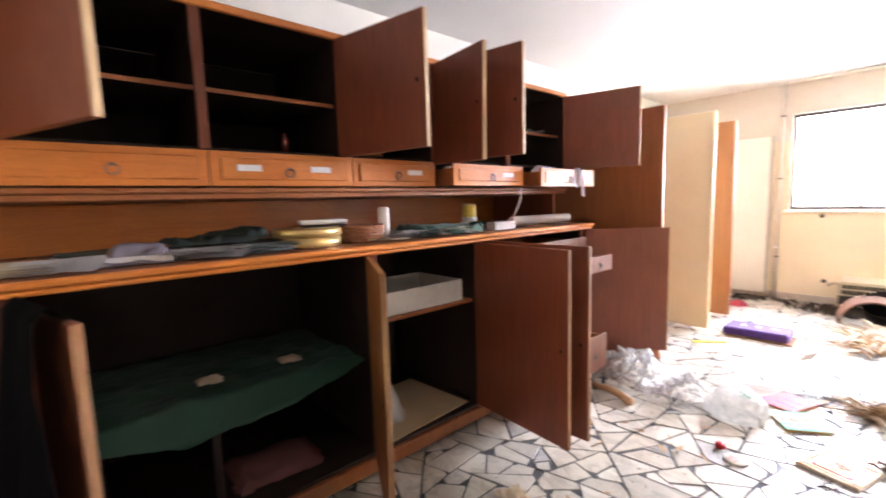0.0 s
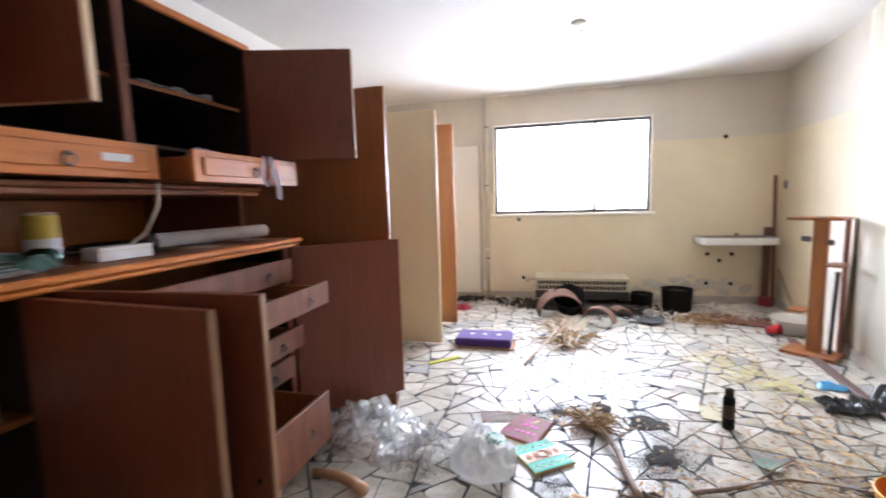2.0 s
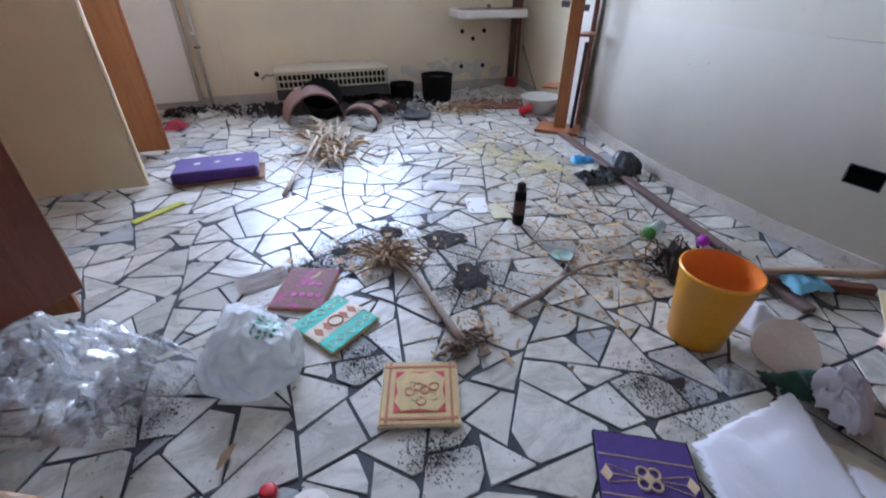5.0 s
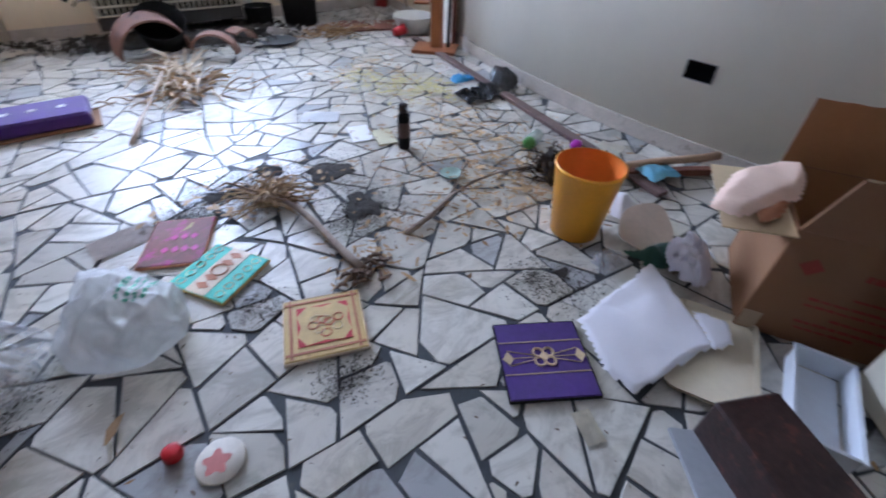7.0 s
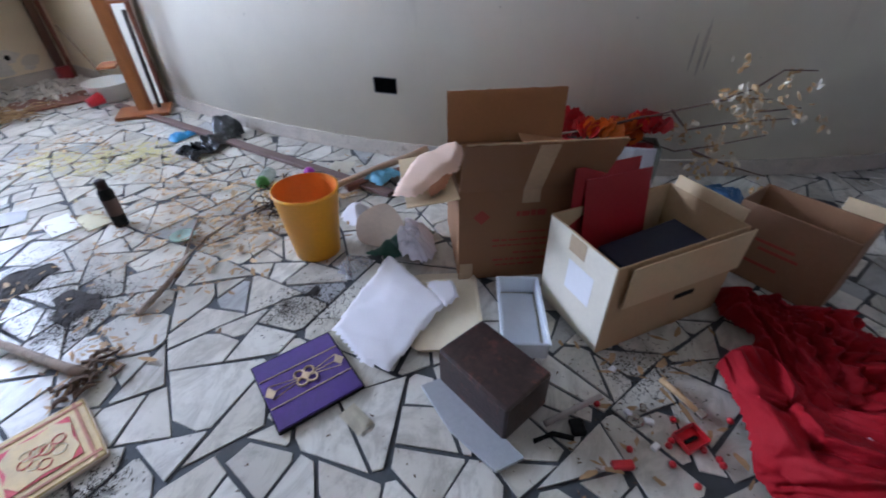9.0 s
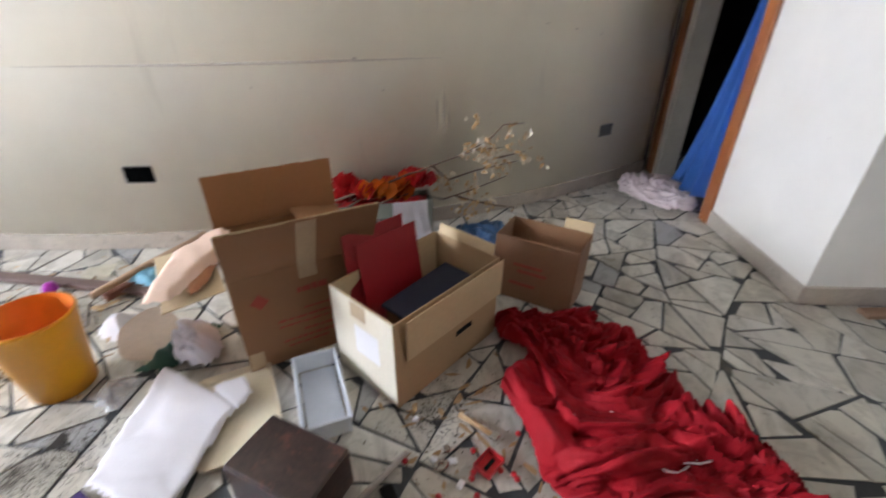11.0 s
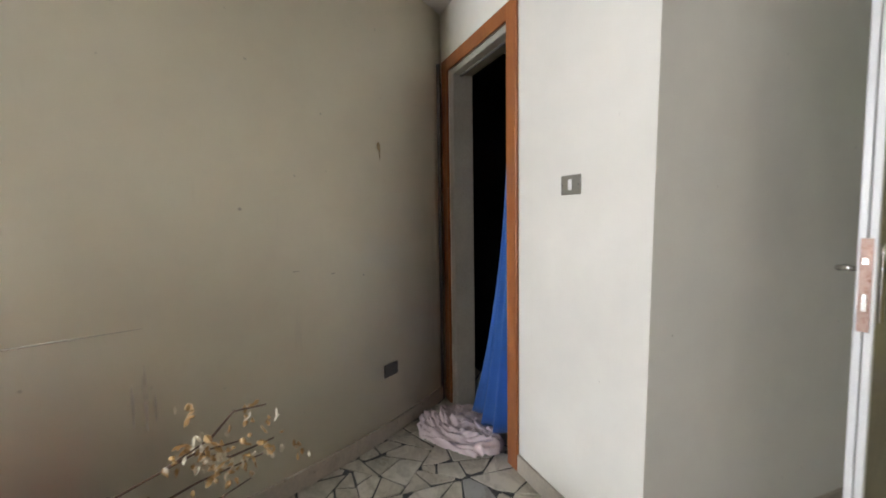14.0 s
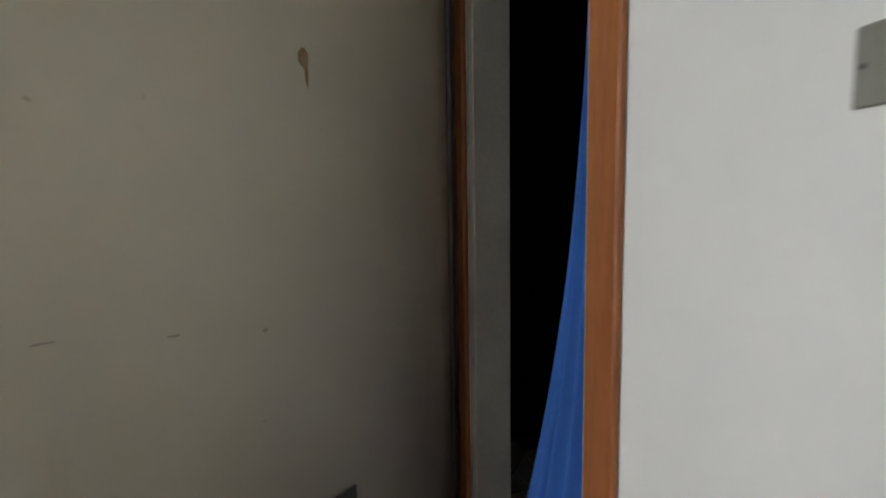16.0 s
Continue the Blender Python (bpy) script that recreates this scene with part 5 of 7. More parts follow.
M_SMEAR = mat("trodden_soil", (0.035, 0.028, 0.021), 0.9, var=0.5, scale=14, bump=0.5)
for k, (x, y, sx, sy) in enumerate(((0.02, 3.57, 0.13, 0.06), (0.27, 3.66, 0.07, 0.06), (0.46, 3.50, 0.08, 0.10), (0.49, 3.20, 0.08, 0.08), (0.86, 2.44, 0.06, 0.06))):
    blot = [(x + sx * math.cos(a) * (1 + 0.35 * math.sin(3 * a + k)), y + sy * math.sin(a) * (1 + 0.3 * math.cos(2 * a + k))) for a in np.linspace(0, 6.0, 14)]
    c, q = local(blot)
    ob = tagged(new("soil_smear", bpy.data.meshes.new("soil_smear")), "thin smear of trodden dark soil", "soil", kind="stuff")
    ob.matrix_world = pose(c[0], c[1], 0)
    bm = heap(q, 0.006, fold=40, seed=k + 2.0, step=0.006, edge=0.05, ragged=0.14, base=0.0015, flat=0.2)
    bm.to_mesh(ob.data)
    bm.free()
    ob.data.materials.append(M_SMEAR)
scatter("dry_leaf_bits", [(0.19, 3.45, 0.10, 0.08), (0.34, 2.86, 0.08, 0.05), (0.05, 3.5, 0.15, 0.1), (1.25, 3.0, 0.25, 0.2), (0.1, 4.75, 0.2, 0.2), (1.0, 1.35, 0.2, 0.15), (0.9, 3.6, 0.3, 0.4)], 420, (0.012, 0.034), M_LEAF, "curled brown leaf bits on the floor", "litter", 19, 0.3, 0.9, 1.8)

scatter("passage_litter", [(1.75, -2.3, 0.3, 0.3), (1.2, -2.2, 0.3, 0.3), (1.5, -1.9, 0.25, 0.15)], 900, (0.006, 0.03), M_LEAF, "dry leaves and dirt strewn in the passage", "litter", 23, 0.3, 0.7, 1.8)


def straw_tuft(spots, count, length, r, radius=0.0022, rise=0.1):
    bm = bmesh.new()
    for _ in range(count):
        cx, cy, sx, sy, aim = r.choice(spots)
        x, y = r.gauss(cx, sx), r.gauss(cy, sy)
        a = aim + r.gauss(0, 0.7)
        ln = r.uniform(*length)
        z0, z1 = r.uniform(0.004, 0.03), r.uniform(0.01, rise)
        bend = r.uniform(-0.3, 0.3)
        pts = [(x + ln * k * math.cos(a + bend * k), y + ln * k * math.sin(a + bend * k), z0 + (z1 - z0) * math.sin(k * 2.6)) for k in (0, 0.35, 0.7, 1.0)]
        add_tube(bm, [(px, py, max(0.004, pz)) for px, py, pz in pts], [radius, radius * 1.2, radius, radius * 0.5], 4)
    return bm


def branch(points, r0, r1, n=8):
    k = len(points) - 1
    return tube(points, [r0 + (r1 - r0) * i / k for i in range(k + 1)], n)


r = random.Random(21)
t = thing("uprooted_plant", pose(0.25, 3.15, 0), "uprooted dry plant with a bark stem and straw roots", "dead plant")
part("stem", branch([(-0.05, 0.24, 0.03), (-0.01, 0.12, 0.035), (0.015, 0.0, 0.03), (0.03, -0.12, 0.024), (0.05, -0.25, 0.02), (0.06, -0.30, 0.018)], 0.011, 0.017), M_BARK, t, smooth=True)
part("root_tuft", straw_tuft([(-0.07, 0.27, 0.03, 0.03, k) for k in (0.5, 1.5, 2.6, 3.6, 4.6, 5.6)], 110, (0.06, 0.17), r, 0.003, 0.09), M_STRAW, t, "tuft of dry straw-like roots")
part("dry_leaves", straw_tuft([(0.06, -0.30, 0.03, 0.03, 0.2), (0.10, -0.31, 0.03, 0.02, 2.4), (0.05, -0.33, 0.03, 0.02, 4.0)], 30, (0.02, 0.055), r, 0.006, 0.035), mat("dark_dead_leaf", (0.14, 0.085, 0.05), 0.8, var=0.4), t, "dark crumpled dead leaves")
t = thing("fallen_branch", pose(1.0, 3.05, 0), "thin crooked twig lying on the litter", "twig")
part("twig", branch([(-0.47, -0.105, 0.012), (-0.33, -0.06, 0.016), (-0.2, 0.01, 0.02), (-0.07, 0.035, 0.03), (0.08, 0.05, 0.024), (0.28, 0.03, 0.014)], 0.011, 0.004), M_BARK, t, smooth=True)
part("side_twig", branch([(-0.2, 0.01, 0.02), (-0.1, 0.08, 0.05), (0.02, 0.2, 0.03)], 0.006, 0.003), M_BARK, t, smooth=True)
t = thing("dried_palm", pose(0.05, 4.9, 0), "large dried plant with pale stalks and straw leaves", "dead plant")
part("stalk", branch([(-0.29, -0.68, 0.012), (-0.22, -0.45, 0.03), (-0.12, -0.18, 0.06), (-0.04, 0.1, 0.08)], 0.012, 0.009), mat("pale_stalk", (0.52, 0.40, 0.29), 0.6, var=0.3, scale=14), t, smooth=True)
part("straw_leaves", straw_tuft([(0.05, -0.05, 0.13, 0.12, 1.2), (0.02, 0.25, 0.08, 0.15, 1.7), (0.0, 0.42, 0.08, 0.10, 2.6), (0.1, -0.12, 0.14, 0.08, 4.7), (-0.05, -0.12, 0.13, 0.08, 3.6)], 80, (0.08, 0.24), r, 0.0035, 0.05), M_STRAW, t)
part("pale_leaves", straw_tuft([(0.04, 0.1, 0.06, 0.15, 1.5), (0.08, 0.3, 0.05, 0.12, 1.7), (0.03, -0.02, 0.08, 0.1, 4.2)], 34, (0.14, 0.34), r, 0.008, 0.12), mat("bleached_leaf", (0.66, 0.55, 0.40), 0.7, var=0.2), t, "bleached papery leaves")
part("dry_leaves", straw_tuft([(0.05, 0.1, 0.1, 0.15, 1.4), (0.08, -0.1, 0.12, 0.08, 4.4)], 40, (0.06, 0.16), r, 0.010, 0.06), M_LEAF, t)
t = thing("straw_bundle", pose(1.45, 5.55, 0), "loose straw lying by the wall", "straw")
part("straw", straw_tuft([(0.0, 0.0, 0.15, 0.08, 2.8), (-0.2, 0.1, 0.08, 0.05, 0.3)], 120, (0.08, 0.24), r, 0.003, 0.06), M_STRAW, t)
t = thing("brush_head", pose(1.33, 2.97, 0), "dark matted brush of dry roots", "brush")
part("bristles", straw_tuft([(0, 0, 0.06, 0.06, k) for k in (0.3, 1.3, 2.3, 3.6, 5.0)], 130, (0.04, 0.10), r, 0.0026, 0.12), mat("dark_bristle", (0.06, 0.036, 0.02), 0.9, var=0.4), t)
part("root_ball", heap([(-0.09, -0.06), (0.0, -0.1), (0.09, -0.05), (0.08, 0.07), (-0.02, 0.1), (-0.1, 0.04)], 0.13, fold=16, seed=4, step=0.008, edge=0.06, ragged=0.08), M_SOIL, t, "clod of dark earth")

# flowers in a crate by the curved wall, with dry twigs
t = thing("flower_crate", pose(2.06, 1.75, 0, 0, 0, -76), "grey crate holding red and orange cloth flowers", "crate")
M_CRATE = mat("grey_green_crate", (0.20, 0.21, 0.17), 0.6, var=0.15)
for nm, q in (("side", (-0.23, 0.23, -0.07, -0.062, 0.004, 0.245)), ("side", (-0.23, 0.23, 0.062, 0.07, 0.004, 0.245)), ("end", (-0.23, -0.222, -0.0615, 0.0615, 0.004, 0.245)), ("end", (0.222, 0.23, -0.0615, 0.0615, 0.004, 0.245)), ("base", (-0.2215, 0.2215, -0.0615, 0.0615, 0.004, 0.012))):
    part(nm, box(*q, 0.002), M_CRATE, t)
part("slot_bar", boxes([(-0.2, 0.2, -0.0725, -0.0703, z, z + 0.02) for z in (0.05, 0.1, 0.15)], 0.001), mat("dark_slot", (0.07, 0.07, 0.06), 0.7), t)
M_FR, M_FO = mat("red_cloth_petal", (0.50, 0.015, 0.02), 0.5, var=0.3), mat("orange_cloth_petal", (0.70, 0.17, 0.015), 0.5, var=0.3)


def petals(bm, c, size, rr):
    for k in range(14):
        a, up = k * 2.4 + rr.random(), rr.uniform(0.1, 1.2)
        d = Vector((math.cos(a) * math.cos(up), math.sin(a) * math.cos(up), math.sin(up)))
        s = d.orthogonal().normalized() * size * 0.5
        m0, m1 = c + d * size * 0.3, c + d * size
        v = [bm.verts.new(p) for p in (c, m0 + s, m1 + s * 0.5 + Vector((0, 0, size * 0.15)), m1 - s * 0.5, m0 - s)]
        bm.faces.new(v)


for i in range(15):
    bm = bmesh.new()
    petals(bm, Vector((-0.2 + 0.4 * i / 14, r.uniform(-0.05, 0.05), 0.25 + r.uniform(0.0, 0.07))), r.uniform(0.05, 0.075), r)
    part("flower", bm, M_FR if i < 5 or i > 12 or i % 4 == 0 else M_FO, t)
part("filling", heap([(-0.22, -0.06), (0.22, -0.06), (0.22, 0.06), (-0.22, 0.06)], 0.05, base=0.22, step=0.015, fold=20), M_FR, t, "bunched red cloth", True)
t = thing("dry_twigs", pose(2.05, 1.5, 0), "bare twigs with papery dried leaves", "dead plant")
M_TWIG, M_POD, M_POD_L = mat("brown_twig", (0.13, 0.075, 0.05), 0.8, var=0.3), mat("papery_dry_leaf", (0.56, 0.36, 0.16), 0.5, var=0.35, scale=20), mat("pale_papery_leaf", (0.80, 0.72, 0.56), 0.4, var=0.15, scale=20)
ends = []
for pts in ([(-0.08, 0.40, 0.24), (0.0, 0.22, 0.33), (0.06, 0.0, 0.40), (0.13, -0.2, 0.455), (0.15, -0.33, 0.46)], [(0.1, -0.12, 0.435), (0.125, -0.25, 0.50), (0.13, -0.32, 0.575), (0.12, -0.42, 0.585)], [(-0.06, 0.34, 0.22), (0.02, 0.12, 0.27), (0.07, -0.04, 0.22), (0.12, -0.18, 0.25), (0.17, -0.36, 0.31)],
            [(0.09, -0.1, 0.23), (0.13, -0.26, 0.17), (0.15, -0.42, 0.14)], [(0.06, 0.02, 0.40), (0.10, -0.06, 0.31), (0.16, -0.2, 0.34), (0.2, -0.42, 0.38)], [(-0.1, 0.3, 0.21), (-0.16, 0.12, 0.1), (-0.12, -0.12, 0.03)], [(-0.12, 0.5, 0.27), (-0.04, 0.3, 0.31), (0.02, 0.12, 0.37), (0.02, 0.02, 0.39)], [(0.13, -0.2, 0.455), (0.17, -0.3, 0.40), (0.19, -0.44, 0.43)]):
    part("twig", branch(pts, 0.006, 0.0025, 6), M_TWIG, t, smooth=True)
    ends += [p for p in pts if p[1] < -0.05]
bunches = [Vector(r.choice(ends)) + Vector((r.gauss(0, 0.03), r.gauss(0, 0.06), r.gauss(-0.03, 0.04))) for _ in range(34)]
for k in range(230):
    p = r.choice(bunches) + Vector((r.gauss(0, 0.014), r.gauss(0, 0.02), r.gauss(0, 0.024)))
    p.z = max(0.015, p.z)
    p.x = min(p.x, curve_x(1.5 + p.y) - 2.05 - 0.03)
    ln, wd = r.uniform(0.009, 0.022), r.uniform(0.005, 0.012)
    m = Matrix.Translation(p) @ Euler((r.uniform(0, 6), r.gauss(1.0, 0.8), r.uniform(0, 6))).to_matrix().to_4x4()
    bm = bmesh.new()
    mid = [bm.verts.new(m @ Vector((ln * u, 0, wd * c))) for u, c in ((-1, 0.3), (-0.3, -0.5), (0.4, -0.4), (1, 0.6))]
    for s in (-1, 1):
        rim = [bm.verts.new(m @ Vector((ln * u, s * wd * v, wd * r.uniform(0.2, 1.0)))) for u, v in ((-0.4, 1.0), (0.35, 0.8))]
        for face in ((mid[0], mid[1], rim[0]), (mid[1], mid[2], rim[1], rim[0]), (mid[2], mid[3], rim[1])):
            bm.faces.new(face)
    part("dry_leaf", bm, M_POD if k % 3 else M_POD_L, t)
cloth("blue_bag", [(2.02, 1.16), (2.05, 1.38), (2.22, 1.42), (2.28, 1.22), (2.2, 1.1)], 0.10, mat("dark_blue_film", (0.025, 0.09, 0.20), 0.3), "crumpled dark blue plastic bag by the wall", "plastic bag", fold=12, edge=0.06, part_name="film", smooth=False)
cloth("pink_bag", [(1.98, 1.42), (2.0, 1.55), (2.08, 1.55), (2.1, 1.44)], 0.07, mat("pink_film", (0.42, 0.04, 0.10), 0.4), "small crumpled pink bag", "plastic bag", fold=12, edge=0.04, part_name="film")
cloth("grey_rag", [(1.86, 1.36), (1.88, 1.52), (2.0, 1.54), (2.04, 1.4)], 0.09, mat("grey_green_rag", (0.10, 0.13, 0.12), 0.7), "dull grey-green rag by the crate", "rag", fold=10, edge=0.05)

# ---- plank, stick and clutter round the bin ----
t = thing("long_plank", pose(1.72, 3.88, 0, 0, 0, 83.5), "long narrow brown plank on the floor", "plank")
part("board", box(-1.28, 1.28, -0.028, 0.028, 0.004, 0.026, 0.002), wood("weathered_brown_wood", (0.10, 0.055, 0.045), (0.19, 0.12, 0.10), (0.7, 9, 9), rough=0.6), t)
t = thing("wooden_stick", pose(1.70, 2.74, 0, 0, 0, -28), "thick pale wooden stick resting on rubbish", "stick")
part("stick", branch([(-0.24, 0, 0.05), (0.0, 0.008, 0.07), (0.2, 0.0, 0.085), (0.28, 0.01, 0.09)], 0.016, 0.02), mat("pale_wood_stick", (0.48, 0.32, 0.20), 0.6, var=0.25, stretch=(1, 4, 4)), t, smooth=True)
part("support", box(-0.20, 0.26, -0.02, 0.02, 0.004, 0.035, 0.003), M_RUST, t)
M_SALMON = mat("salmon_towel", (0.86, 0.62, 0.48), 0.9, var=0.1, fine=160, bump=0.5)
cloth("pink_towel", [(1.47, 2.20), (1.39, 2.275), (1.25, 2.295), (1.12, 2.265), (1.035, 2.235), (1.05, 2.165), (1.15, 2.135), (1.28, 2.125), (1.38, 2.155)], 0.045, M_SALMON, "folded pale salmon towel lying on a carton flap", "towel", z=0.366, fold=3.2, seed=8.0, edge=0.03, sharp=1.0, flat=0.7, step=0.008, ragged=0.006, fine=0.06)
towel = bpy.data.objects["pink_towel"]
part("brown_backing", heap([(-0.17, -0.085), (-0.10, -0.02), (0.04, -0.03), (0.08, -0.065), (0.0, -0.075), (-0.09, -0.095)], 0.010, fold=14, seed=3, step=0.006, edge=0.015, ragged=0.004, base=0.004, flat=0.8, way=(0.3, 1.4)), mat("brown_towel_back", (0.40, 0.16, 0.07), 0.9), towel, "rust brown edge of the folded towel", True)
t = thing("beige_disc", pose(1.29, 2.485, 0.03, 16, -14, 20), "round-cornered beige cardboard lid leaning on cloth", "lid")
part("lid_board", prism([(0.12 * math.cos(a) * (1 + 0.12 * math.cos(3 * a)), 0.10 * math.sin(a)) for a in np.linspace(0, 6.283, 25)[:-1]], 0.0, 0.006, 0.001), mat("beige_card", (0.60, 0.49, 0.39), 0.7), t)
part("rim", lathe([(0.09, -0.03), (0.092, -0.03), (0.092, -0.001), (0.09, -0.001)], 24), bpy.data.materials["beige_card"], t)
cloth("white_shirt", [(1.14, 2.21), (1.16, 2.31), (1.24, 2.37), (1.33, 2.34), (1.33, 2.25), (1.24, 2.19)], 0.10, mat("lilac_white_cloth", (0.76, 0.74, 0.80), 0.8, var=0.06), "crumpled white cloth in the rubbish heap", "cloth", shape=crumpled, seed=5.5, edge=0.05, ridge=0.055, along=12, across=22, turn=2.6)
cloth("white_scrap", [(1.27, 2.58), (1.30, 2.72), (1.42, 2.72), (1.45, 2.60)], 0.09, M_WCLOTH, "small crumpled white cloth", "cloth", fold=9, edge=0.05)
cloth("green_cloth", [(1.14, 2.47), (1.24, 2.42), (1.38, 2.40), (1.40, 2.28), (1.25, 2.25), (1.14, 2.36)], 0.07, M_GREEN, "dark green cloth on the floor", "cloth", fold=8, edge=0.04, step=0.010)
cloth("cup_film", [(0.97, 2.40), (1.0, 2.50), (1.10, 2.50), (1.12, 2.40)], 0.07, M_FILM, "crumpled clear plastic cup wrapping", "plastic wrap", fold=14, edge=0.03, part_name="film", smooth=False)
cloth("black_bag", [(1.42, 3.80), (1.46, 3.98), (1.70, 3.96), (1.80, 4.08), (1.89, 4.0), (1.86, 3.84), (1.65, 3.80)], 0.045, mat("black_bag_film", (0.012, 0.013, 0.016), 0.25), "crumpled black rubbish bag by the plank", "plastic bag", shape=crumpled, seed=6.0, step=0.008, edge=0.05, ridge=0.055, along=7, across=14, turn=2.4, part_name="film")
cloth("blue_wrapper", [(1.56, 4.13), (1.58, 4.24), (1.70, 4.26), (1.74, 4.14)], 0.05, mat("bright_blue_film", (0.03, 0.26, 0.52), 0.35), "bright blue crumpled wrapper", "wrapper", fold=14, edge=0.03, part_name="film")
cloth("teal_wrapper", [(1.58, 2.66), (1.60, 2.80), (1.76, 2.76), (1.74, 2.64)], 0.04, mat("pale_blue_film", (0.16, 0.42, 0.55), 0.4), "pale blue wrapper behind the bin", "wrapper", fold=14, edge=0.03, part_name="film", base=0.04)
paper("white_square", 1.73, 3.02, 0.13, 0.12, 20, mat("cream_square", (0.68, 0.64, 0.52), 0.7), "square of cream card by the plank", 0.003, category="card")
t = thing("green_jar", pose(1.43, 3.25, 0, 0, 0, 25), "lying glass jar with a green lid", "jar")
part("glass_body", lathe([(0.03, -0.05), (0.034, -0.045), (0.034, 0.04), (0.026, 0.05)], 20, Matrix.Translation((0, 0, 0.036)) @ Matrix.Rotation(radians(90), 4, "Y")), film("jar_glass", (0.6, 0.7, 0.6), 0.6), t, smooth=True)
part("lid", lathe([(0.029, 0.0505), (0.031, 0.052), (0.031, 0.07), (0.0, 0.072)], 20, Matrix.Translation((0, 0, 0.036)) @ Matrix.Rotation(radians(-90), 4, "Y")), mat("leaf_green_plastic", (0.10, 0.32, 0.06), 0.4), t, smooth=True)
t = thing("magenta_ball", pose(1.57, 3.10, 0), "small magenta plastic ball", "ball")
part("ball", lathe([(0.0, 0.003), (0.018, 0.008), (0.028, 0.022), (0.028, 0.034), (0.018, 0.05), (0.0, 0.056)], 18), mat("magenta_plastic", (0.45, 0.02, 0.40), 0.35), t, smooth=True)
t = thing("glass_saucer", pose(0.905, 3.21, 0, 0, 0, 10), "pale green glass saucer on the floor", "saucer")
part("saucer", lathe([(0.0, 0.004), (0.03, 0.004), (0.042, 0.010), (0.05, 0.02), (0.047, 0.02), (0.035, 0.010), (0.0, 0.008)], 24), film("pale_green_glass", (0.55, 0.78, 0.68), 0.75), t, smooth=True)
t = thing("open_booklet", pose(0.79, 3.77, 0, 0, 0, -12), "open booklet with one white and one yellowed page", "booklet")
part("page", box(-0.11, 0.0, -0.08, 0.10, 0.003, 0.007, 0.001), M_WHITE, t)
part("page", box(0.002, 0.10, -0.15, 0.02, 0.003, 0.009, 0.001), mat("yellowed_page", (0.55, 0.51, 0.33), 0.7), t)
paper("loose_sheet", 0.64, 4.08, 0.2, 0.14, -30, M_WHITE, "loose white sheet lying flat")

# ---- small things near the walker ----
t = thing("round_lid", pose(-0.215, 2.46, 0), "round paper lid printed with a red flower", "lid")
part("disc", lathe([(0.0, 0.003), (0.05, 0.003), (0.053, 0.008), (0.05, 0.011), (0.0, 0.008)], 28), mat("pale_lid", (0.68, 0.62, 0.52), 0.6), t, smooth=True)
part("flower_print", prism([(0.026 * math.cos(a) * (1 + 0.25 * math.cos(5 * a)) - 0.008, 0.026 * math.sin(a) * (1 + 0.25 * math.cos(5 * a))) for a in np.linspace(0, 6.283, 26)[:-1]], 0.0095, 0.0105), mat("rose_print", (0.58, 0.20, 0.17), 0.6), t)
# a red cap lying by itself, filed among the balls
t = thing("red_ball", pose(-0.30, 2.53, 0), "small red plastic cap on the floor", "ball")
part("cap", lathe([(0.021, 0.003), (0.022, 0.005), (0.020, 0.024), (0.014, 0.027), (0.0, 0.027)], 18), mat("red_plastic", (0.52, 0.015, 0.02), 0.3), t, smooth=True)
paper("paper_tag", 0.535, 2.075, 0.05, 0.085, -18, mat("cream_tag", (0.66, 0.60, 0.46), 0.7), "small cream paper tag", 0.002, category="tag")
t = thing("pale_rod", pose(0.80, 1.575, 0, 0, 0, -38), "short pale wooden rod on the floor", "rod")
part("rod", branch([(-0.09, 0, 0.012), (0.0, 0.0, 0.013), (0.09, 0, 0.012)], 0.009, 0.008), mat("grey_wood", (0.42, 0.37, 0.33), 0.7), t, smooth=True)
t = thing("black_clip", pose(0.755, 1.555, 0, 0, 0, 30), "small black plastic block", "block")
part("block", box(-0.022, 0.022, -0.018, 0.018, 0.003, 0.02, 0.004), M_BLACK, t)
t = thing("black_strap", pose(0.70, 1.60, 0, 0, 0, -60), "short black plastic strap", "strap")
part("strap", tube([(-0.05, 0, 0.006), (0, 0.015, 0.008), (0.05, 0.0, 0.006)], 0.007), M_BLACK, t, smooth=True)
t = thing("red_matchbox", pose(0.845, 1.30, 0, 0, 0, -40), "open red plastic box with a key inside", "box")
for nm, q in (("base", (-0.032, 0.032, -0.024, 0.024, 0.003, 0.006)), ("side", (-0.034, 0.034, -0.027, -0.0242, 0.003, 0.022)), ("side", (-0.034, 0.034, 0.0242, 0.027, 0.003, 0.022)), ("end", (-0.035, -0.0322, -0.024, 0.024, 0.003, 0.022)), ("end", (0.0322, 0.035, -0.024, 0.024, 0.003, 0.022))):
    part(nm, box(*q, 0.0008), bpy.data.materials["red_plastic"], t)
part("key", box(-0.02, 0.02, -0.006, 0.004, 0.0062, 0.010, 0.001), M_BLACK, t)
t = thing("red_block", pose(0.705, 1.44, 0, 0, 0, -62), "small red plastic block", "block")
part("block", box(-0.026, 0.026, -0.011, 0.011, 0.003, 0.018, 0.003), bpy.data.materials["red_plastic"], t)
t = thing("small_brush", pose(0.965, 1.33, 0, 0, 0, 55), "little brush with a wooden handle", "brush")
part("handle", branch([(-0.05, 0, 0.010), (0.0, 0, 0.012), (0.06, 0, 0.010)], 0.007, 0.009), M_EDGE, t, smooth=True)
part("ferrule", box(-0.075, -0.051, -0.012, 0.012, 0.003, 0.016, 0.002), M_CHROME, t)
r2 = random.Random(4)
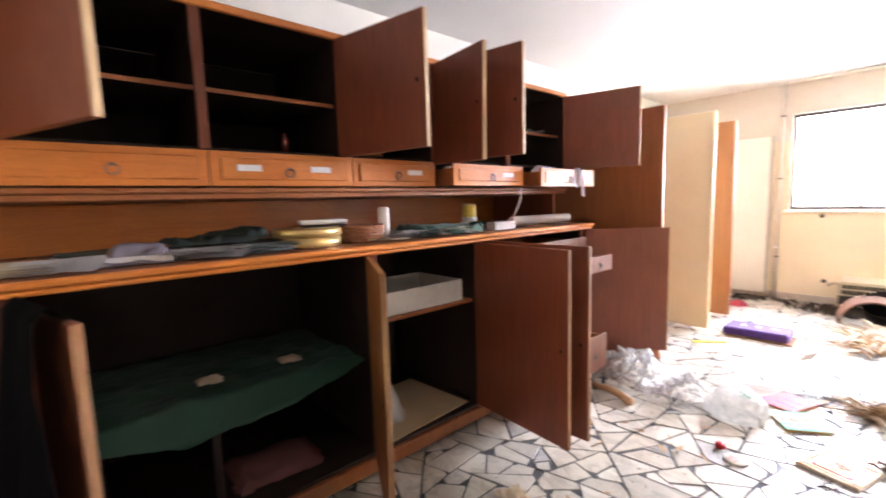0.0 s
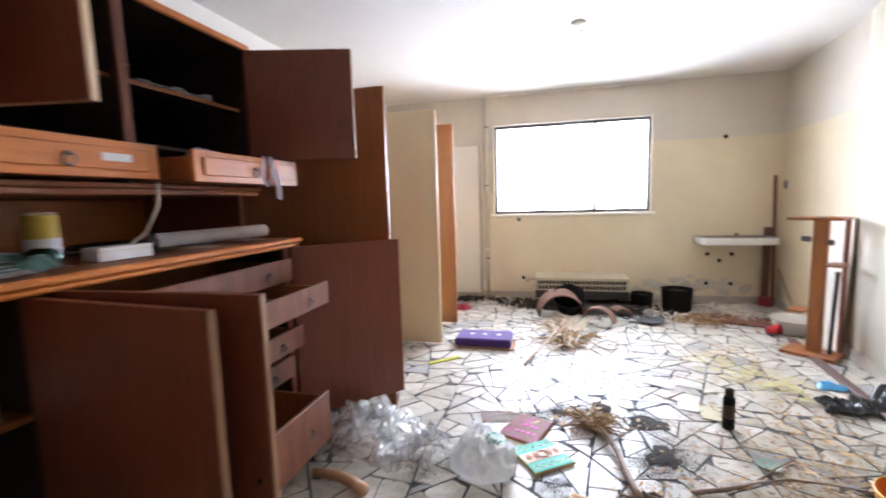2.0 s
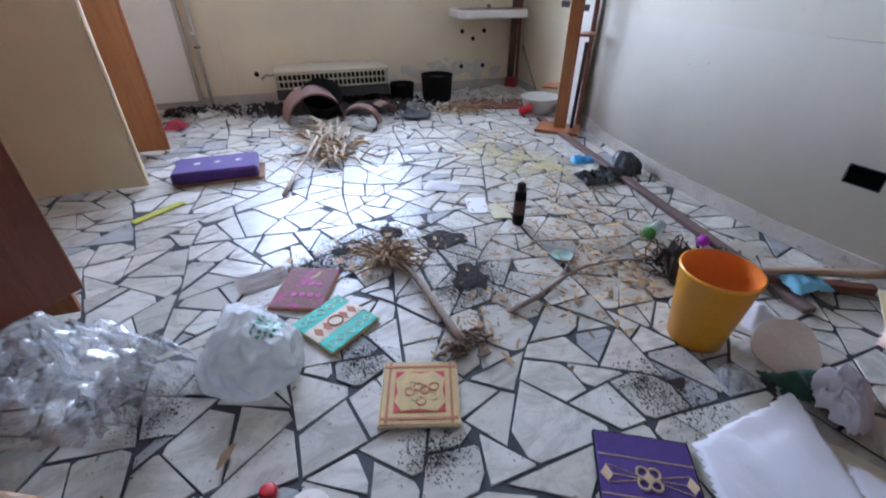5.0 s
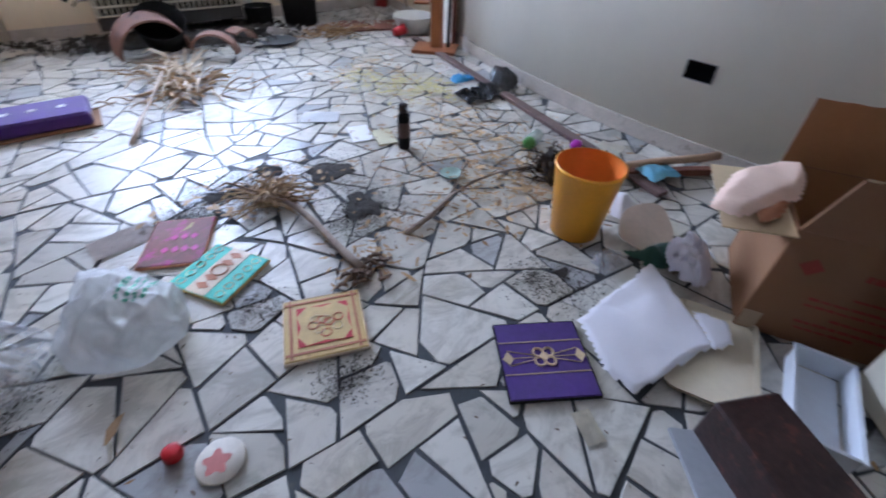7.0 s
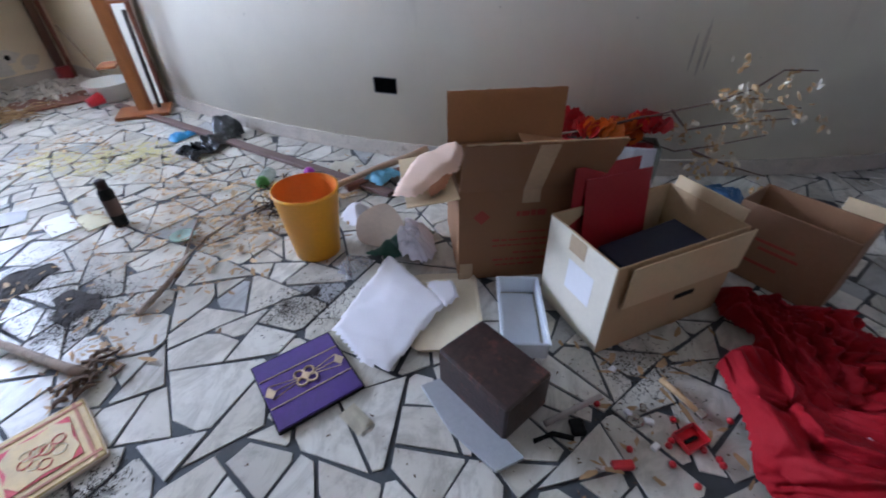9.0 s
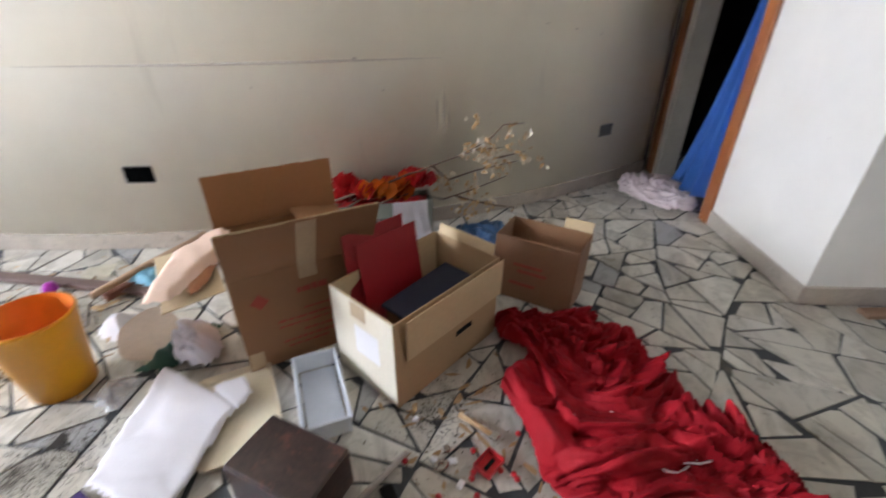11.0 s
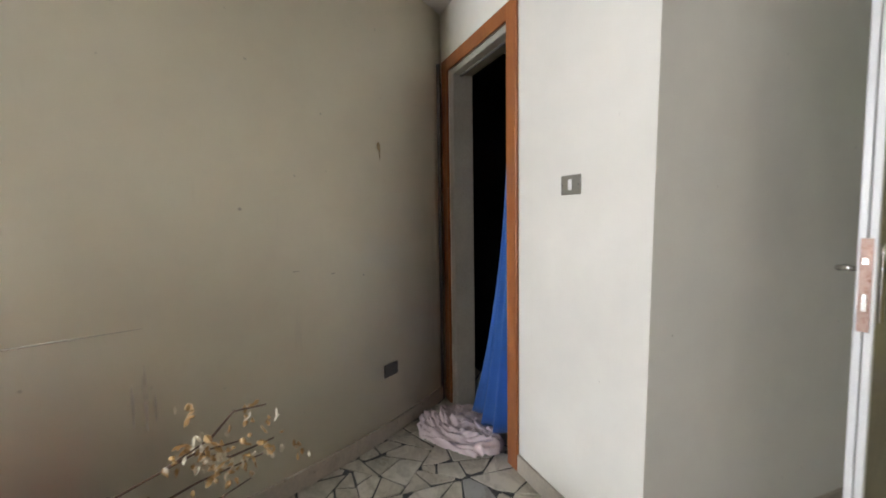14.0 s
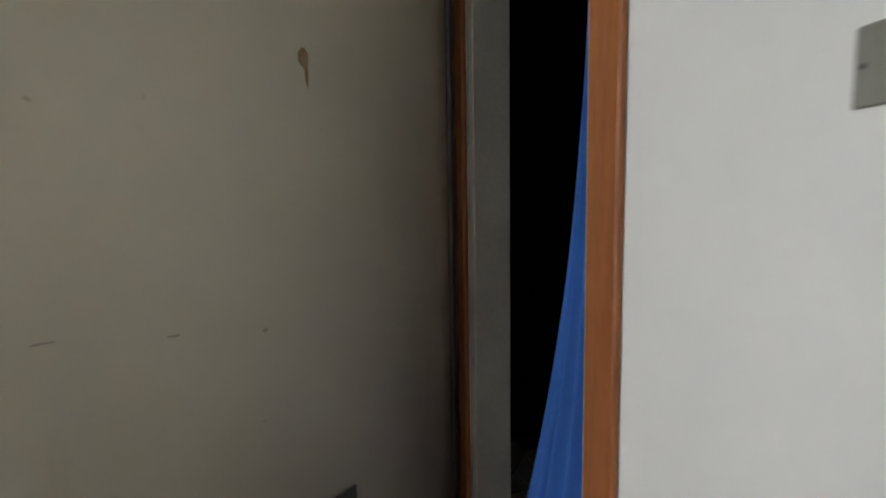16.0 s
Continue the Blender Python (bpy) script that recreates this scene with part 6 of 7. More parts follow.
for i in range(14):
    t = thing("red_bead", pose(0.80 + r2.gauss(0.0, 0.09), 1.30 + r2.gauss(0, 0.10), 0), "tiny red bead on the dirty floor", "bead", "spilt red beads")
    part("bead", lathe([(0.0, 0.002), (0.007, 0.004), (0.009, 0.009), (0.007, 0.014), (0.0, 0.016)], 10), bpy.data.materials["red_plastic"], t, smooth=True)
for i in range(9):
    t = thing("broken_bit", pose(0.88 + r2.gauss(0, 0.05), 1.43 + r2.gauss(0, 0.06), 0, 0, 0, r2.uniform(0, 180)), "broken white plastic bit", "debris", "broken white bits")
    part("bit", box(-0.012, 0.012, -0.008, 0.008, 0.002, 0.014, 0.003), M_WHITE if i % 2 else M_CHROME, t)
t = thing("orange_scrap", pose(-0.80, 1.33, 0, 0, 0, 30), "orange scrap of plastic by the cabinet", "scrap")
part("scrap", box(-0.05, 0.05, -0.03, 0.03, 0.003, 0.03, 0.008), mat("orange_scrap_plastic", (0.62, 0.20, 0.03), 0.5), t)
for i, (x, y, a) in enumerate(((-0.66, 1.42, 20), (-0.58, 1.55, -35), (-0.78, 1.5, 70), (-0.5, 1.4, 10))):
    paper("torn_paper", x, y, 0.16 - 0.02 * i, 0.10, a, M_WHITE if i % 2 else M_BEIGE, "torn crumpled paper beside the cabinet", 0.014)
t = thing("shoe_tree", pose(-0.97, 2.70, 0, 0, 0, -10), "curved tan wooden shoe tree on the floor", "shoe tree")
part("wood_form", branch([(-0.12, 0, 0.025), (0.0, 0.01, 0.035), (0.1, 0.0, 0.03), (0.17, -0.02, 0.022)], 0.02, 0.028), mat("tan_wood", (0.45, 0.26, 0.13), 0.5), t, smooth=True)


# ---- curtain, doorway cloth, wall fittings ----
def hanging_cloth(top_a, top_b, low_a, low_b, z_low, z_top, folds, depth, nu=72, nv=40):
    """Cloth gathered at its head, spreading in folds to its hem."""
    bm = bmesh.new()
    g = []
    for i in range(nu + 1):
        u = i / nu
        row = []
        for j in range(nv + 1):
            v = j / nv
            s = v ** 2.5
            a, b = Vector(top_a).lerp(Vector(low_a), s), Vector(top_b).lerp(Vector(low_b), s)
            p = a.lerp(b, u)
            amp = depth * (0.35 + 0.65 * s)
            w = amp * (math.sin(u * folds * 6.283 + 1.2 * v) + 0.4 * math.sin(u * folds * 11.0 + 3 * v))
            row.append(bm.verts.new((p.x + 0.006 * noise.noise((u * 6, v * 5, 1)), p.y + w, z_top + (z_low - z_top) * v + 0.012 * math.sin(u * 9) * s)))
        g.append(row)
    for i in range(nu):
        for j in range(nv):
            bm.faces.new((g[i][j], g[i + 1][j], g[i + 1][j + 1], g[i][j + 1]))
    bmesh.ops.solidify(bm, geom=bm.faces[:], thickness=0.0015)
    return bm


t = thing("white_rag", pose(0, 0, 0), "white rag hanging over the edge of the crate", "rag")
part("fabric", hanging_cloth((1.955, 1.69, 0), (1.995, 1.53, 0), (1.925, 1.70, 0), (1.98, 1.47, 0), 0.03, 0.268, 2.2, 0.010, 36, 24), M_WCLOTH, t, smooth=True)
t = thing("blue_curtain", pose(0, 0, 0), "plain blue curtain drawn to one side of the doorway", "curtain")
part("fabric", hanging_cloth((2.435, -0.05, 0), (2.485, -0.05, 0), (2.435, -0.04, 0), (2.88, -0.03, 0), 0.06, 2.05, 3.4, 0.032), M_BLUE, t, smooth=True)
part("rail", tube([(2.433, -0.05, 2.042), (3.055, -0.05, 2.042)], 0.006), M_METAL_D, t)
cloth("fallen_sheet", [(2.46, 0.02), (2.47, 0.16), (2.60, 0.24), (2.74, 0.34), (2.90, 0.33), (2.98, 0.16), (3.05, 0.0), (2.98, -0.12), (2.70, -0.10), (2.52, -0.06)], 0.035, M_PINKC, "soiled pinkish sheet heaped in the doorway", "sheet", shape=crumpled, seed=12, step=0.007, edge=0.05, along=7, across=14, ridge=0.06, turn=2.4)
t = thing("loose_board", pose(1.545, -0.59, 0, 0, 0, 90), "bare brown board lying along the skirting", "board")
part("board", box(-0.39, 0.39, -0.028, 0.028, 0.004, 0.022, 0.002, Matrix.Rotation(radians(3), 4, "Z")), wood("pale_brown_board", (0.24, 0.14, 0.085), (0.38, 0.24, 0.15), (0.7, 9, 9), rough=0.6), t)

t = thing("light_switch", pose(1.95, 0.0, 1.318), "grey metal switch plate with a white rocker", "light switch")
M_PLATE = mat("grey_metal_plate", (0.34, 0.32, 0.27), 0.4, 0.4, var=0.08)
part("plate", box(-0.056, 0.056, 0.001, 0.006, -0.036, 0.036, 0.002), M_PLATE, t)
part("rocker", box(-0.011, 0.011, 0.0062, 0.010, -0.020, 0.020, 0.002), M_WHITE, t, "white rocker")
for x in (-0.048, 0.048):
    part("screw", lathe([(0.003, 0.0), (0.003, 0.0012), (0.0, 0.0014)], 10, Matrix.Translation((x, 0.0062, 0)) @ Matrix.Rotation(radians(-90), 4, "X")), M_METAL_D, t)


def on_curve(y, z):
    """A pose on the bulging wall's face, x along the wall, y out of it."""
    x = curve_x(y)
    nrm = Vector((x - CX, y - CY, 0)).normalized()
    return pose(x, y, z, 0, 0, math.degrees(math.atan2(nrm.y, nrm.x)) - 90)


t = thing("wall_socket", on_curve(0.466, 0.374), "dark grey wall socket plate low on the curved wall", "socket")
part("plate", box(-0.055, 0.055, 0.001, 0.008, -0.035, 0.035, 0.002), M_PLUG, t)
t = thing("open_socket_box", on_curve(2.856, 0.384), "empty socket hole with a broken rim, its dark inside painted flat", "socket box")
# the hole has no depth; its unlit inside is this flat black
M_VOID = mat("painted_hole_dark", (0.003, 0.003, 0.003), 0.95)
M_VOID.node_tree.nodes["Principled BSDF"].inputs["Specular IOR Level"].default_value = 0.0
part("hole", box(-0.062, 0.062, -0.002, 0.002, -0.038, 0.038, 0.001), M_VOID, t)
part("rim", boxes([(-0.064, 0.064, 0.0022, 0.005, 0.036, 0.040), (-0.064, 0.064, 0.0022, 0.005, -0.040, -0.036), (-0.066, -0.062, 0.0022, 0.005, -0.036, 0.036), (0.062, 0.066, 0.0022, 0.005, -0.036, 0.036)], 0.001), M_PLUG, t)
for y, z in ((6.28, 1.30), (5.25, 0.40)):
    t = thing("small_socket", pose(2.12 + (y - 4.93) * 0.11 - 0.002, y, z, 0, 0, 83.5), "small dull wall socket plate", "socket")
    part("plate", box(-0.035, 0.035, 0.001, 0.008, -0.045, 0.045, 0.002), M_PLUG, t)
    part("insert", box(-0.015, 0.015, 0.0082, 0.010, -0.025, 0.025, 0.001), M_BLACK, t)

M_MARK = mat("brown_wall_stain", (0.46, 0.34, 0.19), 0.7, var=0.3)
M_SCUFF = mat("grey_wall_scuff", (0.55, 0.49, 0.40), 0.7, var=0.2)
stains = tagged(new("wall_stains"), "brown drips and grey scuffs on the curved wall", "stain", kind="structure")


def wall_mark(y, z, w, h, material, name="scuff", lift=0.0012):
    bm = bmesh.new()
    n = 14
    vs = []
    for i in range(n):
        a = 2 * math.pi * i / n
        k = 1 + 0.35 * noise.noise((3 * math.cos(a), 3 * math.sin(a), y * 9 + z))
        yy = y + w / 2 * k * math.cos(a)
        nrm = Vector((curve_x(yy) - CX, yy - CY, 0)).normalized()
        vs.append(bm.verts.new(Vector((curve_x(yy), yy, z + h / 2 * k * math.sin(a))) + nrm * lift))
    bm.faces.new(vs)
    part(name, bm, material, stains)


wall_mark(0.508, 1.573, 0.022, 0.045, M_MARK, "drip")
wall_mark(0.503, 1.538, 0.008, 0.07, M_MARK, "drip", 0.0022)


def dust_line(y0, y1, z, material, name="dust_line"):
    """A thin ledge of dust along the curved wall that runs out at its first end."""
    bm = bmesh.new()
    rows = []
    for y in np.linspace(y0, y1, 60):
        nrm = Vector((curve_x(y) - CX, y - CY, 0)).normalized()
        p, k = Vector((curve_x(y), y, z)), min(1.0, (y - y0) / 0.5, (y1 - y) / 0.8)
        h = (0.007 + 0.002 * noise.noise((y * 7, 0, 2))) * k + 0.001
        rows.append([bm.verts.new(p + nrm * d + Vector((0, 0, e))) for d, e in ((0.0004, -h * 0.4), (0.0022, -h * 0.2), (0.0026, h * 0.3), (0.0004, h))])
    for a, b in zip(rows, rows[1:]):
        for i in range(3):
            bm.faces.new((a[i], b[i], b[i + 1], a[i + 1]))
    part(name, bm, material, stains)


dust_line(1.46, 3.2, 0.845, M_SCUFF)
for y, z, w, h in ((1.465, 0.60, 0.014, 0.21), (1.50, 0.585, 0.009, 0.15), (1.44, 0.56, 0.008, 0.1), (0.78, 0.95, 0.02, 0.006), (0.62, 0.92, 0.012, 0.008), (0.95, 0.98, 0.03, 0.005), (1.15, 1.25, 0.014, 0.012), (1.86, 0.855, 0.02, 0.012)):
    wall_mark(y, z, w, h, M_SCUFF)

# ---- along the window wall ----
t = thing("curtain_rail", pose(0.15, NORTH - 0.09, ROOM_H - 0.03), "white metal curtain rail under the ceiling", "curtain rail")
part("rail", box(-1.05, 1.05, -0.012, 0.012, 0.0, 0.018, 0.003), M_WHITEP, t)
for x in (-0.95, 0.0, 0.95):
    part("bracket", box(x - 0.012, x + 0.012, -0.012, 0.012, 0.0185, 0.0295, 0.002), M_WHITEP, t)
t = thing("ceiling_rose", pose(0.14, 4.47, ROOM_H), "bare ceiling rose with a cut cable", "ceiling rose")
part("rose", lathe([(0.0, -0.028), (0.02, -0.026), (0.045, -0.012), (0.055, -0.001), (0.0, 0.0)], 24), M_WHITEP, t, smooth=True)
part("cable_stub", tube([(0.0, 0.0, -0.028), (0.01, 0.0, -0.05), (0.03, 0.005, -0.055)], 0.003), M_BLACK, t)
t = thing("wall_pipe", pose(-0.83, NORTH - 0.03, 0), "thin white painted pipe running down the wall", "pipe")
part("pipe", tube([(0, 0, 0.01), (0, 0, 1.2), (0, 0, ROOM_H - 0.005)], 0.014), mat("dirty_white_pipe", (0.60, 0.55, 0.46), 0.5), t, smooth=True)
part("valve", add_tube(tube([(0, 0, 0.62), (0, -0.05, 0.62)], 0.012), [(-0.02, -0.05, 0.62), (0.02, -0.05, 0.62)], 0.009), M_WHITE, t, "white valve", True)
for z in (0.5, 1.4, 2.1):
    part("clip", box(-0.022, 0.022, -0.018, 0.028, z, z + 0.015, 0.002), M_PLUG, t)

t = thing("convector", pose(0.26, NORTH, 0), "low cream convector heater with two rows of slots", "heater")
M_CONV = mat("cream_heater_enamel", (0.50, 0.43, 0.31), 0.4, var=0.1, stain=(0.30, 0.22, 0.14), amount=0.6)
part("casing", boxes([(-0.50, 0.50, -0.40, -0.005, 0.315, 0.335), (-0.50, 0.50, -0.40, -0.385, 0.19, 0.2), (-0.50, 0.50, -0.40, -0.385, 0.250, 0.262), (-0.50, -0.485, -0.384, -0.005, 0.19, 0.3145), (0.485, 0.50, -0.384, -0.005, 0.19, 0.3145), (-0.50, 0.50, -0.40, -0.385, 0.305, 0.3145)], 0.002), M_CONV, t)
for row in (0.2005, 0.2625):
    for i in range(25):
        x = -0.47 + i * 0.039
        part("fin", box(x - 0.005, x + 0.005, -0.399, -0.386, row, row + 0.049 - (0.007 if row > 0.25 else 0), 0.001), M_CONV, t)
# black block added in the casing as the shade behind the slots
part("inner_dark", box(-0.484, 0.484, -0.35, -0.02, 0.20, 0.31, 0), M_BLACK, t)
part("underside", prism([(-0.50, -0.38), (0.50, -0.38), (0.46, -0.01), (-0.46, -0.01)], 0.10, 0.188), mat("sooty_metal", (0.05, 0.045, 0.04), 0.7), t)
part("pipe_tail", tube([(-0.50, -0.1, 0.26), (-0.58, -0.08, 0.26), (-0.62, -0.02, 0.22)], 0.012), M_CHROME, t, smooth=True)
part("foot", boxes([(-0.42, -0.36, -0.3, -0.1, 0.005, 0.0995), (0.36, 0.42, -0.3, -0.1, 0.005, 0.0995)], 0.002), M_BLACK, t)

t = thing("wash_basin", pose(1.83, NORTH, 0.77), "shallow white ceramic wash basin with a dark tap hole", "wash basin")
M_CER = mat("dirty_white_ceramic", (0.72, 0.70, 0.64), 0.15, var=0.06, stain=(0.40, 0.33, 0.24), amount=0.66)
part("bowl", prism([(-0.36, -0.005), (-0.37, -0.30), (-0.32, -0.37), (0.32, -0.37), (0.35, -0.30), (0.34, -0.005)], -0.075, 0.0, 0.012), M_CER, t)
# flat dark patch laid on the solid slab as the bowl's hollow
part("hollow", prism([(-0.28, -0.09), (-0.29, -0.28), (-0.25, -0.33), (0.25, -0.33), (0.28, -0.28), (0.27, -0.09)], 0.0005, 0.003), mat("dark_basin_inset", (0.16, 0.13, 0.10), 0.6), t, "flat dark patch in the bowl's outline")
part("tap_stub", lathe([(0.02, 0.0005), (0.02, 0.02), (0.012, 0.03), (0.0, 0.03)], 16, Matrix.Translation((0.05, -0.05, 0))), M_METAL_D, t)
holes = tagged(new("wall_holes"), "dark drilled holes and rust below the basin", "hole", kind="structure")
# nothing is drilled: black discs paint in the holes' unlit insides
for x, z in ((1.62, 0.56), (1.86, 0.56), (1.74, 0.49), (1.62, 0.23), (1.86, 0.23), (-0.45, 0.98), (1.755, 1.835), (-0.40, 0.26)):
    part("hole", lathe([(0.0, 0.0), (0.022, 0.0), (0.02, 0.004), (0.0, 0.005)], 12, Matrix.Translation((x, NORTH - 0.0005, z)) @ Matrix.Rotation(radians(90), 4, "X"), 0.25), M_BLACK, holes)
patches = tagged(new("damp_patches"), "bare damp patches where the paint has peeled", "wall damage", kind="structure")
rp = random.Random(8)
for i in range(22):
    cx, cz = rp.uniform(0.85, 2.2), 0.13 + abs(rp.gauss(0, 0.09))
    rad = rp.uniform(0.02, 0.075)
    pts = [(cx + rad * 1.4 * math.cos(a) * rp.uniform(0.6, 1.2), cz + rad * math.sin(a) * rp.uniform(0.6, 1.2)) for a in np.linspace(0, 6.283, 13)[:-1]]
    bm = bmesh.new()
    bm.faces.new([bm.verts.new((x, NORTH - 0.0012 - 0.0005 * i / 22, max(0.1, z))) for x, z in pts])
    part("peeled_patch", bm, M_RUBBLE if i % 3 else M_SCUFF, patches)

t = thing("leaning_batten", pose(2.235, 6.36, 0), "tall thin brown batten leaning in the corner", "batten")
part("batten", box(-0.015, 0.015, -0.012, 0.012, 0.004, 1.40, 0.002, Matrix.Rotation(radians(-1.2), 4, "Y")), M_RUST, t)
t = thing("corner_board", pose(2.16, 6.36, 0), "short dark brown board standing in the corner", "board")
part("board", box(-0.035, 0.035, -0.012, 0.012, 0.004, 0.86, 0.002), wood("old_dark_board", (0.09, 0.04, 0.025), (0.16, 0.08, 0.05), rough=0.7), t)
part("red_foot", box(-0.05, 0.05, -0.05, 0.03, 0.004, 0.11, 0.01), mat("dull_red_plastic", (0.30, 0.03, 0.03), 0.5), t, "dull red plastic shoe")
t = thing("slanting_stick", pose(2.2, 6.1, 0), "thin stick leaning on the corner boards", "stick")
part("stick", tube([(0.03, -0.25, 0.01), (0.05, 0.2, 0.42)], 0.009), M_BARK, t)

# broken shelf stand on end, with a white board behind
t = thing("shelf_stand", pose(1.85, 4.83, 0, 0, 0, -42), "broken orange shelf unit standing on end", "shelf unit")
part("upright", box(-0.03, 0.045, -0.02, 0.012, 0.03, 1.018, 0.002), M_ORANGE_V, t)
part("upright_side", box(0.047, 0.060, -0.022, 0.012, 0.03, 1.018, 0.002), M_BROWN_V, t)
part("top_shelf", box(-0.16, 0.16, -0.12, 0.12, 1.02, 1.04, 0.002), M_BROWN_V, t)
part("side_shelf", box(0.064, 0.16, -0.10, 0.10, 0.69, 0.705, 0.002), M_BROWN_V, t)
part("side_shelf", box(-0.14, -0.032, -0.10, 0.08, 0.33, 0.345, 0.002), M_BROWN_V, t)
part("foot", box(-0.16, 0.17, -0.12, 0.12, 0.005, 0.028, 0.002), M_BROWN_V, t)
part("bracket", boxes([(-0.09, -0.032, -0.05, -0.03, 0.86, 0.90), (0.064, 0.10, -0.05, -0.03, 0.84, 0.88)], 0.003), M_METAL_D, t)
part("strut", tube([(0.10, 0.02, 0.03), (0.11, 0.05, 0.64)], 0.014), M_MAHOG_D, t)
t = thing("white_board", pose(2.09, 5.02, 0, 0, 0, 84), "white rounded board leaning on the wall", "board")
# brown strip stands in for the shadow along the board's side
part("brown_edge", box(-0.185, -0.163, 0.02, 0.05, 0.006, 1.02, 0.003), M_RUST, t)
part("board", prism([(-0.16 + 0.03, 0.0), (0.16, 0.0), (0.16, 0.99), (0.12, 1.03), (-0.12, 1.03), (-0.16, 0.99), (-0.16, 0.03)], 0, 0.012, 0.002), M_WHITEP, t).data.transform(Matrix.Translation((0, 0.03, 0.006)) @ Matrix.Rotation(radians(92), 4, "X"))

t = thing("white_basin", pose(1.98, 5.38, 0), "round white plastic basin on the floor", "basin")
part("bowl", lathe([(0.11, 0.003), (0.12, 0.006), (0.165, 0.125), (0.175, 0.132), (0.172, 0.137), (0.16, 0.132), (0.115, 0.012), (0.0, 0.010)], 36), mat("white_basin_plastic", (0.72, 0.70, 0.64), 0.35, var=0.06), t, smooth=True)
t = thing("red_pot_lid", pose(1.80, 5.30, 0), "small red plastic cup lying on its side", "cup")
part("cup", lathe([(0.03, -0.05), (0.045, 0.05)], 18, Matrix.Translation((0, 0, 0.047)) @ Matrix.Rotation(radians(80), 4, "Y")), bpy.data.materials["red_plastic"], t, smooth=True)
for x, y, rr, hh, lab in ((1.23, 6.06, 0.15, 0.235, "burnt black bucket standing by the wall"), (0.90, 6.14, 0.115, 0.16, "small burnt black pot")):
    t = thing("burnt_pot", pose(x, y, 0), lab, "pot", "burnt pots under the window")
    part("pot_body", lathe([(rr * 0.85, 0.003), (rr * 0.9, 0.01), (rr, hh), (rr * 1.03, hh + 0.006), (rr * 0.94, hh + 0.004), (rr * 0.9, hh - 0.03), (0.0, hh - 0.03)], 28, None, 0.06), M_BLACK, t, smooth=True)
    part("crust", heap([(-rr * 0.8, -rr * 0.4), (0, -rr * 0.8), (rr * 0.8, -rr * 0.3), (rr * 0.6, rr * 0.6), (-rr * 0.5, rr * 0.7)], 0.03, base=hh - 0.03, step=0.02, fold=20), M_SOIL, t)
t = thing("black_plate", pose(0.87, 5.56, 0), "round dark plate with a grey rim", "plate")
part("plate", lathe([(0.0, 0.004), (0.09, 0.004), (0.135, 0.025), (0.14, 0.03), (0.13, 0.028), (0.09, 0.010), (0.0, 0.010)], 32), mat("dark_grey_enamel", (0.06, 0.065, 0.065), 0.4), t, smooth=True)
t = thing("pale_bundle", pose(0.93, 5.80, 0), "sooty grey rag between the pots", "rag")
part("rag", heap([(-0.12, -0.05), (0.0, -0.1), (0.13, -0.04), (0.1, 0.06), (-0.08, 0.07)], 0.1, step=0.015, fold=10, edge=0.05), mat("sooty_grey_rag", (0.22, 0.19, 0.16), 0.9, var=0.3), t, smooth=True)


def shard(name, x, y, rz, radius, a0, a1, width, tilt, label):
    bm = bmesh.new()
    rows = []
    for a in np.linspace(radians(a0), radians(a1), 18):
        rows.append([bm.verts.new((q * math.cos(a), w, q * math.sin(a))) for q, w in ((radius, 0), (radius * 1.05, width), (radius * 1.05 + 0.014, width), (radius + 0.014, 0))])
    for a, b in zip(rows, rows[1:]):
        for k in range(4):
            bm.faces.new((a[k], b[k], b[(k + 1) % 4], a[(k + 1) % 4]))
    bm.faces.new(rows[0])
    bm.faces.new(rows[-1][::-1])
    bmesh.ops.recalc_face_normals(bm, faces=bm.faces)
    t = thing(name, pose(x, y, 0.006, tilt, 0, rz), label, "pot shard", "broken terracotta pots")
    part("shard", bm, M_TERRACOTTA, t, smooth=False)


shard("pot_shard", 0.05, 5.62, 8, 0.22, 0, 180, 0.22, 4, "half of a large broken terracotta pot")
shard("pot_shard", 0.36, 5.36, -20, 0.15, 10, 150, 0.12, -6, "curved terracotta shard on the floor")
shard("pot_shard", 0.62, 5.52, 30, 0.12, 20, 120, 0.1, 0, "small terracotta shard on the floor")
t = thing("burnt_bowl", pose(0.12, 5.80, 0), "blackened inside of the broken pot", "pot")
part("pot_body", lathe([(0.10, 0.004), (0.12, 0.01), (0.17, 0.20), (0.165, 0.205), (0.11, 0.02), (0.0, 0.02)], 28, Matrix.Translation((0, 0.0, 0.05)) @ Matrix.Rotation(radians(35), 4, "X")), M_BLACK, t, smooth=True)
cloth("soot_heap", [(-0.35, 5.95), (-0.3, 6.3), (0.9, 6.34), (1.05, 6.0), (0.7, 5.72), (0.2, 5.72), (-0.1, 5.85)], 0.09, M_SOIL, "black burnt heap under the convector", "ash heap", fold=12, edge=0.12, step=0.02, ragged=0.08, part_name="ash", smooth=False)
t = thing("rust_board", pose(1.62, 5.72, 0, 0, 0, -10), "flat rust-brown board under the basin", "board")
part("board", prism([(-0.32, -0.10), (0.36, -0.20), (0.42, 0.12), (-0.1, 0.22), (-0.35, 0.1)], 0.004, 0.018, 0.002), M_RUST, t)
cloth("red_slipper", [(-1.12, 5.72), (-1.14, 5.88), (-1.0, 5.93), (-0.93, 5.84), (-0.98, 5.72)], 0.08, mat("dull_red_cloth", (0.34, 0.025, 0.045), 0.7), "dull red cloth by the wardrobe", "cloth", fold=6, edge=0.05)
paper("floor_rag", -0.78, 6.08, 0.2, 0.12, 15, M_WHITEP, "flattened pale rag below the pipe", 0.02, category="rag")
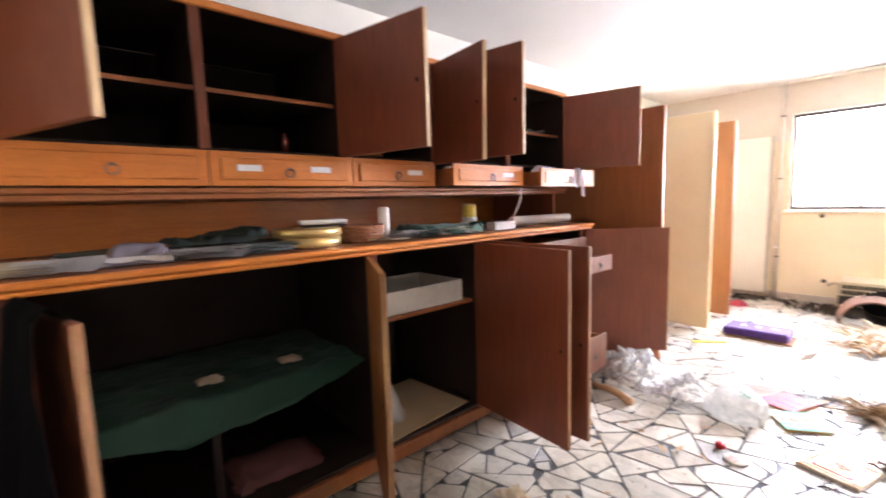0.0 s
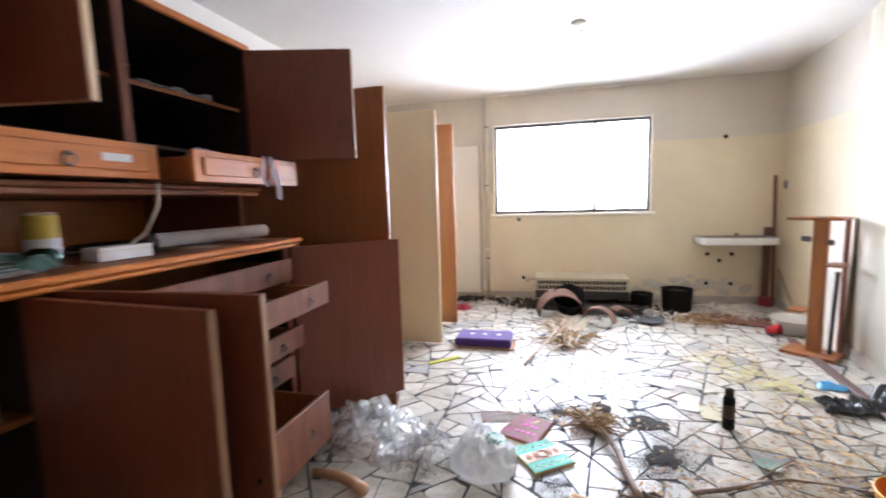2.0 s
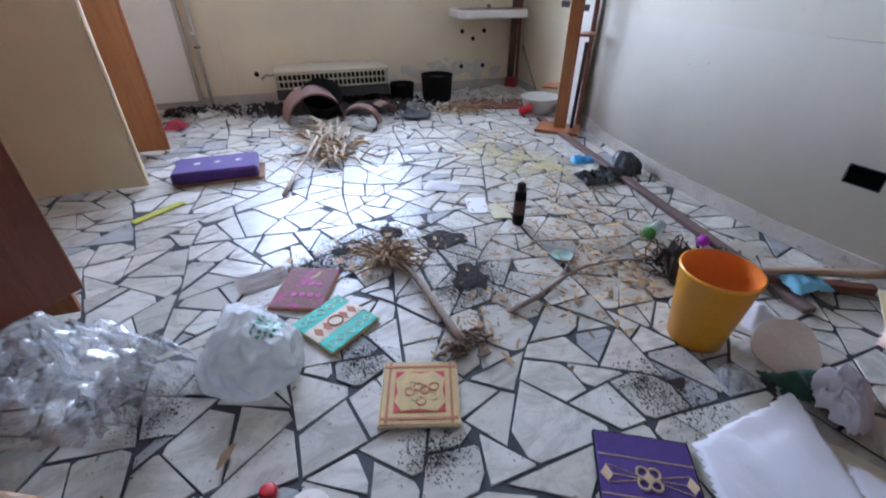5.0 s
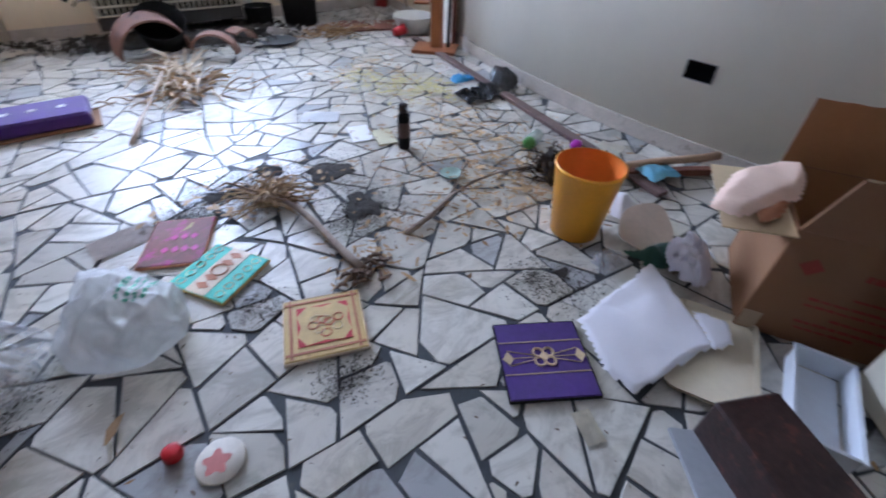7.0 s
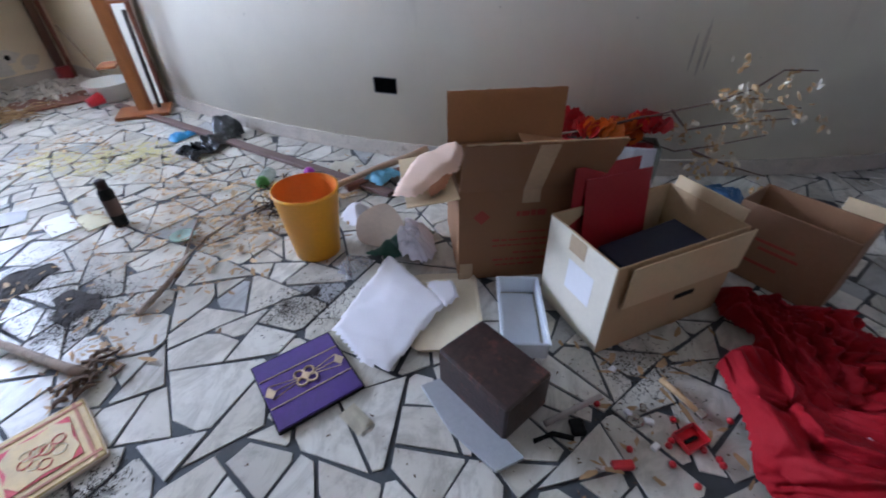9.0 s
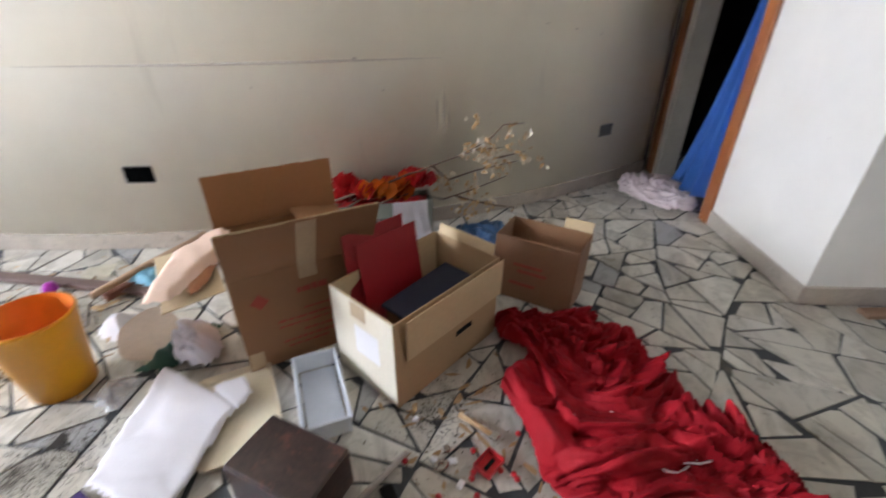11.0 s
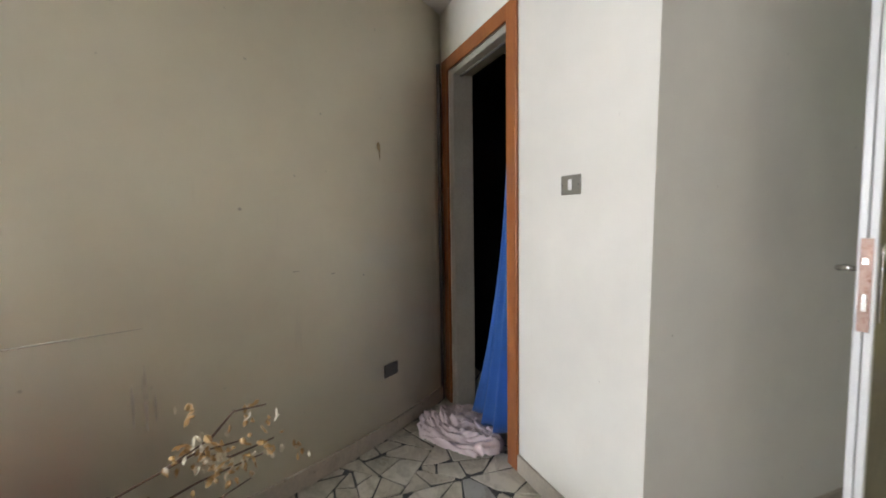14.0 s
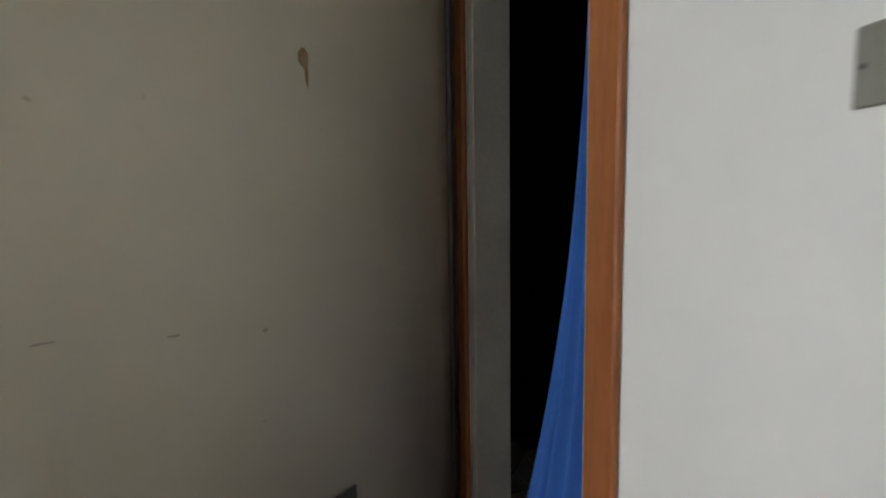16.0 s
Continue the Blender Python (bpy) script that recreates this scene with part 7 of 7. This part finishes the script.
paper("white_chip", -0.93, 5.02, 0.08, 0.06, 30, M_WHITE, "chip of white board by the wardrobe", 0.004, category="chip")

# ---- on the worktop and in the cabinets ----
TOP = 1.0815
t = thing("gold_tin", pose(-1.48, 0.985, TOP), "round gold-coloured tin with a lid", "tin")
M_TIN = mat("gold_tinplate", (0.62, 0.44, 0.18), 0.3, 0.55, var=0.12)
part("tin_body", lathe([(0.138, 0.001), (0.141, 0.004), (0.141, 0.045)], 48), M_TIN, t, smooth=True)
part("lid", lathe([(0.143, 0.0455), (0.146, 0.047), (0.146, 0.075), (0.141, 0.079), (0.0, 0.08)], 40), M_TIN, t, "gold lid", True)
t = thing("white_case", pose(-1.50, 1.07, TOP + 0.0805, 0, 0, 78), "flat white case lying on the tin", "case")
part("case_body", box(-0.10, 0.10, -0.05, 0.05, 0.012, 0.03, 0.004), M_WHITE, t)
part("case_base", box(-0.095, 0.095, -0.045, 0.045, 0.0, 0.0115, 0.002), M_MAHOG_D, t)
t = thing("wicker_basket", pose(-1.49, 1.26, TOP), "small round reddish wicker basket", "basket")
M_WICK = mat("reddish_wicker", (0.34, 0.13, 0.06), 0.6, var=0.3, scale=30)
for k in range(8):
    part("weave", tube([((0.100 + 0.001 * k) * math.cos(a), (0.100 + 0.001 * k) * math.sin(a), 0.006 + 0.0095 * k + 0.0015 * math.sin(a * 14 + k * 3.14)) for a in np.linspace(0, 6.283, 57)], 0.0052, 5), M_WICK, t, smooth=True)
part("basket_base", lathe([(0.0, 0.002), (0.098, 0.002), (0.098, 0.006), (0.0, 0.006)], 24), M_WICK, t)
t = thing("white_candle", pose(-1.50, 1.40, TOP), "thick white candle standing upright", "candle")
part("wax", lathe([(0.028, 0.001), (0.029, 0.003), (0.028, 0.15), (0.022, 0.158), (0.0, 0.153)], 24, None, 0.02), mat("white_wax", (0.78, 0.76, 0.70), 0.35), t, smooth=True)
part("wick", tube([(0, 0, 0.153), (0.002, 0, 0.166)], 0.0012, 5), M_BLACK, t)
t = thing("yellow_can", pose(-1.56, 2.07, TOP), "yellow printed metal can", "can")
part("can_body", lathe([(0.042, 0.001), (0.043, 0.003), (0.043, 0.145), (0.038, 0.15), (0.0, 0.15)], 28), mat("yellow_print", (0.66, 0.45, 0.06), 0.4), t, smooth=True)
part("label_band", lathe([(0.0434, 0.03), (0.0437, 0.033), (0.0437, 0.075), (0.0434, 0.078)], 28), M_WHITE, t, smooth=True)
part("lid", lathe([(0.040, 0.1505), (0.040, 0.158), (0.0, 0.159)], 28), M_BEIGE, t, smooth=True)
t = thing("white_box", pose(-1.40, 2.18, TOP, 0, 0, 85), "small white cardboard box on the worktop", "box")
part("box_body", box(-0.085, 0.085, -0.04, 0.04, 0.001, 0.045, 0.002), M_WHITE, t)
part("lid_line", box(-0.086, 0.086, -0.041, 0.041, 0.031, 0.033, 0), M_BEIGE, t)
t = thing("paper_roll", pose(-1.45, 2.66, TOP + 0.036, 0, 0, 84), "rolled white paper lying on the worktop", "paper roll")
spiral = [((0.035 - 0.0011 * k) * math.cos(k * 0.55), (0.035 - 0.0011 * k) * math.sin(k * 0.55)) for k in range(28)]
bm = bmesh.new()
ra = [bm.verts.new((-0.28, y, z)) for y, z in spiral]
rb = [bm.verts.new((0.28, y, z)) for y, z in spiral]
for i in range(27):
    bm.faces.new((ra[i], ra[i + 1], rb[i + 1], rb[i]))
part("roll", bm, mat("greyish_paper", (0.60, 0.55, 0.53), 0.7), t, smooth=True)
cloth("green_cloth_stack", [(-1.62, 1.52), (-1.35, 1.50), (-1.30, 1.75), (-1.34, 1.99), (-1.62, 1.97)], 0.07, M_GREEN, "crumpled green cloths on the worktop", "cloth", z=TOP, fold=7, edge=0.04)
for i in range(4):
    paper("green_folder", -1.45 - 0.02 * i, 0.64 + 0.03 * i, 0.24, 0.17, 12 * i - 15, M_GREEN if i != 1 else M_WHITE, "dark green folder on the worktop" if i != 1 else "white sheet on the worktop", 0.006, TOP + 0.012 * i, "folder" if i != 1 else "paper")
cloth("grey_purse", [(-1.56, 0.26), (-1.36, 0.25), (-1.34, 0.47), (-1.55, 0.5)], 0.09, mat("grey_lilac_cloth", (0.19, 0.16, 0.19), 0.8), "grey lilac cloth pouch", "pouch", z=TOP, fold=5, edge=0.06)
t = thing("white_tray_box", pose(-1.42, 0.36, TOP, 0, 0, 82), "long low white box on the worktop", "box")
part("box_body", box(-0.11, 0.11, -0.05, 0.05, 0.001, 0.028, 0.002), M_WHITE, t)
t = thing("cream_folder", pose(-1.45, 0.03, TOP, 0, 0, 80), "cream folder near the end of the worktop", "folder")
part("cover", box(-0.15, 0.15, -0.09, 0.09, 0.001, 0.03, 0.002), M_BEIGE, t)
for i, (x, y, a) in enumerate(((-1.38, 1.62, 20), (-1.36, 1.83, -15), (-1.5, 2.35, 5), (-1.36, 2.42, 30), (-1.4, 2.75, -8), (-1.52, 2.55, 12), (-1.34, 1.32, 60))):
    paper("worktop_paper", x, y, 0.2, 0.12, a, M_WHITE if i % 3 else M_BEIGE, "loose sheet of paper on the worktop", 0.008, TOP + 0.001)
for x, y, w, h, a, k in ((-1.40, 0.56, 0.30, 0.20, 70, 0), (-1.38, 0.74, 0.26, 0.18, 100, 1), (-1.62, 0.62, 0.30, 0.22, 85, 2), (-1.60, 0.30, 0.32, 0.22, 95, 1), (-1.36, 0.16, 0.24, 0.16, 78, 0), (-1.55, 1.66, 0.26, 0.2, 88, 0), (-1.38, 1.50, 0.26, 0.13, 84, 0), (-1.37, 1.72, 0.28, 0.12, 93, 3), (-1.62, 2.3, 0.3, 0.2, 80, 2)):
    cover = (M_WHITE, M_GREEN, M_MAHOG_D, M_BEIGE)[k]
    t = thing("papers_pile", pose(x, y, TOP, 0, 0, a), ("thin stack of white sheets on the worktop", "dark green folder with loose sheets", "dark brown folder on the worktop", "beige leaflet on the worktop")[k], "papers")
    for n in range(4):
        part("sheet", thin_sheet(w * (1 - 0.04 * n), h, 0.004, n + x * 5 + y, 6), cover if n != 1 else M_WHITE, t).data.transform(Matrix.Translation((0.006 * n, 0.008 * (n % 2), 0.005 + 0.0085 * n)) @ Matrix.Rotation(0.12 * (n - 1.5), 4, "Z"))
cloth("dark_cloth", [(-1.66, 0.44), (-1.42, 0.46), (-1.38, 0.66), (-1.44, 0.82), (-1.66, 0.84)], 0.04, mat("black_green_cloth", (0.02, 0.035, 0.03), 0.8), "dark cloth crumpled at the back of the worktop", "cloth", z=TOP + 0.042, shape=drape, seed=4.0, ridge=0.02)
t = thing("dark_jar", pose(-1.42, 1.98, TOP, 0, 0, 0), "small dark green glass jar lying down", "jar")
part("jar_body", lathe([(0.026, -0.04), (0.028, -0.035), (0.028, 0.03), (0.02, 0.045), (0.0, 0.045)], 20, Matrix.Translation((0, 0, 0.030)) @ Matrix.Rotation(radians(90), 4, "Y")), mat("dark_green_glass", (0.012, 0.05, 0.035), 0.15), t, smooth=True)
t = thing("hanging_cord", pose(0, 0, 0), "pale cord hanging from the drawer to the worktop", "cord")
part("cord", tube([(-1.33, 2.29, 1.33), (-1.335, 2.28, 1.25), (-1.35, 2.24, 1.16), (-1.40, 2.17, 1.10), (-1.46, 2.12, 1.088)], 0.006, 8), mat("pale_rubber", (0.45, 0.38, 0.32), 0.6), t, smooth=True)
t = thing("white_ribbon", pose(-1.208, 2.72, 1.33), "white cloth ribbon tied over a drawer front", "ribbon")
for pts in ([(0.0, -0.03, 0.118), (0.008, -0.04, 0.07), (0.014, -0.06, 0.02), (0.012, -0.03, -0.01), (0.012, 0.0, 0.03), (0.008, 0.01, 0.116)], [(0.0, 0.0, 0.119), (0.012, 0.012, 0.06), (0.014, 0.03, 0.0), (0.012, 0.035, -0.06)], [(0.0, 0.015, 0.119), (0.014, 0.03, 0.05), (0.014, 0.05, -0.03), (0.012, 0.05, -0.065)]):
    bm = bmesh.new()
    row = [(bm.verts.new((x, y - 0.010, z)), bm.verts.new((x + 0.002, y + 0.010, z))) for x, y, z in pts]
    for a, b in zip(row, row[1:]):
        bm.faces.new((a[0], a[1], b[1], b[0]))
    bmesh.ops.solidify(bm, geom=bm.faces[:], thickness=0.0012)
    part("strand", bm, M_PINKC, t, smooth=True)
cloth("drawer_papers", [(-1.50, 1.78), (-1.33, 1.78), (-1.33, 2.2), (-1.50, 2.2)], 0.05, M_WHITE, "crumpled papers filling an open drawer", "paper", z=1.41, fold=10, edge=0.03)
cloth("drawer_rag", [(-1.42, 2.42), (-1.26, 2.42), (-1.26, 2.62), (-1.42, 2.62)], 0.09, mat("grey_white_rag", (0.52, 0.50, 0.47), 0.85), "grey-white rag in an open drawer", "rag", z=1.40, fold=9, edge=0.05)
for i in range(3):
    paper("shelf_paper", -1.56, 2.45 + 0.12 * i, 0.18, 0.12, 20 * i, M_WHITE, "loose papers on the upper shelf", 0.01, 1.6985 + 0.004 * i)
t = thing("dark_bottle", pose(-1.50, 1.35, 1.4825), "blue-grey glass figure bottle in the hutch", "bottle")
part("bottle_body", lathe([(0.045, 0.001), (0.05, 0.02), (0.045, 0.08), (0.02, 0.12), (0.018, 0.15), (0.0, 0.15)], 24), mat("blue_grey_glass", (0.05, 0.06, 0.075), 0.15), t, smooth=True)
part("orange_base", lathe([(0.052, 0.001), (0.053, 0.003), (0.053, 0.018), (0.05, 0.02)], 24), M_TERRA, t, smooth=True)
t = thing("red_vial", pose(-1.52, 0.93, 1.4825), "small dark red bottle in the hutch", "bottle")
part("bottle_body", lathe([(0.018, 0.001), (0.019, 0.05), (0.010, 0.065), (0.010, 0.08), (0.0, 0.08)], 16), mat("dark_red_glass", (0.09, 0.008, 0.01), 0.2), t, smooth=True)
for a, b in zip(BAYS, BAYS[1:]):
    part("hutch_floor", box(BX + 0.001, UX - 0.06, a + 0.012, b - 0.012, 1.4665, 1.482, 0.001), M_MAHOG_D, up)
t = thing("white_carton_tray", pose(-1.55, 1.53, 0.7185), "open white cardboard tray on a cabinet shelf", "tray")
for nm, q in (("front", (0.185, 0.19, -0.27, 0.27, 0.001, 0.115)), ("rear", (-0.19, -0.185, -0.27, 0.27, 0.001, 0.115)), ("end", (-0.1845, 0.1845, -0.27, -0.265, 0.001, 0.115)), ("end", (-0.1845, 0.1845, 0.265, 0.27, 0.001, 0.115)), ("base", (-0.1845, 0.1845, -0.2645, 0.2645, 0.001, 0.005))):
    part(nm, box(*q, 0.001), mat("grey_white_card", (0.60, 0.57, 0.50), 0.7) if nm == "front" else bpy.data.materials["grey_white_card"], t)
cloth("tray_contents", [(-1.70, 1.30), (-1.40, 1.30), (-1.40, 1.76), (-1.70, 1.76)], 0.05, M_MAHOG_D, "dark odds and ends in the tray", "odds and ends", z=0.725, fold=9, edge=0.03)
t = thing("cardboard_sheet", pose(-1.58, 1.54, 0.1185, 0, 0, 4), "flat sheet of cardboard in the cabinet bottom", "cardboard")
part("sheet", box(-0.26, 0.24, -0.29, 0.27, 0.001, 0.006, 0.001), M_CARD_L, t)
cloth("white_parcel", [(-1.62, 1.25), (-1.46, 1.25), (-1.42, 1.42), (-1.52, 1.50), (-1.66, 1.42)], 0.17, mat("dusty_white_parcel", (0.50, 0.48, 0.45), 0.6), "dusty white wrapped parcel in the cabinet", "parcel", z=0.125, fold=4, edge=0.09, flat=1.0, sharp=1.0)


def draped(x0, x1, y0, y1, z):
    """Cloth over a shelf, sagging over its front edge."""
    bm = bmesh.new()
    n, k = 46, 60
    g = []
    for i in range(n + 1):
        y = y0 + (y1 - y0) * i / n
        row = []
        for j in range(k + 1):
            v = j / k
            x = x0 + (x1 - x0) * v
            over = max(0.0, v - 0.90) / 0.10
            sag = 0.105 * math.sin(math.pi * (i / n) ** 0.8) * over ** 1.2
            row.append(bm.verts.new((x - 0.02 * over * over, y, z + 0.012 + 0.014 * noise.noise((x * 9, y * 9, 2)) + 0.012 * noise.noise((x * 22, y * 22, 5)) - sag - 0.02 * over)))
        g.append(row)
    for i in range(n):
        for j in range(k):
            bm.faces.new((g[i][j], g[i + 1][j], g[i + 1][j + 1], g[i][j + 1]))
    bmesh.ops.solidify(bm, geom=bm.faces[:], thickness=0.002)
    return bm


t = thing("green_altar_cloth", pose(0, 0, 0), "dark green cloth draped over a cabinet shelf", "cloth")
part("fabric", draped(-1.98, -1.29, 0.10, 1.14, 0.568), mat("green_silk", (0.036, 0.15, 0.10), 0.55, var=0.2, sheen=0.2), t, smooth=True)
for y in (0.55, 0.86):
    cloth("beige_scrap", [(-1.52, y - 0.05), (-1.44, y - 0.04), (-1.43, y + 0.04), (-1.51, y + 0.05)], 0.02, M_BEIGE, "beige scrap lying on the green cloth", "scrap", z=0.602, fold=12, edge=0.02)
cloth("pink_paper_heap", [(-1.7, 0.62), (-1.42, 0.62), (-1.4, 0.98), (-1.68, 1.0)], 0.06, mat("faded_pink_paper", (0.24, 0.10, 0.095), 0.7), "faded pink papers in the cabinet bottom", "paper", z=0.119, fold=4, edge=0.05)
t = thing("black_coat", pose(-0.80, 0.16, 0.0, 0, 0, 14), "black coat draped over an open cabinet door", "coat")
bm = bmesh.new()
rows = []
for i in range(25):
    u = i / 24
    x = -0.30 + 0.288 * u
    sec = [(-0.055 - 0.012 * math.sin(u * 14), 0.25), (-0.045 - 0.02 * math.sin(u * 11 + 1), 0.65), (-0.035 - 0.012 * math.sin(u * 9), 0.92), (-0.026, 1.045), (0.0, 1.07), (0.026, 1.045), (0.04 + 0.015 * math.sin(u * 10), 0.9), (0.05 + 0.015 * math.sin(u * 13), 0.55)]
    rows.append([bm.verts.new((x + 0.02 * math.sin(z * 7 + u * 3), y, z)) for y, z in sec])
for a, b in zip(rows, rows[1:]):
    for k in range(7):
        bm.faces.new((a[k], b[k], b[k + 1], a[k + 1]))
bmesh.ops.solidify(bm, geom=bm.faces[:], thickness=0.006)
part("cloth", bm, mat("black_wool", (0.006, 0.006, 0.007), 0.95), t, smooth=True)
bpy.data.materials["black_wool"].node_tree.nodes["Principled BSDF"].inputs["Specular IOR Level"].default_value = 0.08


# ---- floor: broken marble laid in dark cement, pieces last ----
def split_poly(poly, point, way):
    """Both sides of a convex outline cut by a line."""
    n = (-way[1], way[0])
    sides = ([], [])
    for a, b in zip(poly, poly[1:] + poly[:1]):
        da, db = ((p[0] - point[0]) * n[0] + (p[1] - point[1]) * n[1] for p in (a, b))
        sides[da < 0].append(a)
        if (da < 0) != (db < 0):
            k = da / (da - db)
            c = (a[0] + k * (b[0] - a[0]), a[1] + k * (b[1] - a[1]))
            sides[0].append(c)
            sides[1].append(c)
    return sides


def area_of(poly):
    return abs(sum(a[0] * b[1] - a[1] * b[0] for a, b in zip(poly, poly[1:] + poly[:1]))) / 2


def broken(poly, rng, out):
    size = area_of(poly)
    if size < rng.uniform(0.013, 0.046):
        out.append(poly)
        return
    a, b = max(((p, q) for p in poly for q in poly), key=lambda e: math.dist(*e))
    ang = math.atan2(b[1] - a[1], b[0] - a[0]) + math.pi / 2 + rng.uniform(-0.75, 0.75)
    k = rng.uniform(0.36, 0.64)
    for half in split_poly(poly, (a[0] + k * (b[0] - a[0]), a[1] + k * (b[1] - a[1])), (math.cos(ang), math.sin(ang))):
        if len(half) > 2 and area_of(half) > 0.002:
            broken(half, rng, out)


def shrunk(poly, rng):
    """The outline drawn in by an uneven joint, with chipped corners."""
    if sum(a[0] * b[1] - a[1] * b[0] for a, b in zip(poly, poly[1:] + poly[:1])) < 0:
        poly = poly[::-1]
    cur = poly
    for a, b in zip(poly, poly[1:] + poly[:1]):
        d = math.dist(a, b)
        if d < 0.004:
            continue
        w = (((b[0] - a[0]) / d), ((b[1] - a[1]) / d))
        g = rng.uniform(0.0020, 0.0070)
        t = rng.uniform(-0.03, 0.03)
        w = (w[0] * math.cos(t) - w[1] * math.sin(t), w[0] * math.sin(t) + w[1] * math.cos(t))
        mid = ((a[0] + b[0]) / 2 - w[1] * g, (a[1] + b[1]) / 2 + w[0] * g)
        cur = split_poly(cur, mid, w)[0]
        if len(cur) < 3:
            return None
    for p in list(cur):
        if rng.random() < 0.42 and len(cur) > 2:
            c = (sum(q[0] for q in cur) / len(cur), sum(q[1] for q in cur) / len(cur))
            d = math.dist(p, c)
            r = rng.uniform(0.006, 0.035) if rng.random() < 0.5 else rng.uniform(0.002, 0.012)
            w = ((c[0] - p[0]) / d, (c[1] - p[1]) / d)
            cut = split_poly(cur, (p[0] + w[0] * r, p[1] + w[1] * r), (w[1], -w[0]))
            cur = max(cut, key=lambda s: area_of(s) if len(s) > 2 else 0)
    clean = [p for p, q in zip(cur, cur[1:] + cur[:1]) if math.dist(p, q) > 0.003]
    return clean if len(clean) > 2 and area_of(clean) > 0.0012 else None


floor = tagged(new("floor"), "broken white marble floor laid in dark joints, littered", "floor", kind="structure")
part("joint_bed", box(WEST - 0.3, 3.9, -3.3, NORTH + 0.3, -0.12, -0.004, 0), M_GROUT, floor, "dark grey cement joints")
rng = random.Random(11)
cells = []
for gx in range(5):
    for gy in range(7):
        x0, y0 = -2.15 + gx * 1.5 - 0.75 * (gy % 2), -3.2 + gy * 1.4
        broken([(x0, y0), (x0 + 1.5, y0), (x0 + 1.5, y0 + 1.4), (x0, y0 + 1.4)], rng, cells)
cells = [[(x + 0.08 * noise.noise((x * 1.4, y * 1.4, 1.0)), y + 0.08 * noise.noise((x * 1.4, y * 1.4, 6.0))) for x, y in c] for c in cells]
pieces = [q for q in (shrunk(c, rng) for c in cells) if q]
pieces = [q for q in pieces if sum(p[1] for p in q) / len(q) < NORTH and -2.3 < sum(p[0] for p in q) / len(q) < 3.6]
near = sorted(pieces, key=lambda q: math.dist((sum(p[0] for p in q) / len(q), 0.75 * sum(p[1] for p in q) / len(q)), (0.75, 0.75 * 2.1)))[:300]
chosen = set(id(q) for q in near)


def add_slab(verts, faces, q, top):
    k, n = len(verts), len(q)
    cx, cy = sum(p[0] for p in q) / n, sum(p[1] for p in q) / n
    verts += [(x, y, -0.012) for x, y in q] + [(x, y, top - 0.0015) for x, y in q]
    verts += [(x + (cx - x) * 0.018, y + (cy - y) * 0.018, top) for x, y in q]
    for i in range(n):
        j = (i + 1) % n
        faces += [(k + i, k + j, k + n + j, k + n + i), (k + n + i, k + n + j, k + 2 * n + j, k + 2 * n + i)]
    faces.append(tuple(range(k + 2 * n, k + 3 * n)))


rest_v, rest_f = [], []
for q in pieces:
    top_z = rng.uniform(-0.0015, 0.0012)
    if id(q) in chosen:
        v, f = [], []
        add_slab(v, f, q, top_z)
        me = bpy.data.meshes.new("marble_piece")
        me.from_pydata(v, [], f)
        me.materials.append(M_TILE)
        new("marble_piece", me).parent = floor
    else:
        add_slab(rest_v, rest_f, q, top_z)
me = bpy.data.meshes.new("marble_pieces_beyond")
me.from_pydata(rest_v, [], rest_f)
me.materials.append(M_TILE_REST)
far = tagged(new("marble_pieces_beyond", me), kind="stuff")
far.parent = floor
